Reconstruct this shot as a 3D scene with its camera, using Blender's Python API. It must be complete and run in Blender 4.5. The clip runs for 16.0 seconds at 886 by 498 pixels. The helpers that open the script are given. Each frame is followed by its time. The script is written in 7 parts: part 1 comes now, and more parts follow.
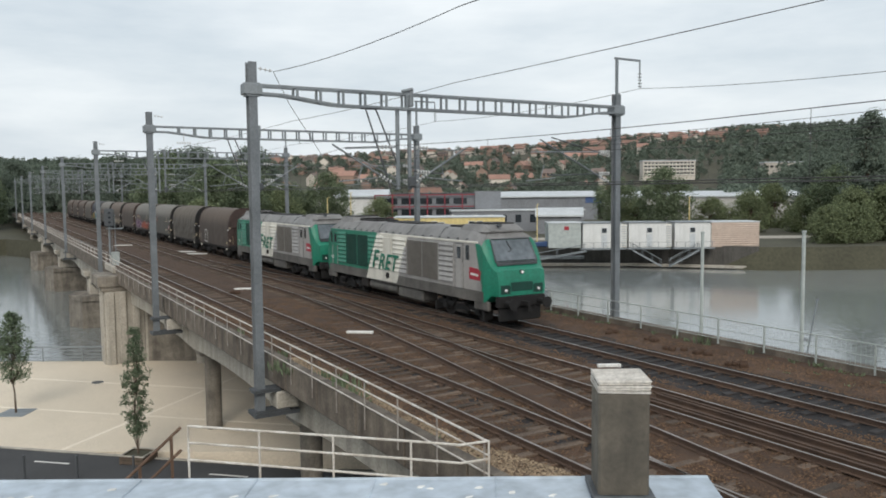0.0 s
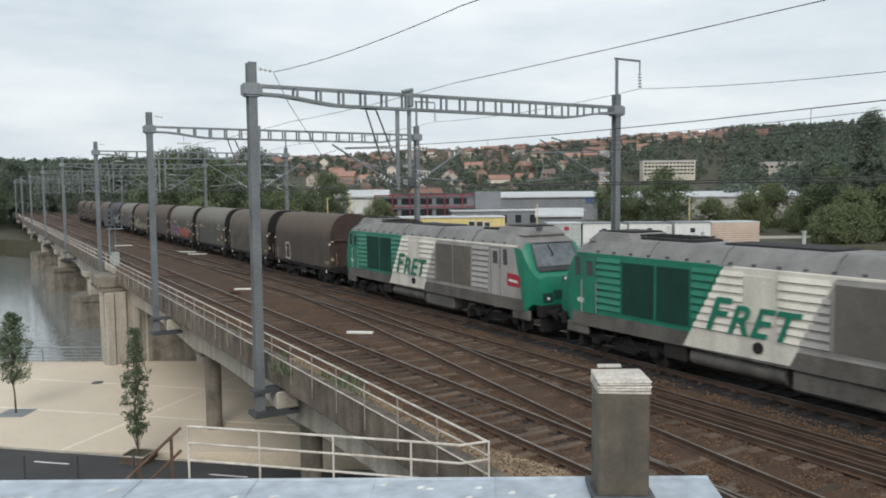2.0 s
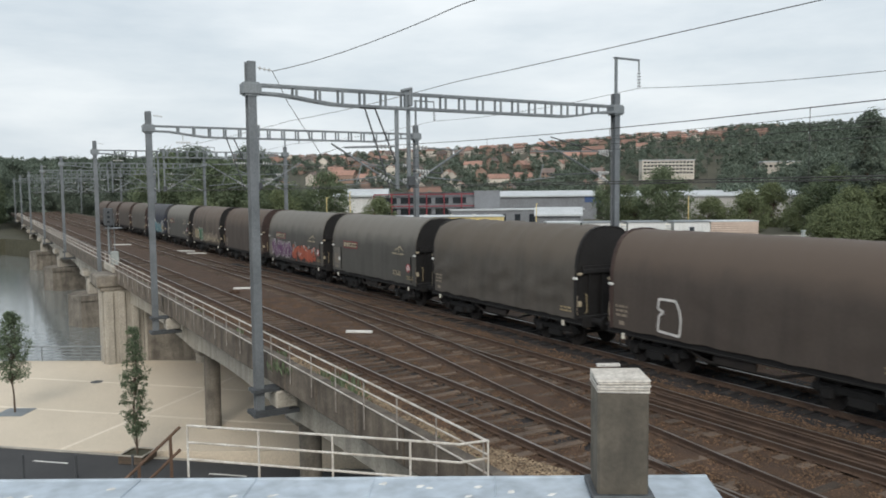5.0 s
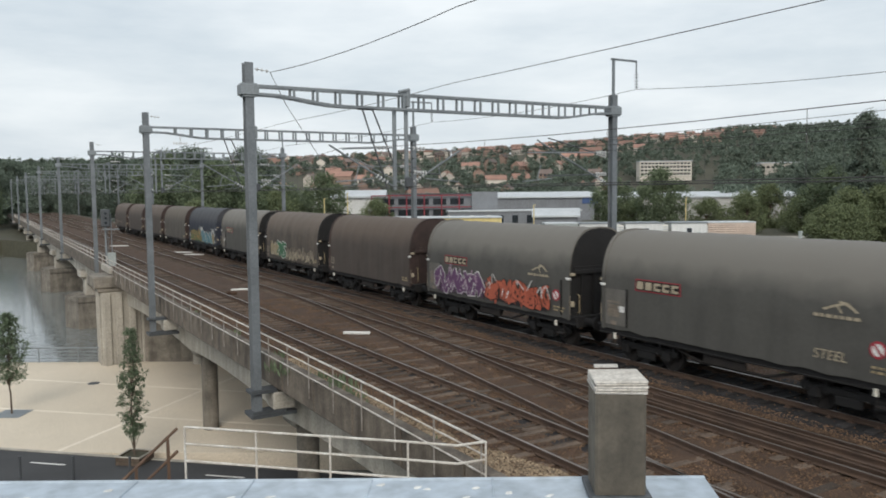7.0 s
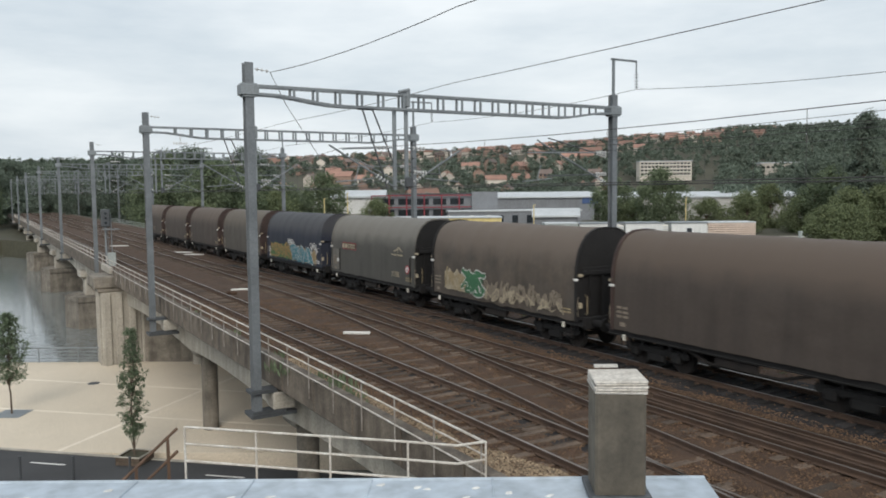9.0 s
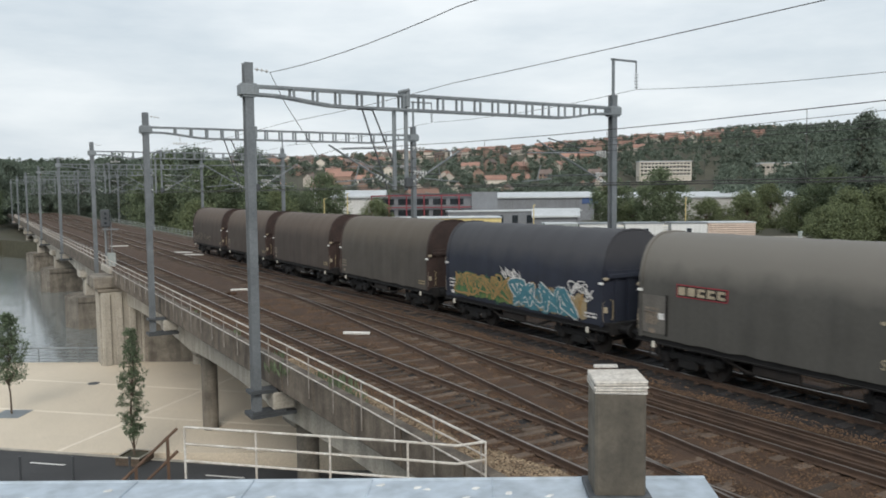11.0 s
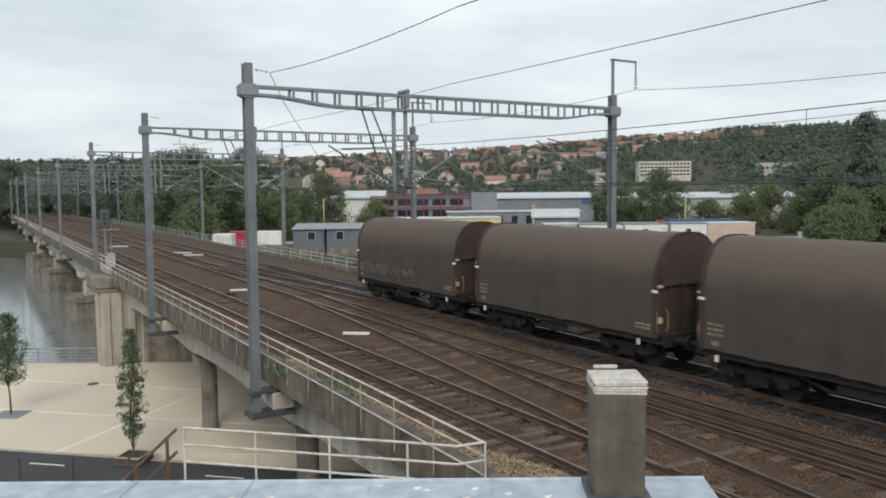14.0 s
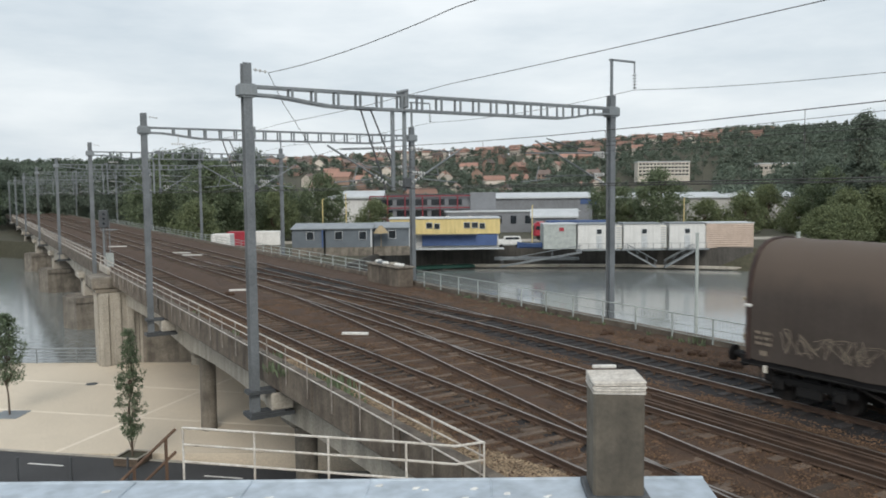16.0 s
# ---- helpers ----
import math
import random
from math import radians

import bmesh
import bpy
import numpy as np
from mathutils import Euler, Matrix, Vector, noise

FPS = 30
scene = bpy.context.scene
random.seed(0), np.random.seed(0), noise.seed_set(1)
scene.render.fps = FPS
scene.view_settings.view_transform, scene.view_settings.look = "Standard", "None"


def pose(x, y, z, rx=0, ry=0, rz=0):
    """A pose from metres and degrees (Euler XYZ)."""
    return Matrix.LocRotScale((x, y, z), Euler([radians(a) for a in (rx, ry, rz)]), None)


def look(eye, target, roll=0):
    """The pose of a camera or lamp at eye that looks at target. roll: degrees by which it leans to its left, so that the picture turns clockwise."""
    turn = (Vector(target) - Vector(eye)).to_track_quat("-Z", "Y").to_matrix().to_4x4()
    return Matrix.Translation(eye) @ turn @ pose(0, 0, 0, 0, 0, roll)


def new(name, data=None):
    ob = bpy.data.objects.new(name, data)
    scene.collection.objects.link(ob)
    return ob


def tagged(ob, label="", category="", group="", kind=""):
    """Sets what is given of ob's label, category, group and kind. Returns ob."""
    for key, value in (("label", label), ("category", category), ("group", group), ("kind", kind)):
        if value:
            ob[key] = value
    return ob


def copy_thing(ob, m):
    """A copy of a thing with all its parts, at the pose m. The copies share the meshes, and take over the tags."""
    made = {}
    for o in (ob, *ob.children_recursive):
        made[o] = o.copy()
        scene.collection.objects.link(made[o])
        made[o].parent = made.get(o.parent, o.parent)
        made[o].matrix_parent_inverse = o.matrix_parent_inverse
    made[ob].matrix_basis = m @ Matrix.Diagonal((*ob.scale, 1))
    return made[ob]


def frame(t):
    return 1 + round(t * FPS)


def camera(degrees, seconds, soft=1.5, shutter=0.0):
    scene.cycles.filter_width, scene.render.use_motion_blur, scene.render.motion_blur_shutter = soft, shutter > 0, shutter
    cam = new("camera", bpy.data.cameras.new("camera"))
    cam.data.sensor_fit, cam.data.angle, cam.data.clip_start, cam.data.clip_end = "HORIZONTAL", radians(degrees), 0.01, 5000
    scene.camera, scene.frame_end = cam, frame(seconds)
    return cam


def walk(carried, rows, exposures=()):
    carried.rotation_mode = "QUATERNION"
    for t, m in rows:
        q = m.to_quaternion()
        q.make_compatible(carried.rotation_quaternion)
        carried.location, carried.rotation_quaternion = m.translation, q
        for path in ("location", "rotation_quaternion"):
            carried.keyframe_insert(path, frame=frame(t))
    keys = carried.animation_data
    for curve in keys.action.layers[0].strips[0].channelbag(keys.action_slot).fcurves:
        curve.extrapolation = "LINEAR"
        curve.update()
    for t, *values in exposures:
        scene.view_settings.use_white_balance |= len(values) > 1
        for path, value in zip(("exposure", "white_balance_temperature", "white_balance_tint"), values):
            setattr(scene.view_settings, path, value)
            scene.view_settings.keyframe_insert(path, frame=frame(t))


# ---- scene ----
cam = camera(58.87, 16.0, soft=1.8, shutter=0.25)
EYE = (0.0, 0.0, 5.855)


def aim(yaw, down):
    """The hand-held camera's pose: degrees to the right of the track's line and below the horizon."""
    a, b = radians(yaw), radians(down - 0.03)
    way = Vector((math.sin(a) * math.cos(b), math.cos(a) * math.cos(b), -math.sin(b)))
    return look(EYE, Vector(EYE) + 50 * way, -0.55)


walk(cam, [(0.0, aim(30.48, 4.29)), (0.5, aim(30.495, 4.29)), (1.0, aim(30.50, 4.25)), (1.5, aim(30.50, 4.21)),
           (2.0, aim(30.48, 4.27)), (2.5, aim(30.50, 4.37)), (3.0, aim(30.50, 4.37)), (3.5, aim(30.50, 4.37)),
           (4.0, aim(30.515, 4.35)), (6.5, aim(30.63, 4.29)), (7.0, aim(30.71, 4.25)), (9.0, aim(30.71, 4.25)),
           (11.5, aim(30.73, 4.23)), (12.0, aim(30.75, 4.21)), (15.0, aim(30.75, 4.21)), (15.5, aim(30.82, 4.21)),
           (16.0, aim(30.833, 4.21))], exposures=[(0.0, 0.0), (16.0, 0.0)])

# ---- light: an overcast sky with a soft sun ----
SUN_EL, SUN_AZ = 36, 210
world = bpy.data.worlds.new("overcast_sky")
scene.world = world
world.use_nodes = True
wn, wl = world.node_tree.nodes, world.node_tree.links
wn.clear()
w_out, w_bg = wn.new("ShaderNodeOutputWorld"), wn.new("ShaderNodeBackground")
sky = wn.new("ShaderNodeTexSky")
sky.sky_type, sky.sun_disc = "NISHITA", False
sky.sun_elevation, sky.sun_rotation = radians(SUN_EL), radians(SUN_AZ)
sky.air_density, sky.dust_density = 1.5, 3.0
w_co, w_map, w_no, w_no2 = (wn.new(k) for k in ("ShaderNodeTexCoord", "ShaderNodeMapping", "ShaderNodeTexNoise", "ShaderNodeTexNoise"))
w_map.inputs["Scale"].default_value = (1.3, 1.3, 5.5)
w_no.inputs["Scale"].default_value, w_no.inputs["Detail"].default_value, w_no.inputs["Roughness"].default_value = 2.2, 6, 0.55
w_ramp = wn.new("ShaderNodeValToRGB")
w_ramp.color_ramp.elements[0].position, w_ramp.color_ramp.elements[0].color = 0.30, (0.535, 0.605, 0.665, 1)
w_ramp.color_ramp.elements[1].position, w_ramp.color_ramp.elements[1].color = 0.66, (0.77, 0.815, 0.845, 1)
w_gain, w_mix = wn.new("ShaderNodeVectorMath"), wn.new("ShaderNodeMixRGB")
w_gain.operation = "SCALE"
w_gain.inputs["Scale"].default_value = 0.10
w_mix.inputs["Fac"].default_value = 0.93
wl.new(w_co.outputs["Generated"], w_map.inputs["Vector"])
wl.new(w_map.outputs["Vector"], w_no.inputs["Vector"])
wl.new(w_no.outputs["Fac"], w_ramp.inputs["Fac"])
wl.new(sky.outputs["Color"], w_gain.inputs[0])
wl.new(w_gain.outputs["Vector"], w_mix.inputs["Color1"])
wl.new(w_ramp.outputs["Color"], w_mix.inputs["Color2"])
wl.new(w_mix.outputs["Color"], w_bg.inputs["Color"])
w_bg.inputs["Strength"].default_value = 1.2
wl.new(w_bg.outputs["Background"], w_out.inputs["Surface"])

sun_data = bpy.data.lights.new("sun", "SUN")
sun_data.energy, sun_data.angle, sun_data.color = 1.9, radians(30), (1.0, 0.93, 0.84)
sun = new("sun", sun_data)
sa, se = radians(SUN_AZ), radians(SUN_EL)
sun.matrix_basis = look((0, 0, 60), Vector((0, 0, 60)) - Vector((math.sin(sa) * math.cos(se), math.cos(sa) * math.cos(se), math.sin(se))))


# ---- materials ----
def material(name, colour, rough=0.75, metal=0.0, second=None, size=2.0, grain=30.0, bump=0.15, spread=0.35,
             streaks=0.0, pieces=0.0, fine_mix=1.0, through_light=0.0):
    """A procedural surface: two colours mixed by broad stains, fine grain and relief; streaks run down it."""
    m = bpy.data.materials.new(name)
    m.use_nodes = True
    n, l = m.node_tree.nodes, m.node_tree.links
    b = n["Principled BSDF"]
    b.inputs["Roughness"].default_value, b.inputs["Metallic"].default_value = rough, metal
    second = second or tuple(c * 0.62 for c in colour)
    co = n.new("ShaderNodeTexCoord")
    broad = n.new("ShaderNodeTexNoise")
    broad.inputs["Scale"].default_value, broad.inputs["Detail"].default_value = 1.0 / size, 5
    broad.inputs["Roughness"].default_value = 0.62
    l.new(co.outputs["Object"], broad.inputs["Vector"])
    ramp = n.new("ShaderNodeValToRGB")
    ramp.color_ramp.elements[0].position, ramp.color_ramp.elements[1].position = 0.5 - spread / 2, 0.5 + spread / 2
    ramp.color_ramp.elements[0].color, ramp.color_ramp.elements[1].color = (*second, 1), (*colour, 1)
    l.new(broad.outputs["Fac"], ramp.inputs["Fac"])
    fine = n.new("ShaderNodeTexNoise")
    fine.inputs["Scale"].default_value, fine.inputs["Detail"].default_value = grain, 3
    l.new(co.outputs["Object"], fine.inputs["Vector"])
    span = n.new("ShaderNodeMapRange")
    span.inputs["From Min"].default_value, span.inputs["From Max"].default_value = 0.3, 0.7
    span.inputs["To Min"].default_value, span.inputs["To Max"].default_value = 1 - 0.22 * fine_mix, 1 + 0.16 * fine_mix
    l.new(fine.outputs["Fac"], span.inputs["Value"])
    mul = n.new("ShaderNodeVectorMath")
    mul.operation = "SCALE"
    l.new(ramp.outputs["Color"], mul.inputs[0])
    l.new(span.outputs["Result"], mul.inputs["Scale"])
    last = mul.outputs["Vector"]
    if streaks:
        mp = n.new("ShaderNodeMapping")
        mp.inputs["Scale"].default_value = (0.9, 0.9, 0.10)
        st = n.new("ShaderNodeTexNoise")
        st.inputs["Scale"].default_value, st.inputs["Detail"].default_value = 2.0, 4
        l.new(co.outputs["Object"], mp.inputs["Vector"])
        l.new(mp.outputs["Vector"], st.inputs["Vector"])
        sr = n.new("ShaderNodeMapRange")
        sr.inputs["From Min"].default_value, sr.inputs["From Max"].default_value = 0.42, 0.68
        sr.inputs["To Min"].default_value, sr.inputs["To Max"].default_value = 1.0, 1.0 - streaks
        l.new(st.outputs["Fac"], sr.inputs["Value"])
        mu = n.new("ShaderNodeVectorMath")
        mu.operation = "SCALE"
        l.new(last, mu.inputs[0])
        l.new(sr.outputs["Result"], mu.inputs["Scale"])
        last = mu.outputs["Vector"]
    if pieces:
        info = n.new("ShaderNodeObjectInfo")
        geo = n.new("ShaderNodeNewGeometry")
        add = n.new("ShaderNodeMath")
        add.operation = "ADD"
        fr = n.new("ShaderNodeMath")
        fr.operation = "FRACT"
        l.new(info.outputs["Random"], add.inputs[0])
        l.new(geo.outputs["Random Per Island"], add.inputs[1])
        l.new(add.outputs["Value"], fr.inputs[0])
        pr = n.new("ShaderNodeMapRange")
        pr.inputs["To Min"].default_value, pr.inputs["To Max"].default_value = 1.0 - pieces, 1.0 + pieces
        l.new(fr.outputs["Value"], pr.inputs["Value"])
        mv = n.new("ShaderNodeVectorMath")
        mv.operation = "SCALE"
        l.new(last, mv.inputs[0])
        l.new(pr.outputs["Result"], mv.inputs["Scale"])
        last = mv.outputs["Vector"]
    l.new(last, b.inputs["Base Color"])
    if through_light:
        tr, mx = n.new("ShaderNodeBsdfTranslucent"), n.new("ShaderNodeMixShader")
        mx.inputs["Fac"].default_value = through_light
        l.new(last, tr.inputs["Color"])
        l.new(b.outputs["BSDF"], mx.inputs[1])
        l.new(tr.outputs["BSDF"], mx.inputs[2])
        l.new(mx.outputs["Shader"], n["Material Output"].inputs["Surface"])
    if bump:
        bp = n.new("ShaderNodeBump")
        bp.inputs["Strength"].default_value, bp.inputs["Distance"].default_value = bump, 0.03
        l.new(fine.outputs["Fac"], bp.inputs["Height"])
        l.new(bp.outputs["Normal"], b.inputs["Normal"])
    return m


STEEL = material("galvanised_steel", (0.25, 0.275, 0.29), 0.55, 0.35, (0.17, 0.19, 0.205), 1.5, 25, 0.08)
STEEL_POST = material("dull_painted_post_steel", (0.185, 0.205, 0.222), 0.6, 0.2, (0.125, 0.14, 0.152), 1.2, 25, 0.08)
STEEL_DARK = material("weathered_steel", (0.095, 0.105, 0.115), 0.6, 0.3, (0.06, 0.065, 0.07), 1.0, 25, 0.1)
POST_PAINT = material("worn_grey_post_paint", (0.36, 0.345, 0.32), 0.7, 0.0, (0.15, 0.12, 0.10), 0.3, 25, 0.1, 0.5)
RAIL_PAINT = material("chipped_white_rail_paint", (0.60, 0.585, 0.55), 0.6, 0.0, (0.40, 0.36, 0.31), 0.35, 30, 0.1, 0.3)
FENCE_PAINT = material("pale_green_grey_paint", (0.40, 0.44, 0.43), 0.6, 0.0, (0.28, 0.31, 0.30), 0.7, 30, 0.1)
CONCRETE = material("weathered_concrete", (0.275, 0.248, 0.208), 0.9, 0.0, (0.115, 0.103, 0.087), 1.1, 14, 0.3, 0.42, 0.4)
CONCRETE_DARK = material("dark_stained_concrete", (0.205, 0.174, 0.140), 0.92, 0.0, (0.070, 0.056, 0.045), 0.9, 16, 0.35, 0.42, 0.45)
CONCRETE_PALE = material("pale_concrete", (0.47, 0.44, 0.385), 0.9, 0.0, (0.30, 0.28, 0.24), 2.2, 12, 0.3, 0.5, 0.3)
PLAZA = material("beige_sand_paving", (0.66, 0.58, 0.465), 0.9, 0.0, (0.55, 0.485, 0.39), 6.0, 18, 0.12, 0.6)
PLAZA_LINE = material("pale_paving_joint", (0.76, 0.69, 0.58), 0.9, 0.0, (0.68, 0.61, 0.51), 2.0, 20, 0.1)
ASPHALT = material("asphalt", (0.055, 0.057, 0.06), 0.9, 0.0, (0.038, 0.039, 0.042), 3.0, 60, 0.3)
BALLAST = material("rusty_ballast", (0.092, 0.050, 0.028), 0.95, 0.0, (0.031, 0.018, 0.011), 0.9, 22, 1.0, 0.6)
OIL_AND_SHADE = material("oil_and_shade_dark_ballast", (0.017, 0.016, 0.018), 0.95, 0.0, (0.008, 0.0075, 0.008), 0.8, 12, 0.9, 0.5)
STONE = material("ballast_stone", (0.150, 0.090, 0.051), 0.95, 0.0, (0.060, 0.036, 0.022), 0.9, 20, 0.3, 0.6, 0, 0.65)
PALE_STONE = material("pale_gravel_stone", (0.30, 0.235, 0.16), 0.95, 0.0, (0.14, 0.10, 0.066), 0.5, 20, 0.3, 0.5, 0, 0.5)
SLEEPER = material("old_timber_sleeper", (0.122, 0.088, 0.064), 0.9, 0.0, (0.048, 0.034, 0.025), 0.35, 22, 0.5, 0.5, 0, 0.5)
OILY_WOOD = material("oil_soaked_sleeper", (0.034, 0.031, 0.032), 0.9, 0.0, (0.013, 0.012, 0.012), 0.6, 22, 0.4, 0.5, 0, 0.5)
RUST = material("rusty_rail_side", (0.105, 0.066, 0.045), 0.85, 0.1, (0.055, 0.035, 0.026), 0.7, 30, 0.3)
RAILHEAD = material("worn_rail_head", (0.30, 0.275, 0.255), 0.4, 0.7, (0.17, 0.145, 0.125), 1.5, 30, 0.05)
ZINC = material("zinc_roof_sheet", (0.46, 0.52, 0.58), 0.5, 0.25, (0.37, 0.43, 0.49), 0.5, 9, 0.05, 0.5)
CHIMNEY_C = material("stained_chimney_render", (0.195, 0.170, 0.132), 0.9, 0.0, (0.072, 0.064, 0.051), 0.16, 45, 0.2, 0.48, 0.55, 0, 0.4)
CHIMNEY_TOP = material("pale_chimney_cap", (0.60, 0.57, 0.52), 0.9, 0.0, (0.42, 0.39, 0.35), 0.1, 60, 0.35)
WATER = material("river_water", (0.225, 0.245, 0.245), 0.10, 0.0, (0.18, 0.20, 0.20), 9.0, 1.6, 0.55, 0.6)
EARTH = material("grass_and_earth", (0.074, 0.072, 0.047), 0.95, 0.0, (0.045, 0.044, 0.029), 9.0, 2.0, 0.4, 0.5)
QUAY_DARK = material("dark_quay_wall", (0.10, 0.095, 0.085), 0.9, 0.0, (0.055, 0.052, 0.048), 2.0, 6, 0.4, 0.5, 0.3)
LEAF = material("green_leaves", (0.19, 0.235, 0.135), 0.8, 0.0, (0.125, 0.162, 0.10), 1.6, 3, 0.0, 0.5, 0, 0.35, 1.0, 0.45)
LEAF_DARK = material("dark_green_leaves", (0.175, 0.215, 0.165), 0.8, 0.0, (0.118, 0.152, 0.122), 2.5, 2, 0.0, 0.5, 0, 0.35, 1.0, 0.45)
LEAF_YOUNG = material("grey_green_leaves", (0.17, 0.22, 0.135), 0.8, 0.0, (0.105, 0.145, 0.09), 0.8, 4, 0.0, 0.5, 0, 0.4, 1.0, 0.45)
LEAF_LIGHT = material("light_green_leaves", (0.215, 0.25, 0.13), 0.8, 0.0, (0.14, 0.175, 0.095), 1.6, 3, 0.0, 0.5, 0, 0.35, 1.0, 0.45)
BARK = material("bark", (0.12, 0.09, 0.065), 0.95, 0.0, (0.07, 0.052, 0.04), 0.3, 12, 0.5)
WOOD = material("brown_timber", (0.19, 0.125, 0.075), 0.85, 0.0, (0.11, 0.07, 0.045), 0.5, 18, 0.3)
RUSTY = material("rusty_brown_steel", (0.14, 0.085, 0.055), 0.8, 0.1, (0.08, 0.05, 0.035), 0.5, 18, 0.2)
GLASS = material("dark_window_glass", (0.03, 0.036, 0.042), 0.08, 0.0, (0.02, 0.025, 0.03), 1.0, 4, 0.0)
SCREEN = material("cab_windscreen_glass", (0.13, 0.15, 0.17), 0.07, 0.0, (0.09, 0.11, 0.125), 0.8, 4, 0.0)
BLACK = material("black_underframe_steel", (0.013, 0.0125, 0.0125), 0.8, 0.1, (0.007, 0.0065, 0.007), 0.6, 14, 0.3)
GRIME = material("grimy_brown_steel", (0.026, 0.021, 0.018), 0.85, 0.1, (0.012, 0.010, 0.010), 0.6, 12, 0.3)
GREEN = material("fleet_green_paint", (0.012, 0.20, 0.125), 0.42, 0.0, (0.010, 0.155, 0.098), 1.2, 12, 0.05, 0.5, 0.2)
GREEN_DARK = material("dark_green_grille", (0.006, 0.055, 0.040), 0.6, 0.1, (0.004, 0.036, 0.027), 0.8, 25, 0.2)
GREY = material("light_grey_loco_paint", (0.375, 0.367, 0.355), 0.45, 0.05, (0.30, 0.29, 0.28), 1.3, 14, 0.04, 0.5, 0.25, 0, 0.5)
ROOF_GREY = material("dusty_grey_loco_roof", (0.235, 0.233, 0.23), 0.6, 0.05, (0.155, 0.152, 0.148), 1.2, 12, 0.05, 0.5, 0.25, 0, 0.5)
GRILLE = material("grey_radiator_grille", (0.17, 0.16, 0.145), 0.6, 0.2, (0.12, 0.112, 0.10), 1.0, 30, 0.15)
CREAM = material("off_white_loco_paint", (0.72, 0.70, 0.63), 0.5, 0.0, (0.62, 0.60, 0.53), 1.2, 14, 0.03, 0.5, 0.2, 0, 0.5)
SKIRT = material("dirty_grey_skirt", (0.15, 0.143, 0.132), 0.7, 0.05, (0.075, 0.07, 0.064), 0.8, 16, 0.1, 0.5, 0.3)
RED_FRAME = material("dark_red_frame_paint", (0.25, 0.03, 0.045), 0.6, 0.0, (0.17, 0.022, 0.035), 1.5, 8, 0.03)
RED = material("deep_red_paint", (0.36, 0.025, 0.045), 0.5, 0.0, (0.27, 0.02, 0.035), 0.5, 18, 0.03)
WHITE = material("white_paint", (0.72, 0.72, 0.70), 0.6, 0.0, (0.58, 0.58, 0.56), 1.2, 18, 0.04)
LAMP = material("headlamp_glass", (0.85, 0.87, 0.85), 0.15, 0.0, (0.75, 0.77, 0.75), 0.2, 10, 0.0)
INSULATOR = material("pale_glazed_insulator", (0.60, 0.61, 0.60), 0.3, 0.0, (0.45, 0.455, 0.45), 0.3, 20, 0.0)
WIRE = material("dull_copper_wire", (0.085, 0.085, 0.085), 0.6, 0.4, (0.06, 0.058, 0.056), 1.0, 20, 0.0)
YELLOW = material("faded_yellow_render", (0.68, 0.57, 0.27), 0.8, 0.0, (0.58, 0.46, 0.20), 3.0, 8, 0.1, 0.5, 0.2)
BLUE = material("blue_painted_boards", (0.055, 0.10, 0.23), 0.7, 0.0, (0.04, 0.075, 0.18), 2.0, 8, 0.1)
CABIN_GREY = material("blue_grey_cladding", (0.13, 0.155, 0.18), 0.7, 0.0, (0.10, 0.12, 0.14), 1.5, 8, 0.1)
PALE_ROOF = material("pale_metal_roof", (0.52, 0.55, 0.57), 0.5, 0.1, (0.42, 0.45, 0.47), 4.0, 5, 0.05)
CABIN_WHITE = material("white_cabin_panel", (0.66, 0.67, 0.66), 0.6, 0.0, (0.55, 0.56, 0.55), 2.0, 8, 0.05, 0.5, 0.12)
SHUTTER = material("cream_corrugated_shutter", (0.56, 0.46, 0.39), 0.7, 0.0, (0.46, 0.37, 0.31), 1.5, 8, 0.1)
CABIN_ROOF = material("grey_felt_roof", (0.27, 0.30, 0.325), 0.7, 0.0, (0.20, 0.225, 0.245), 2.0, 6, 0.1)
CLAD_GREY = material("grey_industrial_cladding", (0.20, 0.215, 0.235), 0.6, 0.1, (0.16, 0.172, 0.19), 4.0, 4, 0.05)
CLAD_PALE = material("pale_industrial_cladding", (0.44, 0.44, 0.42), 0.7, 0.0, (0.36, 0.36, 0.34), 5.0, 4, 0.05)
TILE = material("orange_red_roof_tiles", (0.33, 0.195, 0.15), 0.85, 0.0, (0.25, 0.15, 0.12), 5.0, 6, 0.2, 0.5, 0, 0.35)
TILE_DARK = material("brown_slate_roof", (0.17, 0.13, 0.115), 0.85, 0.0, (0.12, 0.095, 0.085), 5.0, 6, 0.2, 0.5, 0, 0.35)
RENDER = material("pale_house_render", (0.56, 0.52, 0.46), 0.9, 0.0, (0.44, 0.405, 0.355), 4.0, 5, 0.1, 0.5, 0, 0.25)
BRICK = material("brown_house_brick", (0.30, 0.21, 0.165), 0.9, 0.0, (0.22, 0.155, 0.125), 4.0, 5, 0.1, 0.5, 0, 0.25)
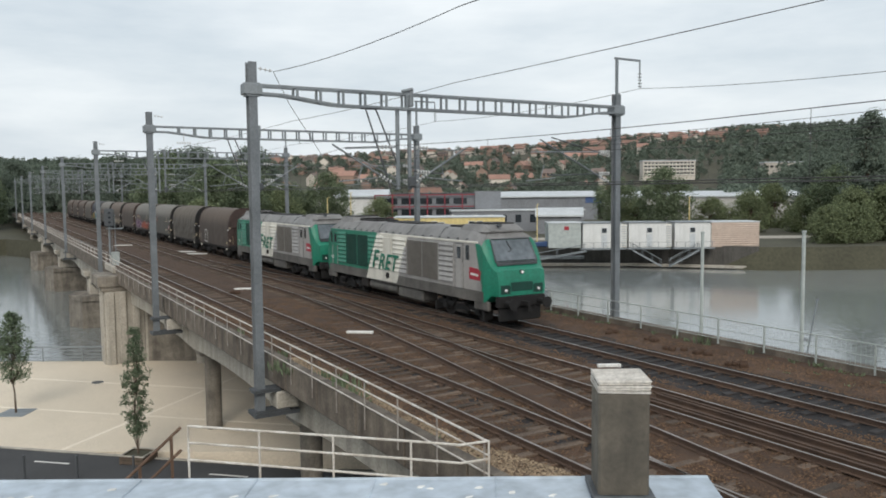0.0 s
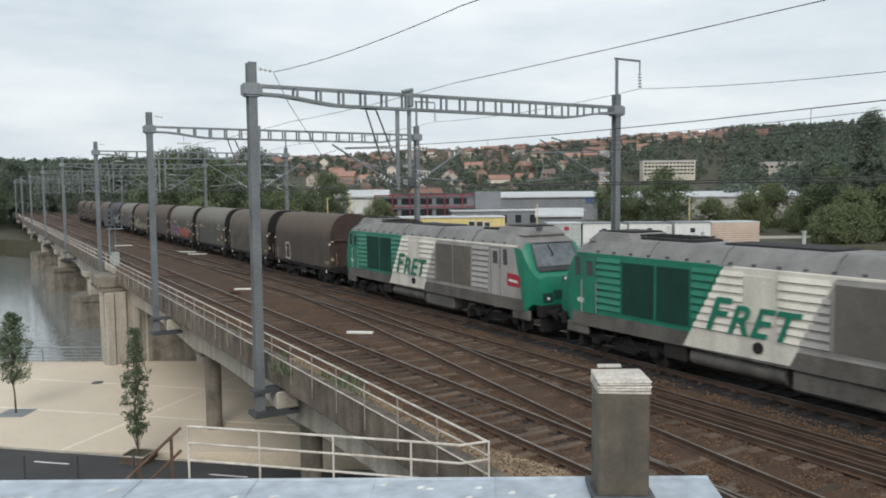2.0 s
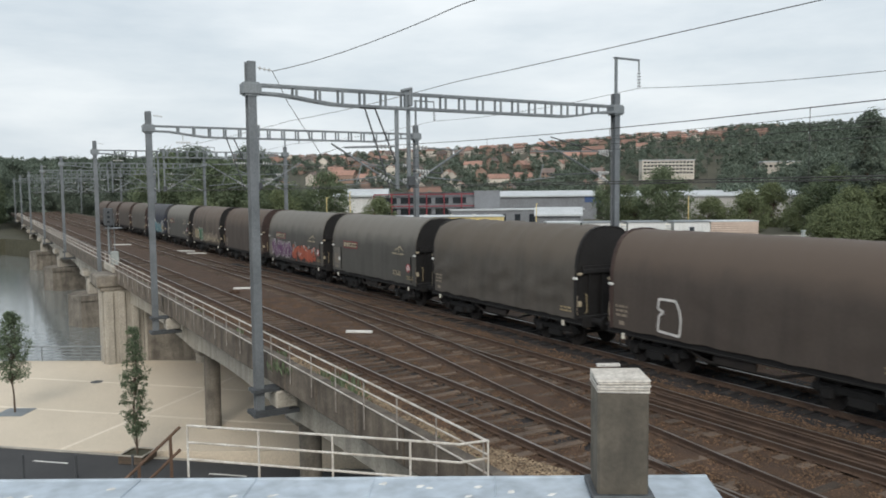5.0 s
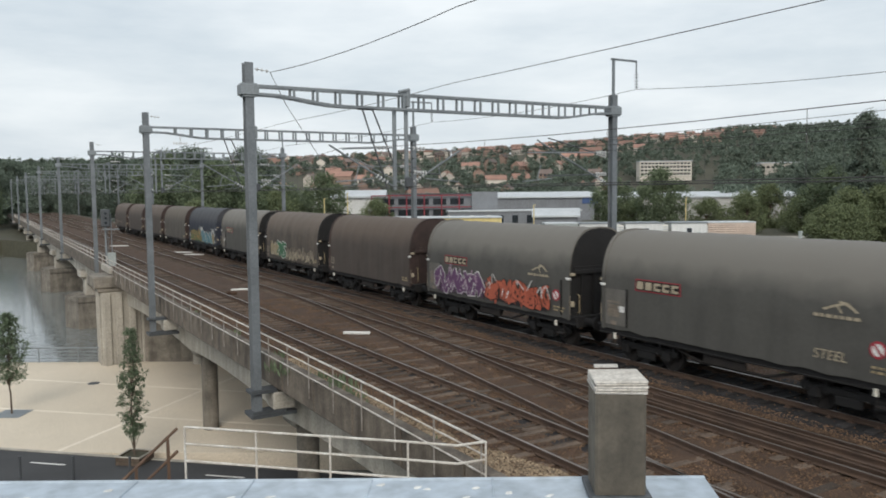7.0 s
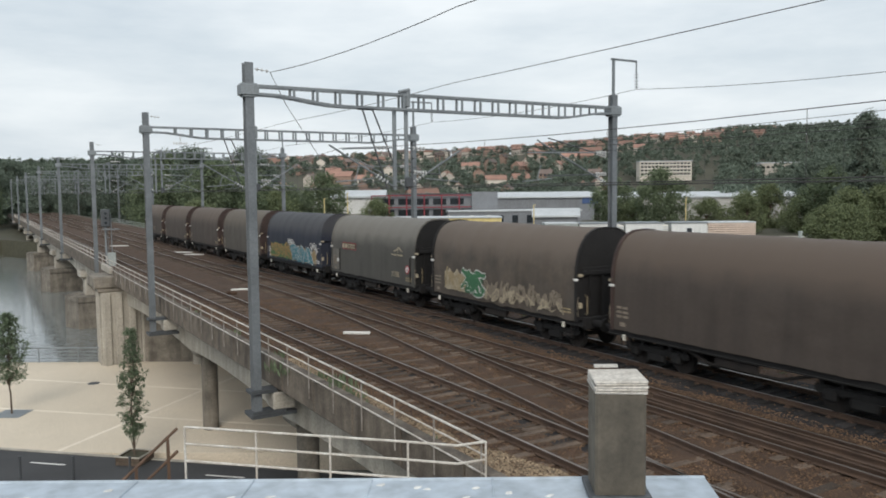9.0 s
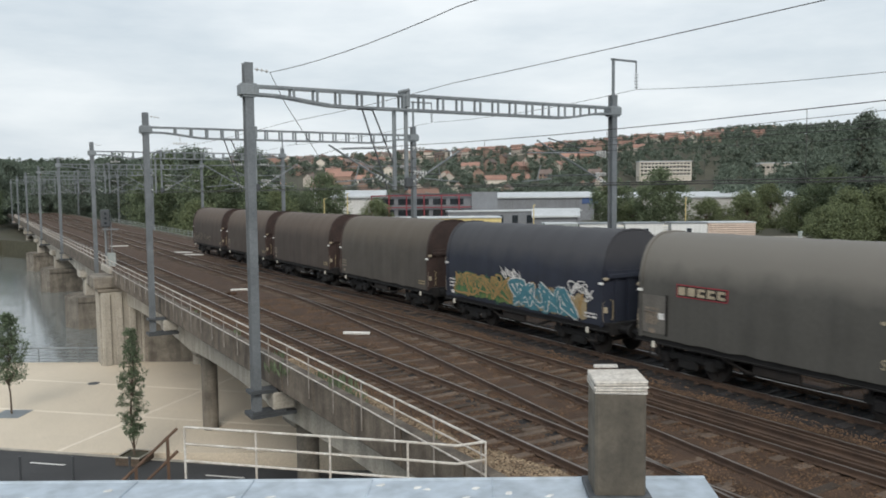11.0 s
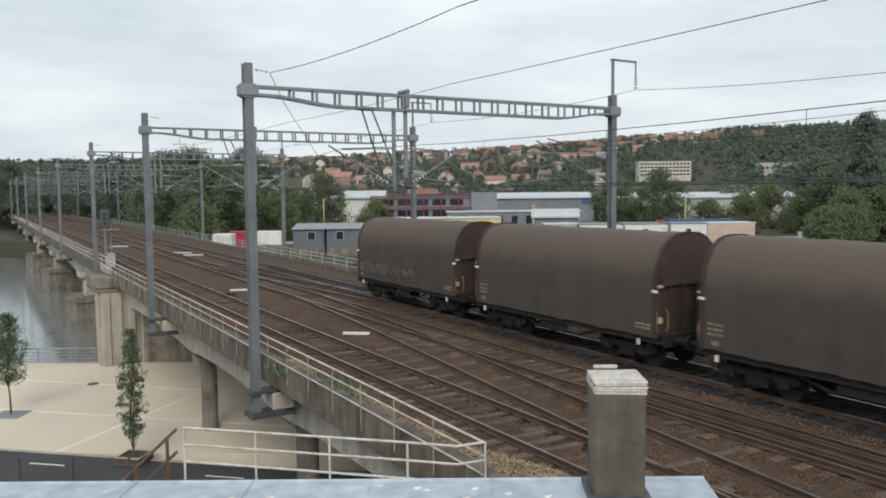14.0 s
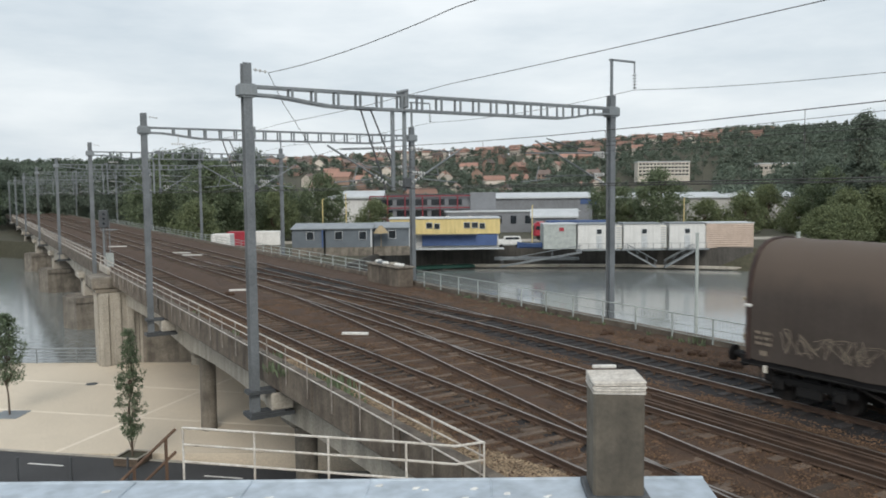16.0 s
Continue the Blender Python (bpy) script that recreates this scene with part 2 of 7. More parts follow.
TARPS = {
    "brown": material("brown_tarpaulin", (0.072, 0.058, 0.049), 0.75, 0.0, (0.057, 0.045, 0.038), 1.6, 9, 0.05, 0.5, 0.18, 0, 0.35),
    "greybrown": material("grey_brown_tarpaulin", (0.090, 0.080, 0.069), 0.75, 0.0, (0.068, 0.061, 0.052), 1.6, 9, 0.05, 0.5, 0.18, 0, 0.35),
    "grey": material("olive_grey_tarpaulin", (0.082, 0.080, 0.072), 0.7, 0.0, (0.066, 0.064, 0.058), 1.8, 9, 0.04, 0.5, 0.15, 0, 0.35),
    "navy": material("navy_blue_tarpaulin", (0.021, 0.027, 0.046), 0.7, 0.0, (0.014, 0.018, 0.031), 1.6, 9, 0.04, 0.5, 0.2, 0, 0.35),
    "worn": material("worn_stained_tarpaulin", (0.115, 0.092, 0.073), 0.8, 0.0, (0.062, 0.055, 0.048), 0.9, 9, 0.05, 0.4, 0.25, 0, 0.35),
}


def dusted_and_lit(m, top):
    """Pale settled dust and top light painted on a hood's upper part, ragged below."""
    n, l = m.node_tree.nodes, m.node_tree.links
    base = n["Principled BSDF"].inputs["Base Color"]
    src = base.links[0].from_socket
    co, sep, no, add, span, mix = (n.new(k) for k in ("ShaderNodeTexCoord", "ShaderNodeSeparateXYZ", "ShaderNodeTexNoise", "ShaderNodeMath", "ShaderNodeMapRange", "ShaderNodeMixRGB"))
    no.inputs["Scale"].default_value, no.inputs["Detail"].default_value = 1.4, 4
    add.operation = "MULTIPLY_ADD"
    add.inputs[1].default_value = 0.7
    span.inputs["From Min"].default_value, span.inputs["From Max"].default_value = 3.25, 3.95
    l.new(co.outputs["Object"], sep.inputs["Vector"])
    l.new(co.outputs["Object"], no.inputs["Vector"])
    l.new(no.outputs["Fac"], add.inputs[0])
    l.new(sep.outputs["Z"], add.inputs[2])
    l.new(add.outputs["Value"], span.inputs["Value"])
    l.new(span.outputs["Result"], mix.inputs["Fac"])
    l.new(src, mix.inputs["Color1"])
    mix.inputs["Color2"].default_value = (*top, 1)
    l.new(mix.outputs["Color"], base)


# tops paler than sides: dust plus light from above, put into the colour
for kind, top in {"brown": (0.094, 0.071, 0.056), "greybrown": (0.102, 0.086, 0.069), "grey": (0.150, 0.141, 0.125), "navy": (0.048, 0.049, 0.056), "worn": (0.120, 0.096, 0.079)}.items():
    dusted_and_lit(TARPS[kind], top)
END_RED = material("dark_red_brown_end_steel", (0.062, 0.038, 0.033), 0.75, 0.1, (0.036, 0.024, 0.021), 0.7, 14, 0.15)
PAINTS = {k: material(k + "_spray_paint", c, 0.6, 0.0, tuple(x * 0.75 for x in c), 0.4, 20, 0.0) for k, c in {
    "white": (0.68, 0.67, 0.65), "pink": (0.40, 0.27, 0.36), "violet": (0.13, 0.055, 0.135), "orange": (0.46, 0.11, 0.06),
    "green": (0.13, 0.21, 0.07), "lime": (0.36, 0.23, 0.09), "bottle": (0.045, 0.155, 0.075), "buff": (0.42, 0.36, 0.26), "teal": (0.06, 0.20, 0.25), "sand": (0.34, 0.27, 0.16),
    "black": (0.025, 0.02, 0.02), "dull": (0.24, 0.20, 0.155)}.items()}


# ---- mesh builders ----
class Build:
    """Collects faces of one mesh; every shape takes an optional material number."""

    def __init__(self):
        self.v, self.f, self.k = [], [], []

    def add(self, verts, faces, k=0):
        o = len(self.v)
        self.v += [tuple(p) for p in verts]
        self.f += [tuple(i + o for i in f) for f in faces]
        self.k += [k] * len(faces)
        return self

    def box(self, c, s, k=0, m=None, bevel=0.0):
        hx, hy, hz = s[0] / 2, s[1] / 2, s[2] / 2
        e = min(bevel, hx * 0.8, hy * 0.8, hz * 0.8)
        if e <= 0:
            vs = [(x, y, z) for x in (-hx, hx) for y in (-hy, hy) for z in (-hz, hz)]
            fs = [(0, 1, 3, 2), (4, 6, 7, 5), (0, 4, 5, 1), (2, 3, 7, 6), (0, 2, 6, 4), (1, 5, 7, 3)]
        else:
            ring = [(hx, hy - e), (hx - e, hy), (-hx + e, hy), (-hx, hy - e), (-hx, -hy + e), (-hx + e, -hy), (hx - e, -hy), (hx, -hy + e)]
            inner = [(hx - e, hy - e)] * 2 + [(-hx + e, hy - e)] * 2 + [(-hx + e, -hy + e)] * 2 + [(hx - e, -hy + e)] * 2
            vs = [(*p, -hz) for p in inner] + [(*p, -hz + e) for p in ring] + [(*p, hz - e) for p in ring] + [(*p, hz) for p in inner]
            fs = [(1, 3, 5, 7)[::-1], (25, 27, 29, 31)]
            for r in range(3):
                for i in range(8):
                    j = (i + 1) % 8
                    fs.append((r * 8 + i, r * 8 + j, r * 8 + 8 + j, r * 8 + 8 + i))
        m = m or Matrix()
        return self.add([m @ (Vector(c) + Vector(p)) for p in vs], fs, k)

    def tube(self, a, b, r, k=0, n=8, r2=None):
        a, b = Vector(a), Vector(b)
        r2 = r if r2 is None else r2
        d = (b - a).normalized()
        u = d.orthogonal().normalized()
        w = d.cross(u)
        vs, fs = [], []
        for p, q in ((a, r), (b, r2)):
            vs += [p + q * (math.cos(2 * math.pi * i / n) * u + math.sin(2 * math.pi * i / n) * w) for i in range(n)]
        fs = [(i, (i + 1) % n, n + (i + 1) % n, n + i) for i in range(n)]
        fs += [tuple(range(n))[::-1], tuple(range(n, 2 * n))]
        return self.add(vs, fs, k)

    def path(self, pts, r, k=0, n=6):
        """A round bar bent through points, as one skin."""
        pts = [Vector(p) for p in pts]
        rows = []
        for i, p in enumerate(pts):
            d = (pts[min(i + 1, len(pts) - 1)] - pts[max(i - 1, 0)]).normalized()
            u = d.cross(Vector((0.31, 0.17, 0.93)))
            u = u.normalized() if u.length > 0.05 else d.orthogonal().normalized()
            w = d.cross(u)
            rows.append([p + r * (math.cos(2 * math.pi * j / n) * u + math.sin(2 * math.pi * j / n) * w) for j in range(n)])
        return self.sweep(rows, k, True)

    def sweep(self, rows, k=0, closed=False, caps=True):
        """A skin over rows of points, all of one length."""
        n = len(rows[0])
        vs = [p for r in rows for p in r]
        fs = []
        for i in range(len(rows) - 1):
            for j in range(n if closed else n - 1):
                a, b = i * n + j, i * n + (j + 1) % n
                fs.append((a, b, b + n, a + n))
        if caps and closed:
            fs += [tuple(range(n))[::-1], tuple(range(len(vs) - n, len(vs)))]
        return self.add(vs, fs, k)

    def prism(self, outline, z0, z1, k=0):
        n = len(outline)
        vs = [(x, y, z0) for x, y in outline] + [(x, y, z1) for x, y in outline]
        fs = [tuple(range(n))[::-1], tuple(range(n, 2 * n))] + [(i, (i + 1) % n, n + (i + 1) % n, n + i) for i in range(n)]
        return self.add(vs, fs, k)

    def mesh(self, name, mats, smooth=False):
        me = bpy.data.meshes.new(name)
        me.from_pydata(self.v, [], self.f)
        for m in mats if isinstance(mats, (list, tuple)) else [mats]:
            me.materials.append(m)
        me.polygons.foreach_set("material_index", self.k)
        if smooth:
            me.polygons.foreach_set("use_smooth", [True] * len(self.f))
        me.update()
        bm = bmesh.new()
        bm.from_mesh(me)
        bmesh.ops.recalc_face_normals(bm, faces=bm.faces)
        bm.to_mesh(me)
        bm.free()
        if smooth:
            me.set_sharp_from_angle(angle=radians(40))
        return me


def part(name, b, mats, parent, label="", smooth=False, at=None):
    ob = new(name, b.mesh(name, mats, smooth) if isinstance(b, Build) else b)
    ob.parent = parent
    if at is not None:
        ob.matrix_basis = at
    return tagged(ob, label)


def thing(name, label, category, group="", kind="", at=None):
    ob = new(name)
    ob.empty_display_size = 0.3
    if at is not None:
        ob.matrix_basis = at
    return tagged(ob, label, category, group, kind)


def whole(name, b, mats, label, category, group="", kind="", at=None, smooth=False):
    ob = new(name, b.mesh(name, mats, smooth))
    if at is not None:
        ob.matrix_basis = at
    return tagged(ob, label, category, group, kind)


def smoothstep(a, b, x):
    u = min(1, max(0, (x - a) / (b - a)))
    return u * u * (3 - 2 * u)


def interp(x, xs, ys):
    return float(np.interp(x, xs, ys))


# ---- ground, river and far land ----
BANK = [(-700, 330), (-300, 262), (-60, 212), (4.7, 204), (14, 180), (20, 125), (26, 82), (38, 92), (50, 108), (61, 120),
        (72, 125.3), (85, 118.8), (94, 112.8), (100, 104.6), (106, 96.8), (113, 87), (122, 80.8), (133, 75.6), (300, 0), (700, -200)]
CREST = ([-70, 0, 20, 31, 40, 51, 60, 110], [32, 34, 39, 46, 54, 63, 64, 60])


def land_height(x, y):
    az, r = math.degrees(math.atan2(x, y)), math.hypot(x, y)
    top = interp(az, *CREST)
    rise = smoothstep(380, 950, r) ** 0.8
    bumps = 2.5 * noise.noise((x / 90, y / 90, 0)) * smoothstep(250, 500, r)
    return -4.2 + (top + 4.2) * rise + bumps


def build_ground():
    b = Build()
    dense = []
    for (x0, y0), (x1, y1) in zip(BANK, BANK[1:]):
        n = max(1, int(math.hypot(x1 - x0, y1 - y0) / 9))
        dense += [(x0 + (x1 - x0) * i / n, y0 + (y1 - y0) * i / n) for i in range(n)]
    dense.append(BANK[-1])
    rows = []
    rows.append([(x * (1 - (0.018 if x > 112 else 0)), y * (1 - (0.018 if x > 112 else 0)), -9.2 if x > 112 else -10.0) for x, y in dense])
    for u in (0.0, 0.01, 0.03, 0.06, 0.1, 0.15, 0.2, 0.26, 0.33, 0.41, 0.5, 0.6, 0.7, 0.8, 1.0, 1.6, 4.0):
        row = []
        for x, y in dense:
            r = math.hypot(x, y)
            k = (r + max(0, 1000 - r) * u + (u > 1) * 900 * (u - 1)) / r
            row.append((x * k, y * k, land_height(x * k, y * k)))
        rows.append(row)
    b.sweep(rows, caps=False)
    whole("ground", b, EARTH, "green and earthy river bank rising to a far hill", "ground", kind="structure", smooth=True)
    w = Build()
    n = 40
    xs = [-900 + 1900 * i / n for i in range(n + 1)]
    ys = [-300 + 700 * i / n for i in range(n + 1)]
    w.sweep([[(x, y, -8.0) for x in xs] for y in ys], caps=False)
    whole("water", w, WATER, "calm grey river water under an overcast sky", "water", kind="structure")
    # dark quay wall along the far bank
    q = Build()
    for (x0, y0), (x1, y1) in zip(BANK[6:15], BANK[7:16]):
        a = math.atan2(y1 - y0, x1 - x0)
        d = math.hypot(x1 - x0, y1 - y0)
        q.box((0, 0, 0), (d + 0.3, 0.7, 4.3), 0, Matrix.Translation(((x0 + x1) / 2, (y0 + y1) / 2, -6.25)) @ Matrix.Rotation(a, 4, "Z"))
    whole("quay_wall", q, QUAY_DARK, "dark stained quay wall along the far bank", "quay wall", kind="structure")


build_ground()

# ---- plaza and road below the viaduct ----
ALONG = Vector((0.846, -0.533))
OUT = Vector((0.533, 0.846))


def on_plaza(a, o):
    """A place on the plaza: metres along the quay from the tree by the road, and out towards the water."""
    p = Vector((0.62, 44.7)) + float(a) * ALONG + float(o) * OUT
    return p.x, p.y


def build_plaza():
    b = Build()
    b.prism([on_plaza(-70, 0), on_plaza(26, 0), on_plaza(26, 21.2), on_plaza(-70, 21.2)], -9.5, -7.1)
    whole("pavement", b, PLAZA, "pale beige sandy paving of a riverside plaza", "pavement", kind="structure")
    l = Build()
    for x0, y0, x1, y1 in ((3.05, 43.50, 16.25, 55.53), (-16.20, 70.25, 14.70, 41.12), (-16.82, 80.77, 16.36, 48.35)):
        d = Vector((x1 - x0, y1 - y0)).normalized()
        w = Vector((-d.y, d.x)) * 0.13
        l.prism([(x0 + w.x, y0 + w.y), (x1 + w.x, y1 + w.y), (x1 - w.x, y1 - w.y), (x0 - w.x, y0 - w.y)], -7.12, -7.094 + 0.002 * (x0 > 2))
    whole("trim", l, PLAZA_LINE, "lighter joint lines in the beige paving", "paving joint", kind="structure")

    def road_strip(u0, u1, w0, w1):
        """A strip beside the kerb: metres along it and away from the plaza."""
        p, d, n = Vector((0.60, 45.47)), Vector((0.7344, -0.6787)), Vector((-0.6787, -0.7344))
        return [tuple(p + d * u + n * w) for u, w in ((u0, w0), (u1, w0), (u1, w1), (u0, w1))]
    r = Build()
    r.prism(road_strip(-70, 60, 0.2, 6.2), -9.5, -7.08)
    whole("road", r, ASPHALT, "dark asphalt road beside the plaza", "road", kind="structure")
    k = Build()
    k.prism(road_strip(-70, 60, 0.0, 0.2), -9.5, -7.04)
    whole("kerb", k, CONCRETE_PALE, "pale concrete kerb between road and plaza", "kerb", kind="structure")
    g = Build()
    g.prism(road_strip(-70, 60, 6.2, 22), -9.5, -7.03)
    whole("verge", g, EARTH, "earthy verge with weeds beyond the road", "verge", kind="structure")
    s = Build()
    for u in (-6.3, 3.0, 12.3):
        s.prism(road_strip(u, u + 1.9, 1.52, 1.64), -7.10, -7.072)
    whole("road_marking", s, WHITE, "short white road marking dashes on asphalt", "road marking", kind="structure")

build_plaza()


def quay_railing():
    t = thing("quay_railing", "grey steel railing along the quay edge", "railing")
    for a in np.arange(-62.3, -3.5, 3.1):
        x, y = on_plaza(a, 21.0)
        part("post", Build().tube((x, y, -7.1), (x, y, -5.95), 0.045), STEEL, t)
    p0, p1 = on_plaza(-62.3, 21.0), on_plaza(-3.4, 21.0)
    for z, r in ((-5.95, 0.05), (-6.25, 0.025), (-6.5, 0.025), (-6.75, 0.025), (-6.97, 0.025)):
        part("rail", Build().tube((*p0, z), (*p1, z), r), STEEL, t)


quay_railing()

# ---- the viaduct ----
DECK_Y0, DECK_Y1 = -12.0, 300.0


def build_deck():
    b = Build()
    prof = [(8.75, 0.06), (8.75, -0.95), (9.35, -1.15), (9.6, -1.5), (24.0, -1.5), (24.7, -0.9), (24.7, 0.06), (24.35, 0.06), (24.3, -0.30), (9.1, -0.30), (9.05, 0.06)]
    b.sweep([[(x, y, z) for x, z in prof] for y in np.linspace(DECK_Y0, DECK_Y1, 40)], closed=True)
    t = whole("viaduct_deck", b, CONCRETE_DARK, "stained concrete deck of a railway viaduct", "viaduct", kind="structure")
    for y in np.arange(12.4, 64, 2.9):
        part("fascia_panel", Build().box((8.735, y, -0.44), (0.07, 2.82, 0.94), 0, None, 0.02), CONCRETE_DARK, t)
    # haunched main girders span by span
    spans = [(11.5, 28.3), (28.3, 43.2), (43.2, 63.6), (66.6, 90.5), (90.5, 126.5), (126.5, 162.5), (162.5, 198.5), (198.5, 240)]
    for x in (9.95, 13.6, 17.2, 20.9, 23.5):
        g = Build()
        for y0, y1 in spans:
            rows = []
            for i in range(9):
                u = i / 8
                d = 2.35 + (0.25 if y1 < 64 else 1.4) * (2 * u - 1) ** 2
                y = y0 + (y1 - y0) * u
                rows.append([(x - 0.3, y, -1.45), (x - 0.3, y, -d), (x + 0.3, y, -d), (x + 0.3, y, -1.45)])
            g.sweep(rows, closed=True)
        part("girder", g, CONCRETE_PALE, t)
    return t


build_deck()


def viaduct_pier(y, x0=7.6):
    t = thing("viaduct_pier", "massive pale concrete river pier, stained at the waterline", "bridge pier", "river piers of the viaduct")
    lower = Build()
    out = [(x0, y), (x0 + 1.0, y - 2.6), (24.8, y - 2.6), (25.8, y), (24.8, y + 2.6), (x0 + 1.0, y + 2.6)]
    lower.prism(out, -10.5, -5.2)
    lower.prism([(x0 - 0.25 + (0.25 if i == 0 else 0), out[0][1]) if i == 0 else (p[0], p[1] + 0.2 * (1 if p[1] > y else -1)) for i, p in enumerate(out)], -5.2, -4.7)
    part("base", lower, CONCRETE, t)
    upper = Build()
    upper.box((16.7, y, -3.7), (14.4, 1.9, 2.2), 0, None, 0.12)
    upper.box((16.7, y, -2.5), (15.4, 2.6, 0.7), 0, None, 0.15)
    part("column", upper, CONCRETE_PALE, t)
    part("bearing", Build().box((9.95, y, -3.0), (0.9, 1.2, 0.5), 0, None, 0.05), CONCRETE, t)


for y in (90.5, 126.5, 162.5, 198.5):
    viaduct_pier(y)


def abutment_pier():
    t = thing("viaduct_pier", "tall grooved concrete quay pier under the viaduct", "bridge pier", "river piers of the viaduct")
    b = Build()
    b.box((9.75, 65.1, -4.2), (3.9, 3.2, 6.6), 0, None, 0.08)
    part("shaft", b, CONCRETE_PALE, t)
    for dy in (-1.1, -0.35, 0.4):
        part("rib", Build().box((7.75, 65.1 + dy, -4.4), (0.16, 0.42, 5.6), 0, None, 0.04), CONCRETE_PALE, t)
    for dx in (-1.3, -0.45, 0.5, 1.35):
        part("rib", Build().box((9.5 + dx, 63.44, -4.4), (0.5, 0.16, 5.6), 0, None, 0.04), CONCRETE_PALE, t)
    part("capital", Build().box((9.45, 65.1, -0.75), (4.3, 3.7, 0.9), 0, None, 0.1).box((9.6, 65.1, -1.35), (4.1, 3.4, 0.3), 0, None, 0.05), CONCRETE, t)
    part("balcony_wall", Build().box((8.7, 66.6, 0.0), (0.3, 4.6, 0.5), 0, None, 0.04), CONCRETE_PALE, t)


abutment_pier()


def quay_back_wall():
    b = Build()
    p0, p1 = Vector(on_plaza(-2.4, 21.2)), Vector(on_plaza(22, 21.2))
    q0, q1 = p0 + 0.8 * OUT, p1 + 0.8 * OUT
    b.prism([tuple(p0), tuple(p1), tuple(q1), tuple(q0)], -9.5, -1.52)
    whole("wall_quay", b, CONCRETE, "stained concrete wall under the viaduct deck", "wall", kind="structure")
    g = Build()
    g.box((14.6, 60.0, -6.3), (2.0, 0.25, 1.6), 0, Matrix.Translation((14.6, 60.0, 0)) @ Matrix.Rotation(-0.56, 4, "Z") @ Matrix.Translation((-14.6, -60.0, 0)), 0.02)
    whole("stained_block", g, CONCRETE_PALE, "low concrete block under the viaduct", "concrete block")


quay_back_wall()


def round_column(x, y):
    t = thing("round_column", "round dark concrete column carrying the viaduct", "column", "columns under the viaduct")
    part("shaft", Build().tube((x, y, -7.25), (x, y, -2.9), 0.43, 0, 24), CONCRETE, t, "", True)
    part("head", Build().box((x, y, -2.7), (1.6, 1.3, 0.5), 0, None, 0.08), CONCRETE, t)


for y in (28.3, 43.2):
    for x in (10.65, 15.2, 19.6, 23.0):
        round_column(x, y)

# ---- tracks ----
A_X, B_X, D_X = 11.52, 16.23, 19.88


def rail_line(b, pts):
    """One rail, 14 cm high, along points of its head's middle at the top."""
    prof = [(-0.036, 0.0, 1), (0.036, 0.0, 0), (0.036, -0.035, 0), (0.012, -0.05, 0), (0.012, -0.125, 0), (0.07, -0.145, 0), (-0.07, -0.145, 0), (-0.012, -0.125, 0), (-0.012, -0.05, 0), (-0.036, -0.035, 0)]
    n = len(prof)
    for (x0, y0), (x1, y1) in zip(pts, pts[1:]):
        vs = [(x0 + p[0], y0, p[1]) for p in prof] + [(x1 + p[0], y1, p[1]) for p in prof]
        for i in range(n):
            j = (i + 1) % n
            b.add([vs[i], vs[j], vs[n + j], vs[n + i]], [(0, 1, 2, 3)], prof[i][2])


def cross_over(y, y0, x0, y1, x1):
    return x0 + (x1 - x0) * (0.5 * smoothstep(y0, y1, y) + 0.5 * min(1, max(0, (y - y0) / (y1 - y0))))


def sleeper_mesh(length, seed, wood=SLEEPER):
    rnd = random.Random(seed)
    b = Build()
    b.box((0, 0, 0), (length, 0.25, 0.15), 0, None, 0.02)
    b.v = [(x + rnd.uniform(-0.012, 0.012), y + rnd.uniform(-0.012, 0.012), z + rnd.uniform(-0.008, 0.008)) for x, y, z in b.v]
    for s in (-0.7525, 0.7525):
        b.box((s, 0, 0.082), (0.30, 0.16, 0.025), 1)
        for d in (-0.11, 0.11):
            b.box((s + d, 0, 0.11), (0.05, 0.07, 0.05), 1)
    return b.mesh("sleeper", [wood, RUST])


SLEEPERS = [sleeper_mesh(2.6, i) for i in range(5)]
OILY_SLEEPERS = [sleeper_mesh(2.6, 20 + i, OILY_WOOD) for i in range(5)]
TIMBERS = [sleeper_mesh(3.9, 10 + i) for i in range(4)]


def track(name, label, line, y0, y1, near0, near1, step=0.62, meshes=SLEEPERS, mats=SLEEPER):
    """A track whose middle runs along line(y)."""
    t = thing(name, label, "railway track", "", "structure")
    ys = np.concatenate([np.arange(y0, min(70, y1), 1.2), np.arange(min(70, y1), y1 + 0.01, 6.0)]) if y1 > 70 else np.linspace(y0, y1, 60)
    for s in (-0.7525, 0.7525):
        b = Build()
        rail_line(b, [(line(y) + s, y) for y in ys])
        part("rail", b, [RUST, RAILHEAD], t)
    far = Build()
    rnd = random.Random(len(name))
    i = 0
    for y in np.arange(y0 + 0.3, y1, step):
        m = pose(line(y) + rnd.uniform(-0.06, 0.06), y + rnd.uniform(-0.05, 0.05), -0.235 + rnd.uniform(-0.02, 0.012), 0, rnd.uniform(-0.6, 0.6), rnd.uniform(-1.5, 1.5))
        if near0 <= y <= near1:
            part("sleeper", meshes[i % len(meshes)], None, t, at=m)
            i += 1
        else:
            far.box((0, 0, 0), (2.6, 0.25, 0.15), 0, m)
    if far.v:
        tagged(part("far_sleepers", far, SLEEPER, t), kind="stuff")
    return t


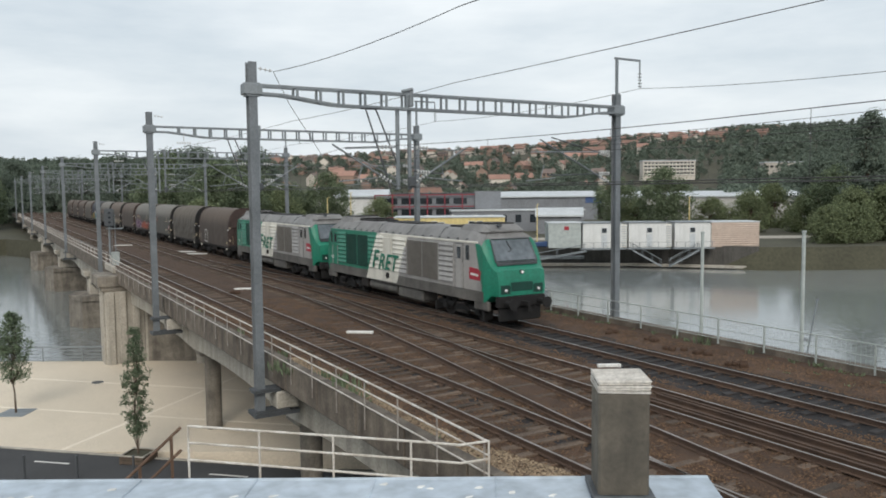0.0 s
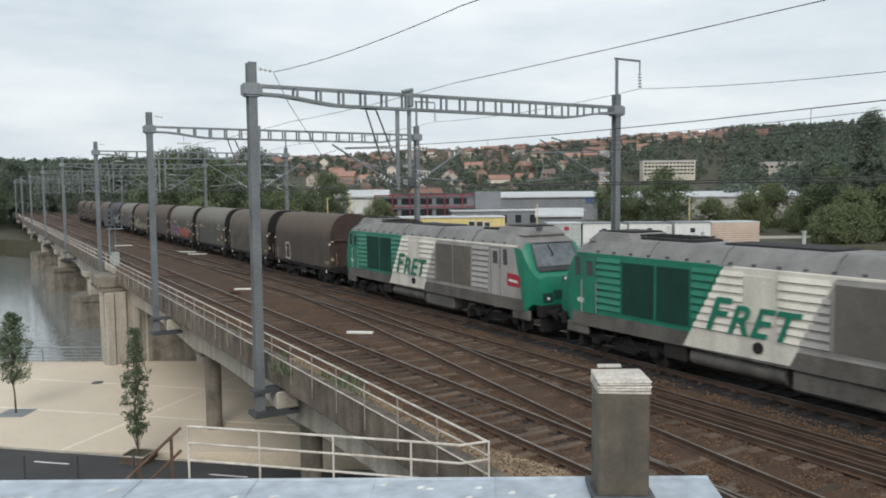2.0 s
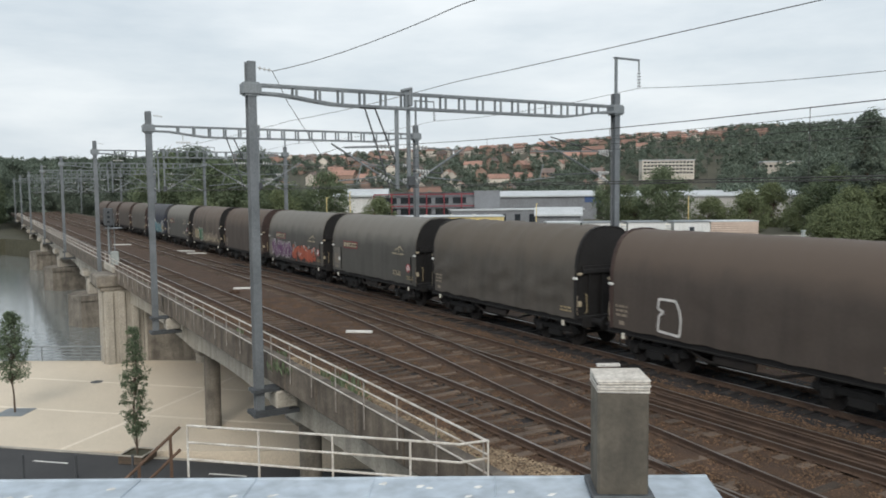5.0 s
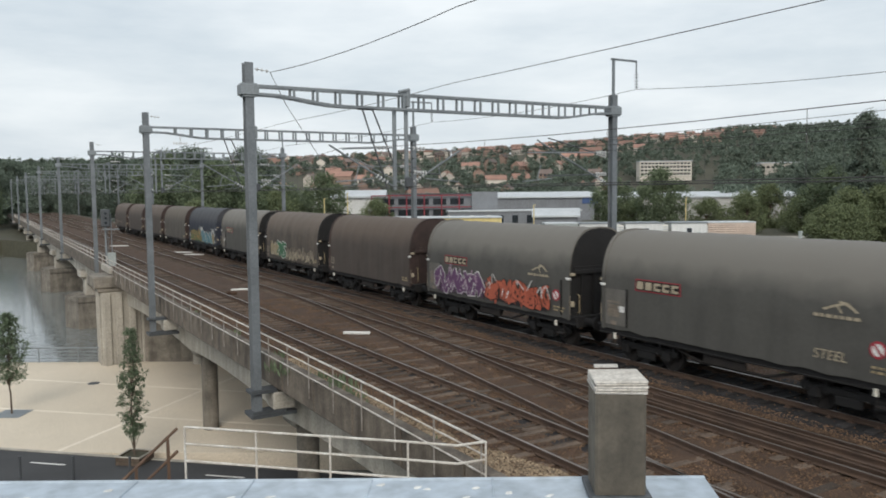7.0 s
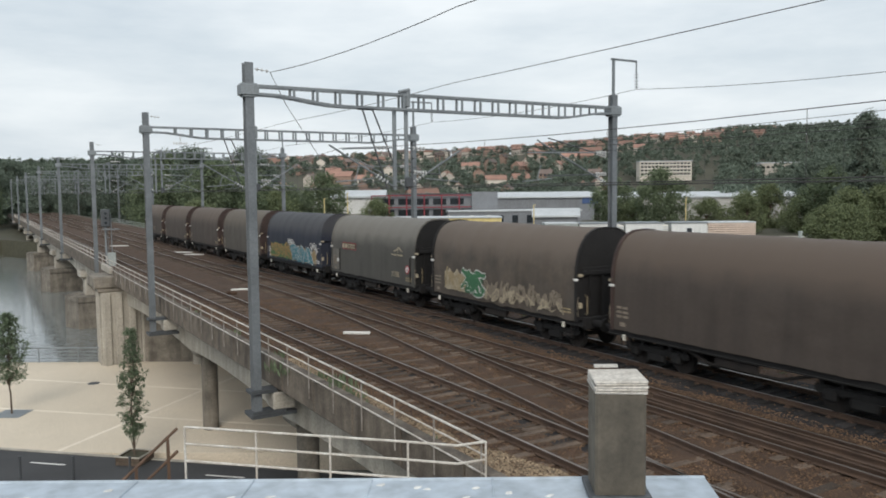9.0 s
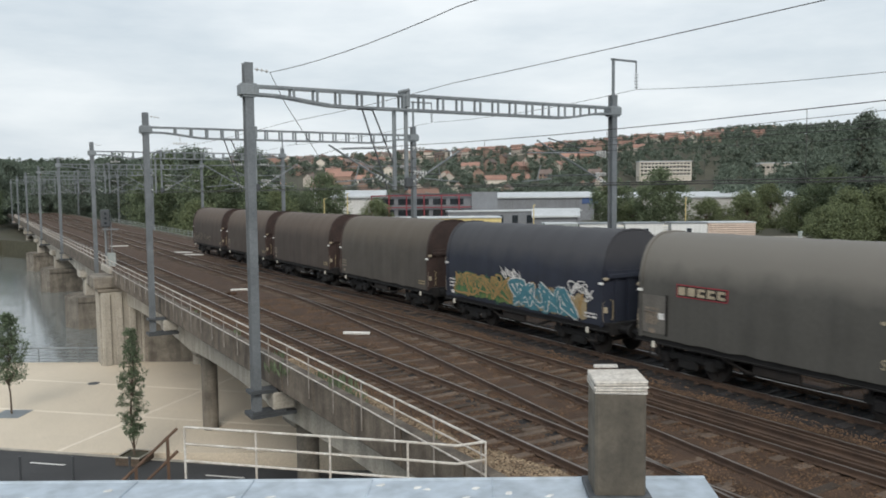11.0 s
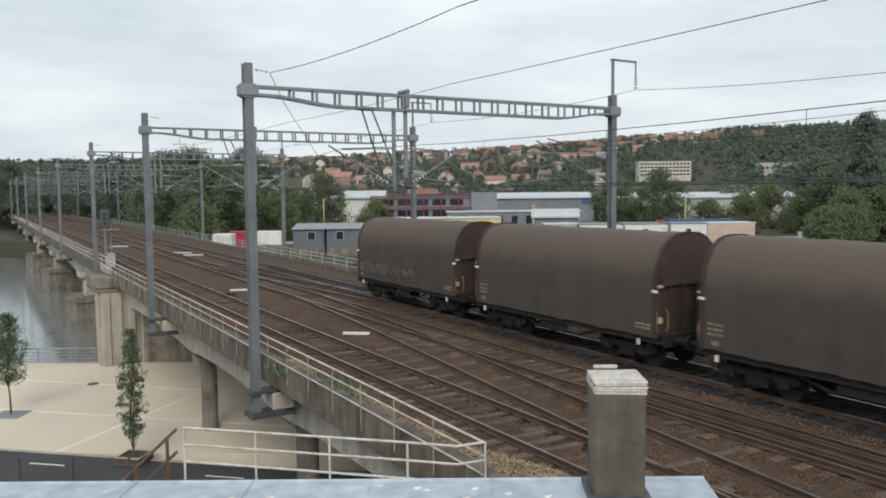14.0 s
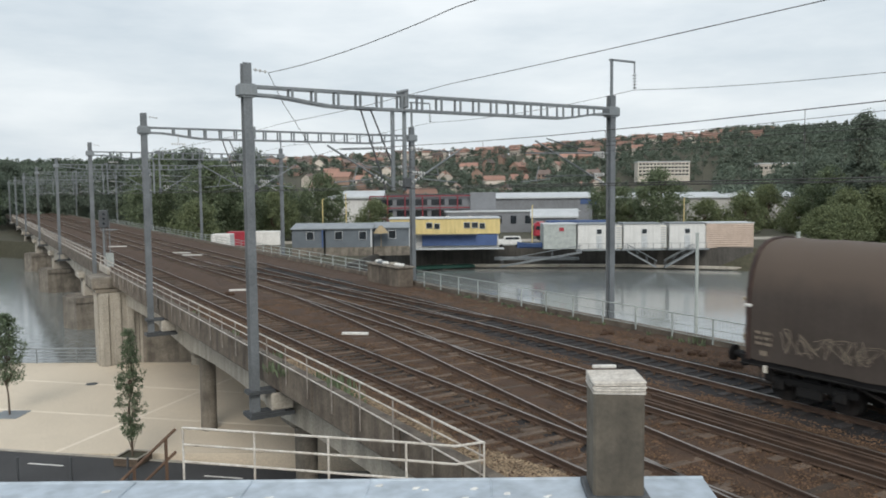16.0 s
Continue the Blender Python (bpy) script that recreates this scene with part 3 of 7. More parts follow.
def build_bed():
    b = Build()
    xs = [9.08 + 15.2 * i / 60 for i in range(61)]
    ys = np.concatenate([np.arange(-12, 45, 0.5), np.arange(45, 300, 3.0)])
    centres = (A_X, B_X, D_X)
    rows = []
    for y in ys:
        row = []
        for x in xs:
            d = min(abs(x - c) for c in centres)
            z = -0.195 + 0.03 * smoothstep(1.2, 1.9, d) * (1 - smoothstep(22, 23.5, x)) + 0.035 * noise.noise((x * 1.3, y * 1.3, 3)) + 0.03 * noise.noise((x * 5, y * 5, 7))
            row.append((x, float(y), z))
        rows.append(row)
    b.sweep(rows, caps=False)
    n = len(xs) - 1
    for i in range(len(b.f)):
        x = (xs[i % n] + xs[i % n + 1]) / 2
        y = ys[i // n]
        wob = 0.35 * noise.noise((0.0, y * 0.45, 1.0))
        # oil stains; along the train's track widened to paint its contact shade
        if -1.85 < x - D_X - wob < 1.7 and y < 66 or abs(x - A_X - 0.75) < 0.40 + wob and y < 40:
            b.k[i] = 1
    whole("ballast_bed", b, [BALLAST, OIL_AND_SHADE], "rust-brown crushed stone ballast with dark stretches of oil and painted train shade", "ballast", kind="structure", smooth=True)


build_bed()
track("railway_track", "straight railway track with rusty rails on old timber sleepers", lambda y: A_X, -11, 298, 4, 62)
track("railway_track", "middle railway track with rusty rails on timber sleepers", lambda y: B_X, -11, 298, 4, 62)
track("railway_track", "oily railway track carrying the freight train", lambda y: D_X, -11, 298, 4, 62, 0.62, OILY_SLEEPERS)
track("crossover_track", "crossover track between two parallel tracks, rusty rails", lambda y: cross_over(y, -6, A_X, 43, B_X), -6, 43, 8, 34, 1.25, TIMBERS)
track("crossover_track", "far crossover track with polished rails", lambda y: cross_over(y, 28, D_X, 70, B_X), 30, 69, 36, 60, 1.25, TIMBERS)


def check_rails():
    t = thing("check_rail", "rusty check rails laid inside the middle track", "check rail", "", "structure")
    for dx in (-0.42, -0.22, 0.25, 0.45):
        b = Build()
        rail_line(b, [(B_X + dx, 4 + i * 1.5) for i in range(9)])
        part("rail", b, [RUST, RUST], t)


check_rails()


def build_stones():
    rnd = random.Random(5)
    b = Build()
    base = [(1, 0, 0), (0, 1, 0), (-1, 0, 0), (0, -1, 0), (0, 0, 0.8), (0, 0, -0.6)]
    fs = [(0, 1, 4), (1, 2, 4), (2, 3, 4), (3, 0, 4)]
    for i in range(120000):
        y = 5 + 38 * rnd.random() ** 1.4
        x = rnd.uniform(9.1, 23.6)
        r = rnd.uniform(0.014, 0.036)
        a = rnd.uniform(0, 6.28)
        dark = abs(x - D_X) < 1.5
        if dark and rnd.random() < 0.93:
            continue
        if min(abs(x - A_X), abs(x - B_X)) < 1.25 and rnd.random() < 0.55:
            continue
        vs = [(x + r * rnd.uniform(0.7, 1.3) * (p[0] * math.cos(a) - p[1] * math.sin(a)), y + r * rnd.uniform(0.7, 1.3) * (p[0] * math.sin(a) + p[1] * math.cos(a)), -0.172 + r * p[2]) for p in base]
        b.add(vs[:5], fs)
    g = Build()
    for i in range(16000):
        y, x = rnd.uniform(9.0, 27.0), rnd.uniform(9.08, 10.75)
        r, a = rnd.uniform(0.018, 0.04), rnd.uniform(0, 6.28)
        if x > 9.8 + 0.75 * smoothstep(16, 12.5, y) + 0.25 * noise.noise((y, 0, 0)):
            continue
        g.add([(x + r * rnd.uniform(0.7, 1.3) * (p[0] * math.cos(a) - p[1] * math.sin(a)), y + r * rnd.uniform(0.7, 1.3) * (p[0] * math.sin(a) + p[1] * math.cos(a)), -0.152 + r * p[2]) for p in base][:5], fs)
    whole("pale_gravel", g, PALE_STONE, "pale loose gravel along the deck edge", "gravel", kind="stuff")
    whole("ballast_stones", b, STONE, "loose brown ballast stones between the rails", "ballast", kind="stuff")


build_stones()

# ---- railings of the deck ----


def parapet_railing():
    t = thing("parapet_railing", "white-painted tubular railing along the viaduct edge", "railing")
    x = 8.66
    for y in np.arange(13.12, 66, 1.94):
        part("post", Build().tube((x, y, -0.55), (x, y, 0.80), 0.022), POST_PAINT, t, "worn grey post")
    for z, r in ((0.80, 0.028), (0.52, 0.02), (0.12, 0.02)):
        part("rail", Build().tube((x, 12.95, z - 0.03), (x, 20.0, z), r).tube((x, 20.0, z), (x, 66, z + 0.02), r), RAIL_PAINT, t)
    u = thing("parapet_railing", "white-painted railing on the far river spans of the viaduct", "railing")
    for y in np.arange(68, 240, 2.6):
        part("post", Build().tube((8.9, y, -0.1), (8.9, y, 0.85), 0.03, 0, 6), RAIL_PAINT, u)
    for z in (0.85, 0.5, 0.15):
        part("rail", Build().tube((8.9, 67.5, z), (8.9, 240, z), 0.035, 0, 6), RAIL_PAINT, u)


parapet_railing()


def east_fence():
    t = thing("railing", "pale green-grey railing with wire infill along the deck", "railing")
    x = 24.2
    ys = list(np.arange(6.0, 43.6, 2.05))
    for y in ys:
        part("post", Build().box((x, y, 0.37), (0.05, 0.05, 0.98)), FENCE_PAINT, t)
    for z, r in ((0.86, 0.026), (0.45, 0.014), (0.08, 0.014)):
        part("rail", Build().tube((x, 5.5, z), (x, 43.8, z), r, 0, 6), FENCE_PAINT, t)
    mesh_b = Build()
    for y in np.arange(5.5, 43.8, 0.17):
        mesh_b.tube((x, y, 0.06), (x, y, 0.86), 0.0035, 0, 3)
    part("wire_infill", mesh_b, FENCE_PAINT, t)
    u = thing("railing", "pale railing beyond the concrete block on the deck", "railing")
    for y in np.arange(50.5, 190, 2.5):
        part("post", Build().box((24.4, y, 0.37), (0.06, 0.06, 0.98)), FENCE_PAINT, u)
    for z in (0.86, 0.55, 0.25):
        part("rail", Build().tube((24.4, 50, z), (24.4, 190, z), 0.03, 0, 6), FENCE_PAINT, u)


east_fence()


def deck_block():
    t = thing("concrete_block", "weathered concrete parapet block beside the track", "concrete block")
    part("block", Build().box((23.55, 46.4, 0.35), (1.1, 4.6, 1.3), 0, None, 0.05), CONCRETE_DARK, t)
    part("coping", Build().box((23.55, 46.4, 1.04), (1.3, 4.8, 0.12), 0, None, 0.03), CONCRETE, t)
    rnd = random.Random(3)
    for i, (y, c) in enumerate(((44.3, WHITE), (44.9, WHITE), (45.6, CONCRETE_PALE), (46.4, WHITE), (47.2, STEEL), (48.0, WHITE))):
        whole("bundle", Build().box((0, 0, 0.09), (0.5, 0.42, 0.18), 0, None, 0.07), c, "pale bundle lying on the concrete block", "bundle", "bundles on the block", at=pose(23.4 + rnd.uniform(-0.15, 0.15), y, 1.1, 0, 0, rnd.uniform(0, 90)), smooth=True)


deck_block()


def terrace_railing():
    t = thing("terrace_railing", "white-painted three-bar railing round a small terrace", "railing")
    p0, p1, p2, p3 = Vector((3.68, 17.27)), Vector((7.30, 13.76)), Vector((8.02, 13.02)), Vector((8.64, 12.93))
    for u in (0.0, 0.335, 0.667, 1.0):
        p = p0.lerp(p1, u)
        part("post", Build().tube((p.x, p.y, -0.35), (p.x, p.y, 0.80), 0.026), RAIL_PAINT, t)
    part("post", Build().tube((*p3, -0.35), (*p3, 0.78), 0.022), RAIL_PAINT, t)
    for z in (0.80, 0.43, 0.05):
        part("rail", Build().path([(*p0, z), (*p0.lerp(p1, 0.5), z), (*p1, z), (*p1.lerp(p2, 0.9), z), (*p2, z), (*p2.lerp(p3, 0.2), z), (*p3, z)], 0.026, 0, 8), RAIL_PAINT, t)
    f = Build()
    f.prism([(3.8, 17.0), (8.0, 12.9), (8.6, 12.3), (7.2, 9.0), (1.8, 13.5)], -0.6, -0.33)
    whole("terrace_floor", f, CONCRETE, "concrete terrace slab beside the viaduct", "terrace", kind="structure")
    for dx, dy in ((3.6, 16.2), (7.6, 12.3), (4.0, 13.0)):
        whole("round_column", Build().tube((dx, dy, -7.3), (dx, dy, -0.6), 0.16, 0, 12), CONCRETE, "slim concrete column under the terrace", "column", "columns under the terrace", smooth=True)
    s = thing("stair_railing", "rusty brown steel stair railing going down from the terrace", "railing")
    a, b = Vector((3.56, 17.42, 0.75)), Vector((1.78, 17.2, -0.6))
    for z in (0.0, -0.5):
        part("rail", Build().tube(a + Vector((0, 0, z)), b + Vector((0, 0, z)), 0.035), RUSTY, s)
    for u in (0.12, 0.5, 0.95):
        p = a.lerp(b, u)
        part("post", Build().box((p.x, p.y, p.z - 0.6), (0.06, 0.06, 1.25)), RUSTY, s)
    st = Build()
    for i in range(9):
        st.box((3.3 - i * 0.24, 17.0, -0.5 - i * 0.17), (0.28, 1.1, 0.08))
    whole("stair", st, CONCRETE, "concrete stair flight beside the terrace", "stair", kind="structure")
    g = thing("stair_railing", "rusty brown railing end at the stair foot", "railing")
    part("post", Build().box((-0.33, 15.6, -0.1), (0.07, 0.07, 1.7)), RUSTY, g)
    part("rail", Build().tube((-0.28, 15.6, 0.55), (-1.6, 15.9, 0.62), 0.04), RUSTY, g)


terrace_railing()

# ---- the roof under the camera, with its chimney ----


def roof_and_chimney():
    t = thing("roof", "blue-grey zinc sheet roof with standing seams", "roof", kind="structure")
    a, b = Vector((-0.25, 4.832)), Vector((3.213, 2.755))
    d = (b - a).normalized()
    back = Vector((d.y, -d.x))
    back = -back if back.dot(Vector((0, 1))) > 0 else back
    c1, c0 = b + 2.6 * back - 0.17 * d, a + 5.5 * back - 0.5 * d
    c2 = b + 5.5 * back - 0.36 * d
    r = Build()
    r.prism([tuple(a), tuple(b), tuple(c1), tuple(c2), tuple(c0)], 4.28, 4.35)
    part("zinc_sheet", r, ZINC, t)
    for u in (0.02, 0.92, 1.53, 2.15, 2.78):
        p = a + (u + 0.15) * d
        q = p + 4.5 * back - 0.15 * d
        seam = Build()
        seam.tube((*p, 4.352), (*q, 4.352), 0.006, 0, 6)
        part("seam", seam, ZINC, t)
    part("edge_lip", Build().tube((*a, 4.335), (*b, 4.335), 0.022, 0, 10), ZINC, t)
    rnd = random.Random(8)
    for i in range(16):
        p = a + rnd.uniform(0.3, 3.3) * d + rnd.uniform(0.06, 0.3) * back
        n = 7
        sp = [(p.x + rnd.uniform(0.006, 0.02) * math.cos(k * 6.28 / n) * 1.6, p.y + rnd.uniform(0.006, 0.02) * math.sin(k * 6.28 / n)) for k in range(n)]
        part("dropping", Build().prism(sp, 4.346, 4.3535), WHITE, t, "white bird dropping")
    wall = Build()
    inner = [a + 0.25 * back + 0.2 * d, b + 0.25 * back - 0.3 * d, c2 + 0.2 * d - 0.2 * back, c0 + 0.3 * d - 0.2 * back]
    wall.prism([tuple(p) for p in inner], -7.3, 4.28)
    whole("wall_house", wall, RENDER, "pale rendered wall of the house below the roof", "wall", kind="structure")
    ch = thing("chimney", "square stained concrete chimney stack with a pale cap", "chimney", at=pose(2.677, 2.842, 4.35, 0, 0, -33))
    sh = Build()
    sh.box((0, 0, -0.155), (0.244, 0.244, 1.375), 0, None, 0.012)
    part("shaft", sh, CHIMNEY_C, ch)
    cap = Build()
    for i in range(4):
        cap.box((0, 0, 0.536 + 0.0125 * i), (0.256 - 0.008 * (i % 2), 0.256 - 0.008 * (i % 2), 0.0115), 0, None, 0.004)
    cap.box((0, 0, 0.586), (0.254, 0.254, 0.016), 0, None, 0.006)
    rr = random.Random(2)
    cap.v = [(x + rr.uniform(-0.003, 0.003), y + rr.uniform(-0.003, 0.003), z + rr.uniform(-0.002, 0.002)) for x, y, z in cap.v]
    part("cap", cap, CHIMNEY_TOP, ch, "pale weathered mortar cap")
    part("flashing", Build().box((0, 0, 0.018), (0.30, 0.30, 0.03), 0, None, 0.006), STEEL_DARK, ch, "dark lead flashing")


roof_and_chimney()

# ---- overhead line portals ----
PORTALS = [26.5, 45.1, 72.0, 103.0, 136.0, 172.0, 208.0, 245.0]


def insulator(b, p, q, r=0.05, n=5, k=0):
    p, q = Vector(p), Vector(q)
    b.tube(p, q, 0.016, k, 6)
    d = (q - p).normalized()
    for i in range(n):
        c = p.lerp(q, (i + 0.5) / n)
        b.tube(c - 0.014 * d, c + 0.014 * d, r, k, 10)


def h_post(x, y, z0, z1, w=0.30):
    b = Build()
    h = z1 - z0
    for s in (-1, 1):
            b.box((x, y + s * w / 2, (z0 + z1) / 2), (w, 0.03, h), 0, None, 0.006)
    b.box((x, y, (z0 + z1) / 2), (0.05, w - 0.02, h))
    return b


def portal(y, near):
    t = thing("catenary_portal", "galvanised steel portal carrying the overhead line", "catenary portal", "overhead line portals")
    xl, xr = (8.12, 24.62) if y < 60 else (8.6, 25.2)
    part("post", h_post(xl, y, -1.82, 10.25), STEEL_POST, t)
    part("post", h_post(xr, y, -0.95, 10.05, 0.28), STEEL_POST, t)
    for x in (xl, xr):
        part("clamp", Build().box((x, y, 9.33), (0.62, 0.5, 0.36), 0, None, 0.02).box((x, y, 9.53), (0.5, 0.4, 0.05)).box((x, y, 9.12), (0.46, 0.42, 0.05)), STEEL, t)
    top, w = 9.47, 0.42

    def bottom(x):
        return 9.2 - 0.27 * min(smoothstep(xl + 0.6, xl + 3.4, x), 1 - smoothstep(xr - 3.0, xr - 0.6, x))
    xs = list(np.linspace(xl + 0.3, xr - 0.3, 25))
    for s in (-1, 1):
        yy = y + s * w / 2
        part("chord", Build().box(((xl + xr) / 2, yy, top), (xr - xl - 0.4, 0.05, 0.085)), STEEL, t)
        low = Build()
        low.sweep([[(x0, yy - 0.025, bottom(x0) - 0.045), (x0, yy + 0.025, bottom(x0) - 0.045), (x0, yy + 0.025, bottom(x0) + 0.04), (x0, yy - 0.025, bottom(x0) + 0.04)] for x0 in xs], closed=True)
        part("chord", low, STEEL, t)
    for i, x in enumerate(np.arange(xl + 1.55, xr - 0.9, 0.86)):
        b = Build()
        for s in (-1, 1):
            b.box((x, y + s * w / 2, (top + bottom(x)) / 2), (0.09, 0.035, top - bottom(x) - 0.05))
        b.box((x, y, top), (0.06, w, 0.04)).box((x, y, bottom(x)), (0.06, w, 0.04))
        part("batten", b, STEEL, t)
    j = Build()
    j.box((14.15, y - 0.02, 9.32), (0.16, 0.5, 0.62), 0, None, 0.03).tube((13.75, y - 0.24, 9.55), (14.2, y - 0.24, 9.66), 0.06)
    part("joint", j, STEEL, t)
    # drop tubes between the tracks
    for x in (13.66, 14.16):
        part("drop_tube", Build().box((x, y, 7.45), (0.13, 0.13, 3.1), 0, None, 0.02), STEEL, t)
    # foot of the outer post on its bracket
    foot = Build()
    foot.box((xl + 0.2, y, -1.03), (0.95, 0.62, 0.12)).box((xl + 0.5, y, -1.84), (1.6, 0.9, 0.14)).box((xl + 0.35, y - 0.36, -1.74), (1.2, 0.08, 0.1))
    foot.tube((xl + 0.5, y - 0.3, -1.10), (xl + 1.15, y - 0.3, -1.80), 0.04).tube((xl + 0.5, y + 0.3, -1.10), (xl + 1.15, y + 0.3, -1.80), 0.04)
    part("bracket", foot, STEEL_DARK, t, "dark steel bracket bolted to the deck edge")
    part("corbel", Build().box((9.0, y, -1.40), (0.8, 0.8, 0.62), 0, None, 0.05), CONCRETE_PALE, t, "pale concrete corbel")
    part("corbel", Build().box((24.75, y, -0.66), (0.8, 0.7, 0.66), 0, None, 0.05), CONCRETE, t, "pale concrete corbel")
    # arm with a hanging insulator on the far post
    arm = Build()
    arm.box((xr + 0.02, y, 10.8), (0.10, 0.10, 1.7)).box((xr + 0.65, y, 11.62), (1.5, 0.10, 0.08)).tube((xr + 1.4, y, 11.6), (xr + 1.4, y, 11.1), 0.035)
    part("arm", arm, STEEL, t)
    ins = Build()
    insulator(ins, (xr + 1.4, y, 11.1), (xr + 1.42, y, 10.4), 0.09, 5)
    part("insulator", ins, STEEL_DARK, t, "dark ribbed hanging insulator")
    st = Build()
    insulator(st, (xl + 0.25, y, 10.06), (xl + 0.75, y, 10.0), 0.06, 3)
    part("insulator", st, INSULATOR, t)
    # cantilevers over each track
    for x0, x1 in ((13.6, A_X), (14.2, B_X), (xr - 0.2, D_X)):
        c = Build()
        s = 1 if x1 > x0 else -1
        top_z, tip = (7.95, x1 - s * 0.5) if x1 == D_X else (7.55, x1 + s * 0.5)
        c.tube((x0, y, 6.05), (tip, y, top_z), 0.035).tube((x0, y, 7.5), (x1, y, 7.42), 0.028)
        c.tube((x1 - s * 0.7, y, 6.9), (x1 - s * 0.5, y, 6.25), 0.02).tube((x1 - s * 1.3, y, 6.35), (x1 + s * 0.25, y, 6.22), 0.022)
        part("cantilever", c, STEEL, t)
        i2 = Build()
        d = Vector((tip - x0, 0, top_z - 6.05)).normalized()
        p = Vector((x0, y, 6.05)) + 0.25 * d
        insulator(i2, p, p + 0.6 * d, 0.08, 4)
        insulator(i2, (x0 + s * 0.2, y, 7.5), (x0 + s * 0.8, y, 7.48), 0.08, 4)
        part("insulator", i2, INSULATOR, t)
    if near:
        for x1, z1, x2, z2 in ((xr - 0.25, 6.55, D_X + 0.9, 6.45), (xr - 0.25, 7.3, D_X + 1.1, 8.05), (14.3, 6.6, B_X - 0.6, 6.5)):
            part("steady_arm", Build().tube((x1, y, z1), (x2, y, z2), 0.026), STEEL_DARK, t, "dark steady arm")
            dd = Vector((x2 - x1, 0, z2 - z1)).normalized()
            g = Build()
            insulator(g, Vector((x1, y, z1)) + 0.15 * dd, Vector((x1, y, z1)) + 0.75 * dd, 0.085, 5)
            part("insulator", g, INSULATOR, t)
        part("terminal_box", Build().box((14.15, y - 0.2, 6.2), (0.3, 0.22, 0.4), 0, None, 0.04), STEEL_DARK, t)
        if y > 30:
            pw = Build()
            insulator(pw, (xl + 1.4, y, 8.62), (xl + 2.2, y, 8.62), 0.075, 6)
            pw.tube((xl + 1.8, y, 8.7), (xl + 1.8, y, 9.1), 0.02)
            part("insulator", pw, INSULATOR, t)
        rods = Build()
        rods.tube((12.35, y, 8.9), (13.35, y, 5.95), 0.032).tube((12.75, y, 8.92), (13.75, y, 6.6), 0.032).box((12.55, y, 8.9), (0.6, 0.45, 0.06))
        part("stay_rod", rods, STEEL_DARK, t, "dark slanting stay rods")


for i, y in enumerate(PORTALS):
    portal(y, i < 3)


def span_wire(name, label, pts, r=0.012, sag=0.0):
    """A wire through its holding points, with sag between them."""
    b = Build()
    line = []
    for p, q in zip(pts, pts[1:]):
        p, q = Vector(p), Vector(q)
        for i in range(8):
            u = i / 8
            m = p.lerp(q, u)
            m.z -= sag * 4 * u * (1 - u)
            line.append(m)
    line.append(Vector(pts[-1]))
    b.path(line, r, 0, 4)
    whole(name, b, WIRE, label, "overhead wire", "overhead wires")
    return line


def wires():
    stops = [-6.0] + PORTALS
    for x in (A_X, B_X, D_X):
        span_wire("contact_wire", "thin dark contact wire above the track", [(x + (0.15 if i % 2 else -0.15), y, 6.02) for i, y in enumerate(stops)], 0.011, 0.02)
        span_wire("messenger_wire", "dark messenger wire sagging between portals", [(x, y, 7.45) for y in stops], 0.009, 0.35)
        for y0, y1 in zip(stops[:5], stops[1:6]):
            n = int((y1 - y0) / 4.6)
            for i in range(1, n):
                u = i / n
                b = Build()
                b.tube((x, y0 + u * (y1 - y0), 7.45 - 0.35 * 4 * u * (1 - u)), (x, y0 + u * (y1 - y0), 6.02), 0.006, 0, 3)
                whole("dropper", b, WIRE, "thin dropper wire between messenger and contact wire", "dropper wire", "overhead wires")
    span_wire("feeder_wire", "dark feeder wire anchored to the portal post", [(8.9, 26.5, 9.98), (9.35, 15.0, 9.92), (10.2, -5.0, 10.35)], 0.014, 0.16)
    span_wire("jumper_wire", "dark jumper wire dropping from the portal post", [(8.9, 26.5, 9.98), (9.6, 27.0, 9.0), (10.9, 28.0, 7.7), (11.6, 29.0, 7.3), (13.6, 30.0, 7.25)], 0.014, 0.0)
    span_wire("feeder_wire", "long feeder wire running above the portals", [(16.2, y, 10.05) for y in (-8.0, 26.5, 45.1, 72.0, 103.0, 136.0)], 0.014, 0.10)
    span_wire("feeder_wire", "feeder wire hanging from the portal arms", [(26.05, -8.0, 10.0), (26.05, 9.0, 9.6)] + [(26.05, y, 10.38) for y in PORTALS], 0.012, 0.25)
    span_wire("feeder_wire", "thin feeder wire beside the far posts", [(24.4, y, 8.0) for y in [-8.0] + PORTALS], 0.010, 0.15)
    span_wire("feeder_wire", "thin feeder wire slung from the far post", [(24.1, -8.0, 8.55), (24.1, 14.0, 8.2), (24.2, 26.5, 8.15), (24.2, 45.1, 8.1)], 0.010, 0.04)
    span_wire("feeder_wire", "thin wire beside the far posts", [(22.2, y, 7.9) for y in [-8.0] + PORTALS[:5]], 0.010, 0.15)


wires()


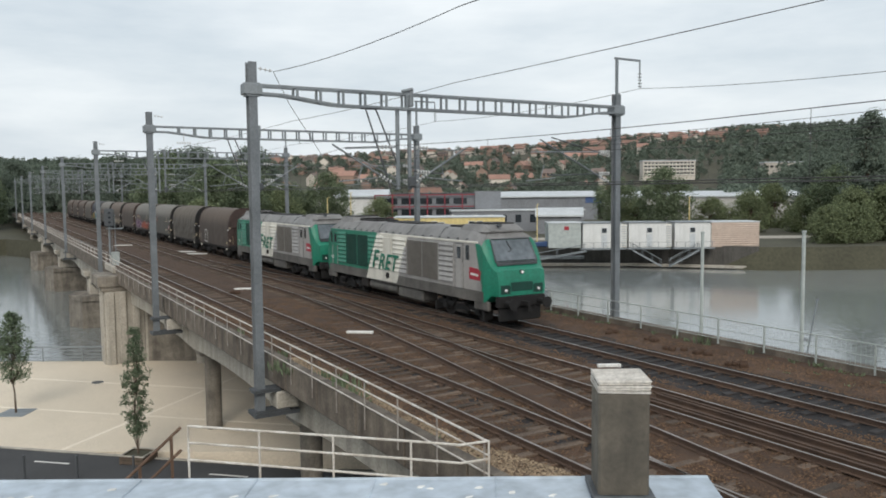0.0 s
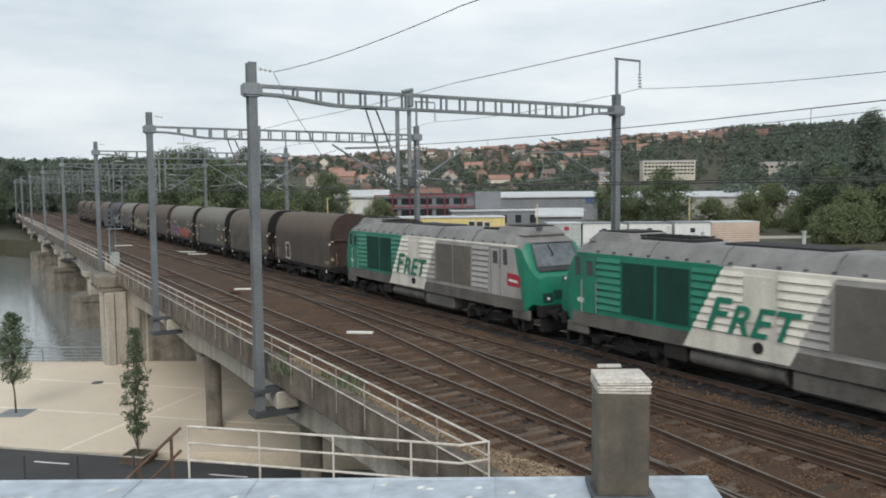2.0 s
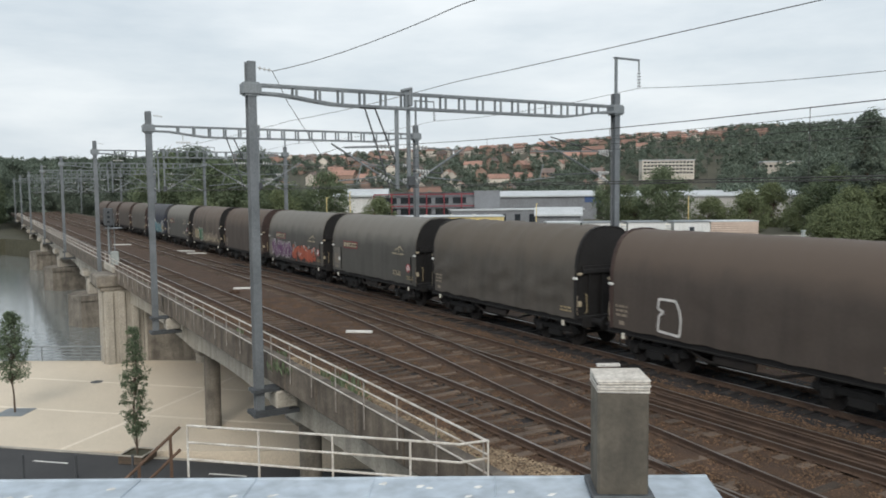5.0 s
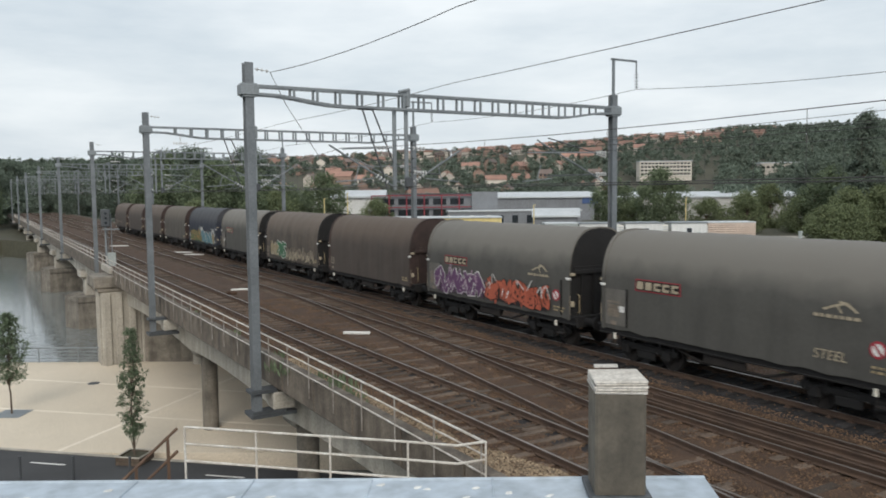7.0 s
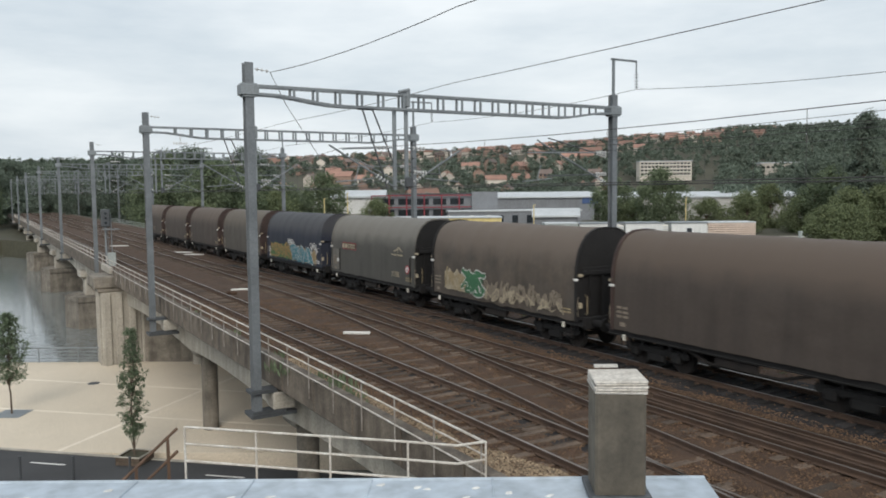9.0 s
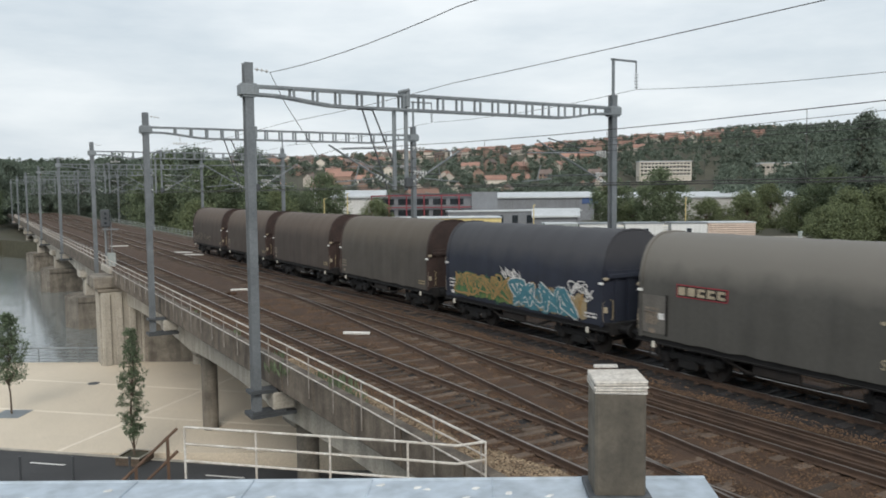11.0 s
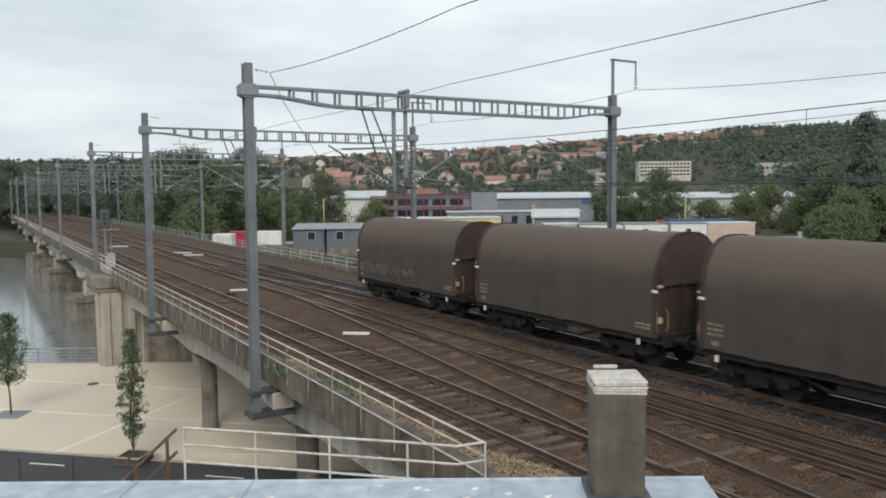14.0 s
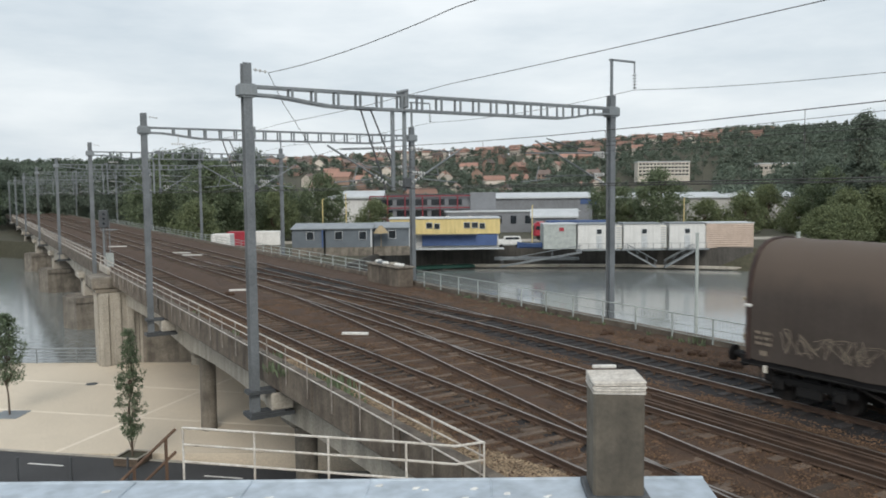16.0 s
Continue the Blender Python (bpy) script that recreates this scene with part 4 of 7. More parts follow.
def signal_post():
    t = thing("railway_signal", "grey railway signal with its cabinet at the deck edge", "railway signal", at=pose(9.35, 71.5, -0.25))
    part("post", Build().tube((0, 0, 0), (0, 0, 4.6), 0.09).tube((0.45, 0, 0.0), (0.45, 0, 4.0), 0.04), STEEL, t)
    part("ladder", Build().box((0.22, 0.25, 2.2), (0.03, 0.03, 4.4)).box((0.5, 0.25, 2.2), (0.03, 0.03, 4.4)), STEEL, t)
    part("head", Build().box((0.0, -0.15, 4.1), (0.75, 0.2, 1.5), 0, None, 0.08), STEEL_DARK, t, "dark signal head with round lenses")
    for z in (3.7, 4.1, 4.5):
        part("lens", Build().tube((0, -0.25, z), (0, -0.31, z), 0.1, 0, 12), GLASS, t)
    part("platform", Build().box((0.4, 0, 3.15), (1.3, 0.8, 0.06)), STEEL, t)
    part("cabinet", Build().box((0.35, -0.4, 0.6), (0.6, 0.45, 1.2), 0, None, 0.03), FENCE_PAINT, t)


signal_post()

for x, y, a, l in ((13.65, 30.2, 52, 1.15), (18.1, 19.75, 60, 0.8), (18.2, 78.5, 55, 2.0), (18.0, 82.2, 50, 2.0), (13.9, 48.0, 70, 1.2), (14.1, 97.0, 70, 2.0)):
    pl = Build()
    pl.box((0, 0, 0.06), (l, 0.17, 0.11), 0, None, 0.02)
    whole("concrete_trough_lid", pl, WHITE, "pale concrete cable trough lid lying on the ballast", "trough lid", "loose trough lids", at=pose(x, y, -0.165, 0, 0, a - 90))
for i, (x, y) in enumerate(((22.4, 19.5), (22.1, 20.6), (22.7, 22.3), (22.0, 17.6), (22.5, 24.6), (13.0, 46.6))):
    rnd = random.Random(i)
    heap = thing("rubble_heap", "small heap of rusty brown rubble by the track", "rubble", "rubble by the track", at=pose(x, y, -0.19))
    for k in range(5):
        m = pose(rnd.uniform(-0.3, 0.3), rnd.uniform(-0.3, 0.3), 0.07, rnd.uniform(-12, 12), rnd.uniform(-12, 12), rnd.uniform(0, 180))
        part("stone", Build().box((0, 0, 0), (rnd.uniform(0.2, 0.34), 0.22, 0.2), 0, None, 0.06), BALLAST, heap, at=m)


def weeds():
    """Weeds along the deck's edges."""
    rnd = random.Random(41)
    b = Build()
    spots = [(9.35, 21.6, 0.5), (9.4, 22.6, 0.45), (9.3, 23.5, 0.35), (9.3, 20.6, 0.3), (9.25, 27.3, 0.35), (8.6, 25.6, 0.4), (8.65, 24.9, 0.3), (9.3, 33.0, 0.3), (9.3, 40.0, 0.3), (24.05, 21.0, 0.35), (24.05, 16.1, 0.25)]
    spots += [(24.0, rnd.uniform(7, 43), rnd.uniform(0.08, 0.2)) for _ in range(60)] + [(9.2, rnd.uniform(13, 60), rnd.uniform(0.08, 0.2)) for _ in range(50)] + [(rnd.uniform(21.8, 23.8), rnd.uniform(8, 40), rnd.uniform(0.06, 0.12)) for _ in range(40)]
    for x, y, r in spots:
        for _ in range(int(60 * r) + 5):
            a, q = rnd.uniform(0, 6.28), r * rnd.random() ** 0.6
            p = Vector((x + q * math.cos(a), y + q * math.sin(a), -0.26))
            tip = p + Vector((rnd.uniform(-0.1, 0.1), rnd.uniform(-0.1, 0.1), rnd.uniform(0.4, 1.1) * r + 0.05))
            side = Vector((rnd.uniform(-1, 1), rnd.uniform(-1, 1), 0)).normalized() * (0.02 + 0.05 * r)
            mid = p.lerp(tip, 0.55)
            b.add([p, mid - side, tip, mid + side], [(0, 1, 2), (0, 2, 3)])
    whole("weeds", b, LEAF, "small green weeds along the deck edges", "weeds", kind="stuff")


weeds()


# ---- trees ----
def leaf_cloud(b, rnd, centre, radius, count, size, squash=0.85):
    for _ in range(count):
        d = Vector((rnd.gauss(0, 1), rnd.gauss(0, 1), rnd.gauss(0, 1))).normalized() * radius * rnd.random() ** 0.45
        c = Vector(centre) + Vector((d.x, d.y, d.z * squash))
        face = d.normalized() * 0.8 + Vector((rnd.gauss(0, 0.45), rnd.gauss(0, 0.45), rnd.gauss(0.55, 0.45)))
        u = face.orthogonal().normalized()
        u.rotate(Matrix.Rotation(rnd.uniform(0, 6.28), 3, face.normalized()))
        w = face.normalized().cross(u)
        s = size * rnd.uniform(0.6, 1.3)
        k = u.cross(w) * 0.25 * s
        b.add([c - u * s, c - w * s * 0.55 + k, c + u * s, c + w * s * 0.55 + k], [(0, 1, 2), (0, 2, 3)])


def tree(name, label, height, width, seed, leaf, leaf_size, clumps, per_clump, trunk=0.25, bare=0.2, at=None, group="trees"):
    rnd = random.Random(seed)
    t = thing(name, label, "tree", group, at=at)
    tr = Build()
    bend = [Vector((rnd.uniform(-1, 1) * width * 0.04 * i, rnd.uniform(-1, 1) * width * 0.04 * i, height * 0.8 * i / 4)) for i in range(5)]
    r0 = trunk
    for i in range(4):
        tr.tube(bend[i], bend[i + 1], r0 * (1 - 0.2 * i), 0, 8, r0 * (1 - 0.2 * (i + 1)))
    crown = Build()
    for i in range(clumps):
        u = rnd.uniform(bare, 1.0)
        prof = math.sin(math.pi * min(1, max(0.06, (u - bare * 0.7) / (1.04 - bare * 0.7))) ** 0.8) ** 0.7
        a = rnd.uniform(0, 6.28)
        rad = width / 2 * prof * rnd.uniform(0.25, 1.0)
        c = Vector((rad * math.cos(a), rad * math.sin(a), height * u * 0.97))
        j = min(3, int(u * 0.8 * 4))
        if i % 3 == 0:
            tr.tube(bend[j].lerp(bend[j + 1], 0.4), c, r0 * 0.22, 0, 5, r0 * 0.05)
        leaf_cloud(crown, rnd, c, width * rnd.uniform(0.10, 0.19), per_clump, leaf_size)
    part("trunk", tr, BARK, t)
    part("crown", crown, leaf, t)
    return t


def young_trees():
    a = tree("young_tree", "slim young street tree with grey-green leaves", 6.1, 2.2, 4, LEAF_YOUNG, 0.066, 230, 26, 0.06, 0.34, pose(1.3, 52.5, -7.1), "young plaza trees")
    tree("young_tree", "slim columnar young tree beside the road", 6.7, 1.3, 9, LEAF_YOUNG, 0.06, 210, 22, 0.05, 0.2, pose(6.08, 39.6, -7.08), "young plaza trees")
    g = Build()
    x, y = 1.3, 52.5
    g.box((0, 0, 0.012), (1.7, 1.7, 0.024), 0, None, 0.006)
    whole("tree_grate", g, STEEL, "grey metal tree grate set in the paving", "tree grate", at=pose(x, y, -7.1, 0, 0, -32))
    p = thing("tree_planter", "low dark timber planter with a pale rim, holding a tree", "planter", at=pose(6.08, 39.6, -7.08, 0, 0, -42) @ Matrix.Diagonal((0.75, 0.75, 1.0, 1)))
    for sx in (-0.8, 0.8):
        for z in (0.1, 0.3):
            part("plank", Build().box((sx, 0, z), (0.05, 1.66, 0.17), 0, None, 0.01), BARK, p)
            part("plank", Build().box((0, sx, z), (1.66, 0.05, 0.17), 0, None, 0.01), BARK, p)
        for sy in (-0.8, 0.8):
            part("post", Build().box((sx, sy, 0.2), (0.09, 0.09, 0.42), 0, None, 0.01), BARK, p)
        part("rim", Build().box((0, sx, 0.42), (1.8, 0.12, 0.05), 0, None, 0.01), CONCRETE_PALE, p, "pale rim board")
        part("rim", Build().box((sx, 0, 0.42), (0.12, 1.56, 0.05), 0, None, 0.01), CONCRETE_PALE, p, "pale rim board")
    part("soil", Build().box((0, 0, 0.18), (1.5, 1.5, 0.34)), EARTH, p)
    for x, y in ((1.20, 39.88), (3.27, 38.57), (5.47, 37.14), (-1.08, 41.49)):
        whole("bollard", Build().tube((0, 0, 0), (0, 0, 1.05), 0.05, 0, 12).tube((0, 0, 1.05), (0, 0, 1.1), 0.065, 0, 12), STEEL_DARK, "slim dark steel bollard beside the road", "bollard", "roadside bollards", at=pose(x, y, -7.085), smooth=True)
    whole("drain_cover", Build().tube((0, 0, 0), (0, 0, 0.02), 0.4, 0, 16), STEEL_DARK, "round dark drain cover in the paving", "drain cover", at=pose(6.44, 58.03, -7.1))


young_trees()


def big_trees():
    kinds = [tree("tree", "broad green tree on the river bank", 15, 13, 20, LEAF, 0.27, 120, 105, 0.35, 0.10, pose(136, 130, -4.5)),
             tree("tree", "dense dark green tree on the bank", 18, 15, 21, LEAF_DARK, 0.30, 130, 105, 0.4, 0.06, pose(176, 118, -5)),
             tree("tree", "bushy light green tree beside the water", 9, 10, 22, LEAF_LIGHT, 0.23, 90, 100, 0.25, 0.03, pose(150, 118, -4.5)),
             tree("tree", "tall slender dark tree on the bank", 22, 9, 23, LEAF_DARK, 0.28, 120, 105, 0.35, 0.08, pose(196, 106, -5))]
    rnd = random.Random(12)
    more = [  # kind, x, y, z
        (1, 186, 112, -5), (1, 200, 120, -5), (3, 206, 110, -5), (1, 214, 104, -5), (3, 190, 122, -5), (2, 172, 130, -5), (1, 222, 118, -5),
        (2, 158, 112, -5), (2, 166, 106, -5), (2, 173, 101, -5), (2, 180, 98, -5), (2, 145, 124, -5), (2, 187, 94, -5), (0, 184, 103, -5),
        (1, 205, 92, -5), (3, 212, 84, -5), (1, 196, 96, -5), (1, 225, 80, -5),
        (0, 62, 172, -4), (0, 70, 166, -4), (2, 56, 160, -4), (0, 54, 178, -4), (2, 76, 158, -4), (0, 48, 190, -4), (1, 44, 205, -4), (1, 52, 214, -4),
        (1, 40, 178, -4), (0, 36, 190, -4), (1, 60, 200, -4), (1, 34, 222, -4), (1, 66, 215, -4), (3, 50, 235, -4), (1, 42, 250, -4), (1, 58, 250, -4),
        (0, 33, 165, -4), (0, 38, 152, -4), (2, 35, 140, -4), (0, 44, 160, -4),
        (1, 28, 262, -4), (1, 30, 280, -4), (1, 22, 300, -4), (1, -6, 250, -4), (0, -16, 240, -4), (1, -28, 250, -4), (1, -12, 275, -4), (1, 4, 310, -4), (1, 12, 330, -4), (1, -30, 290, -4), (0, 2, 268, -4),
        (0, 140, 150, -4.5), (2, 137, 140, -4.5), (2, 205, 130, -4.5), (2, 130, 88, -5), (2, 137, 84, -5), (2, 146, 80, -5), (2, 140, 88, -4.8), (2, 147, 85, -4.8), (2, 155, 80, -4.8), (0, 176, 92, -4.6), (1, 188, 84, -4.6), (0, 164, 106, -4.6), (2, 200, 74, -4.8), (3, 147, 88, -4.6), (0, 150, 80, -4.6), (0, 158, 90, -4.6)]
    for k, x, y, z in more:
        s = rnd.uniform(0.85, 1.2)
        copy_thing(kinds[k], pose(x + rnd.uniform(-2, 2), y + rnd.uniform(-2, 2), z, 0, 0, rnd.uniform(0, 360)) @ Matrix.Diagonal((s, s, s * rnd.uniform(0.85, 1.1), 1)))


big_trees()


def far_woods():
    rnd = random.Random(31)
    b = Build()
    for i in range(9500):
        az = radians(rnd.uniform(-8, 68))
        r = rnd.uniform(285, 1000)
        deg = math.degrees(az)
        wooded = 0.68 + 0.9 * noise.noise((math.sin(az) * r / 120, math.cos(az) * r / 120, 5))
        if 14 < deg < 50:
            wooded -= 0.2
        if deg > 50 or deg < 14 or deg > 38 and r < 800:
            wooded += 0.5
        if 43.5 < deg < 49.8 and 420 < r < 535 and rnd.random() < 0.95:
            continue
        if rnd.random() > wooded:
            continue
        x, y = r * math.sin(az), r * math.cos(az)
        h = rnd.uniform(5, 10) * (1.25 if deg > 50 else 1.0)
        z = land_height(x, y)
        w = h * rnd.uniform(0.55, 0.8)
        for k in range(4):
            a = rnd.uniform(0, 6.28)
            q = 0.42 * w * rnd.random()
            leaf_cloud(b, rnd, (x + q * math.cos(a), y + q * math.sin(a), z + h * rnd.uniform(0.3, 0.85)), w * rnd.uniform(0.25, 0.42), 20, 0.10 * h)
    whole("far_woods", b, LEAF_DARK, "distant dark green trees covering the hill", "woods", kind="stuff")


far_woods()


# ---- houses on the hill ----
def house(label, w, d, h, roof, wall, at):
    t = thing("house", label, "house", "houses on the hill", at=at)
    b = Build().box((0, 0, h / 2 - 1.5), (w, d, h + 3))
    for s in (-1, 1):
        b.add([(s * w / 2, -d / 2, h), (s * w / 2, d / 2, h), (s * w / 2, 0, h + d * 0.38)], [(0, 1, 2)])
    part("wall", b, wall, t)
    r = Build()
    e = 0.4
    for s in (-1, 1):
        r.add([(-w / 2 - e, s * (d / 2 + e), h - 0.25), (w / 2 + e, s * (d / 2 + e), h - 0.25), (w / 2 + e, 0, h + d * 0.40), (-w / 2 - e, 0, h + d * 0.40),
               (-w / 2 - e, s * (d / 2 + e), h - 0.05), (w / 2 + e, s * (d / 2 + e), h - 0.05), (w / 2 + e, 0, h + d * 0.43), (-w / 2 - e, 0, h + d * 0.43)],
              [(0, 1, 2, 3), (4, 5, 6, 7), (0, 1, 5, 4), (1, 2, 6, 5), (3, 0, 4, 7)])
    part("roof", r, roof, t)
    part("chimney", Build().box((w * 0.28, 0.6, h + d * 0.45), (0.9, 0.7, 1.6)), BRICK, t)
    for x in np.arange(-w / 2 + 1.6, w / 2 - 0.8, 2.6):
        for z in (1.6, 4.3):
            if z < h - 0.7:
                part("window", Build().box((x, -d / 2 - 0.02, z), (1.1, 0.1, 1.4)), GLASS, t)
    return t


def hill_houses():
    rnd = random.Random(77)
    away = pose(0, 0, -60)
    kinds = []
    first = [(330, 30), (345, 34), (360, 38), (380, 41), (400, 33), (350, 27), (390, 36)]
    specs = [("cream house with an orange tiled roof", 9, 7, 5.0, TILE, RENDER), ("pale row house with a red tiled roof", 14, 7, 5.0, TILE, RENDER),
             ("brick house with a brown roof", 8.5, 7, 5.4, TILE_DARK, BRICK), ("brick row house with an orange tiled roof", 18, 8, 5.0, TILE, BRICK),
             ("white house with a dark roof", 10, 8, 5.2, TILE_DARK, RENDER), ("low cream house with a red tiled roof", 12, 8, 3.0, TILE, RENDER)]
    count = 0
    for row in range(15):
        r = 470 + row * 33
        az = 15.0
        while az < 52:
            az += math.degrees(rnd.uniform(15, 36) / r)
            if r < 560 and az > 43:
                continue
            if r < 760 and az > 45:
                continue
            if noise.noise((az / 5, row * 0.7, 2)) < -0.05 - 0.2 * (row > 9):
                continue
            if count > 330:
                return
            a = radians(az)
            rr = r + rnd.uniform(-12, 12)
            x, y = rr * math.sin(a), rr * math.cos(a)
            m = pose(x, y, land_height(x, y) + 0.2, 0, 0, -az + rnd.choice((0, 0, 40, 90, 65)) + rnd.uniform(-25, 25))
            k = rnd.randrange(len(specs)) if az < 36 else rnd.choice((0, 1, 3, 5, 3, 1, 2))
            if len(kinds) <= k or kinds[k] is None:
                while len(kinds) <= k:
                    kinds.append(None)
                kinds[k] = house(*specs[k], m)
            else:
                copy_thing(kinds[k], m)
            count += 1


hill_houses()


def apartment_block():
    t = thing("apartment_building", "long cream apartment block among the hill trees", "apartment building", at=pose(378, 360, land_height(378, 360) + 1.6, 0, 0, -31) @ Matrix.Diagonal((0.82, 0.82, 0.80, 1)))
    part("wall", Build().box((0, 0, 7), (40, 11, 16)), RENDER, t)
    part("roof", Build().box((0, 0, 15.3), (41, 12, 0.7)), PALE_ROOF, t)
    for fl in range(4):
        z = 5.2 + fl * 2.75
        for i in range(14):
            w = part("window", Build().box((-18 + i * 2.76, -5.52, z), (2.0, 0.12, 1.25)), GLASS, t)
        part("balcony", Build().box((0, -5.9, z - 1.15), (39, 0.9, 0.7)), CREAM, t)
    u = thing("apartment_building", "low pale building half hidden by trees", "apartment building", at=pose(436, 318, land_height(436, 318) - 3.5, 0, 0, -36))
    part("wall", Build().box((0, 0, 5), (26, 9, 11)), RENDER, u)
    part("roof", Build().box((0, 0, 10.7), (27, 10, 0.6)), PALE_ROOF, u)
    for i in range(9):
        part("window", Build().box((-11.5 + i * 2.9, -4.52, 8), (1.8, 0.12, 1.3)), GLASS, u)


apartment_block()


# ---- industrial buildings and the far quay ----
def facing(x0, y0, x1, y1, z):
    """A pose at the middle of a front from one end to the other: local x runs along it, -y looks at the river."""
    a = math.degrees(math.atan2(y1 - y0, x1 - x0))
    return pose((x0 + x1) / 2, (y0 + y1) / 2, z, 0, 0, a), math.hypot(x1 - x0, y1 - y0)


def warehouse(label, x0, y0, x1, y1, z0, h, depth, wall, bays, blue=False):
    m, w = facing(x0, y0, x1, y1, z0)
    t = thing("warehouse", label, "warehouse", "warehouses across the river", at=m)
    part("wall", Build().box((0, depth / 2, h / 2), (w, depth, h)), wall, t)
    r = Build()
    r.sweep([[(x, -0.8, h - 0.1), (x, depth / 2, h + 1.5), (x, depth + 0.8, h - 0.1), (x, depth + 0.8, h - 0.5), (x, -0.8, h - 0.5)] for x in (-w / 2 - 0.5, w / 2 + 0.5)], closed=True)
    part("roof", r, PALE_ROOF, t)
    for i in range(bays):
        x = -w / 2 + (i + 0.5) * w / bays
        part("cladding_panel", Build().box((x, -0.06, h / 2 - 0.3), (w / bays - 0.15, 0.1, h - 0.8), 0, None, 0.03), wall, t)
    part("door", Build().box((w * 0.3, -0.14, 2.0), (3.6, 0.1, 4.0)), CLAD_GREY, t)
    if blue:
        part("sign_panel", Build().box((w * 0.46, -0.2, h - 1.4), (5.5, 0.15, 2.2)), BLUE, t, "blue fascia panel")


warehouse("grey industrial hall with a pale metal roof", 148.3, 215, 176, 198, -4.4, 8.2, 26, CLAD_GREY, 6, True)
warehouse("pale industrial hall with a white metal roof", 178, 197, 236, 162.5, -4.4, 7.8, 30, CLAD_PALE, 9)
warehouse("low grey shed behind the quay road", 109.2, 143.1, 116.9, 136.9, -4.4, 4.6, 6, CLAD_GREY, 3)
warehouse("white low shed behind trees", 74, 190, 90, 181, -4.4, 9.2, 12, CABIN_WHITE, 3)


def red_frame_building():
    m, w = facing(86.9, 181.6, 113.7, 165.6, -4.4)
    t = thing("office_building", "dark grey office building with a dark red steel frame", "office building", at=m)
    part("wall", Build().box((2.5, 5, 4.7), (w - 5, 9, 9.4)), CLAD_GREY, t)
    part("roof", Build().box((2.5, 5, 9.55), (w - 4.6, 9.6, 0.3)), STEEL_DARK, t)
    for x in np.linspace(-w / 2, w / 2 - 4.5, 7):
        part("frame_post", Build().box((x, -0.4, 4.6), (0.28, 0.35, 9.2)), RED_FRAME, t, "dark red steel post")
    for z in (3.4, 6.2, 9.2):
        part("frame_beam", Build().box((-2.25, -0.4, z), (w - 4.5, 0.32, 0.26)), RED_FRAME, t, "dark red steel beam")
    for z in (4.8, 7.6):
        for x in np.linspace(-w / 2 + 4, w / 2 - 9.5, 5):
            part("window", Build().box((x, 0.42, z), (3.4, 0.15, 1.5)), GLASS, t)
    part("grey_wing", Build().box((w / 2 - 2.5, 2, 5.0), (6.5, 7, 10.0)), CLAD_GREY, t)
    m2, w2 = facing(98.4, 162.8, 127.1, 147.8, -4.4)
    u = thing("office_building", "low grey office wing with dark window strips", "office building", at=m2)
    part("wall", Build().box((0, 4, 2.6), (w2, 8, 5.2)), CLAD_GREY, u)
    part("roof", Build().box((0, 4, 5.3), (w2 + 0.6, 8.6, 0.3)), PALE_ROOF, u)
    for x in np.linspace(-w2 / 2 + 2, w2 / 2 - 2, 9):
        part("window", Build().box((x, -0.05, 3.3), (1.4, 0.12, 1.9)), GLASS, u)


red_frame_building()


def window_part(t, x, y, z, w, h):
    f = part("window", Build().box((x, y, z), (w + 0.16, 0.14, h + 0.16), 0, None, 0.03), PALE_ROOF, t)
    part("pane", Build().box((x, y - 0.06, z), (w, 0.08, h)), GLASS, f)


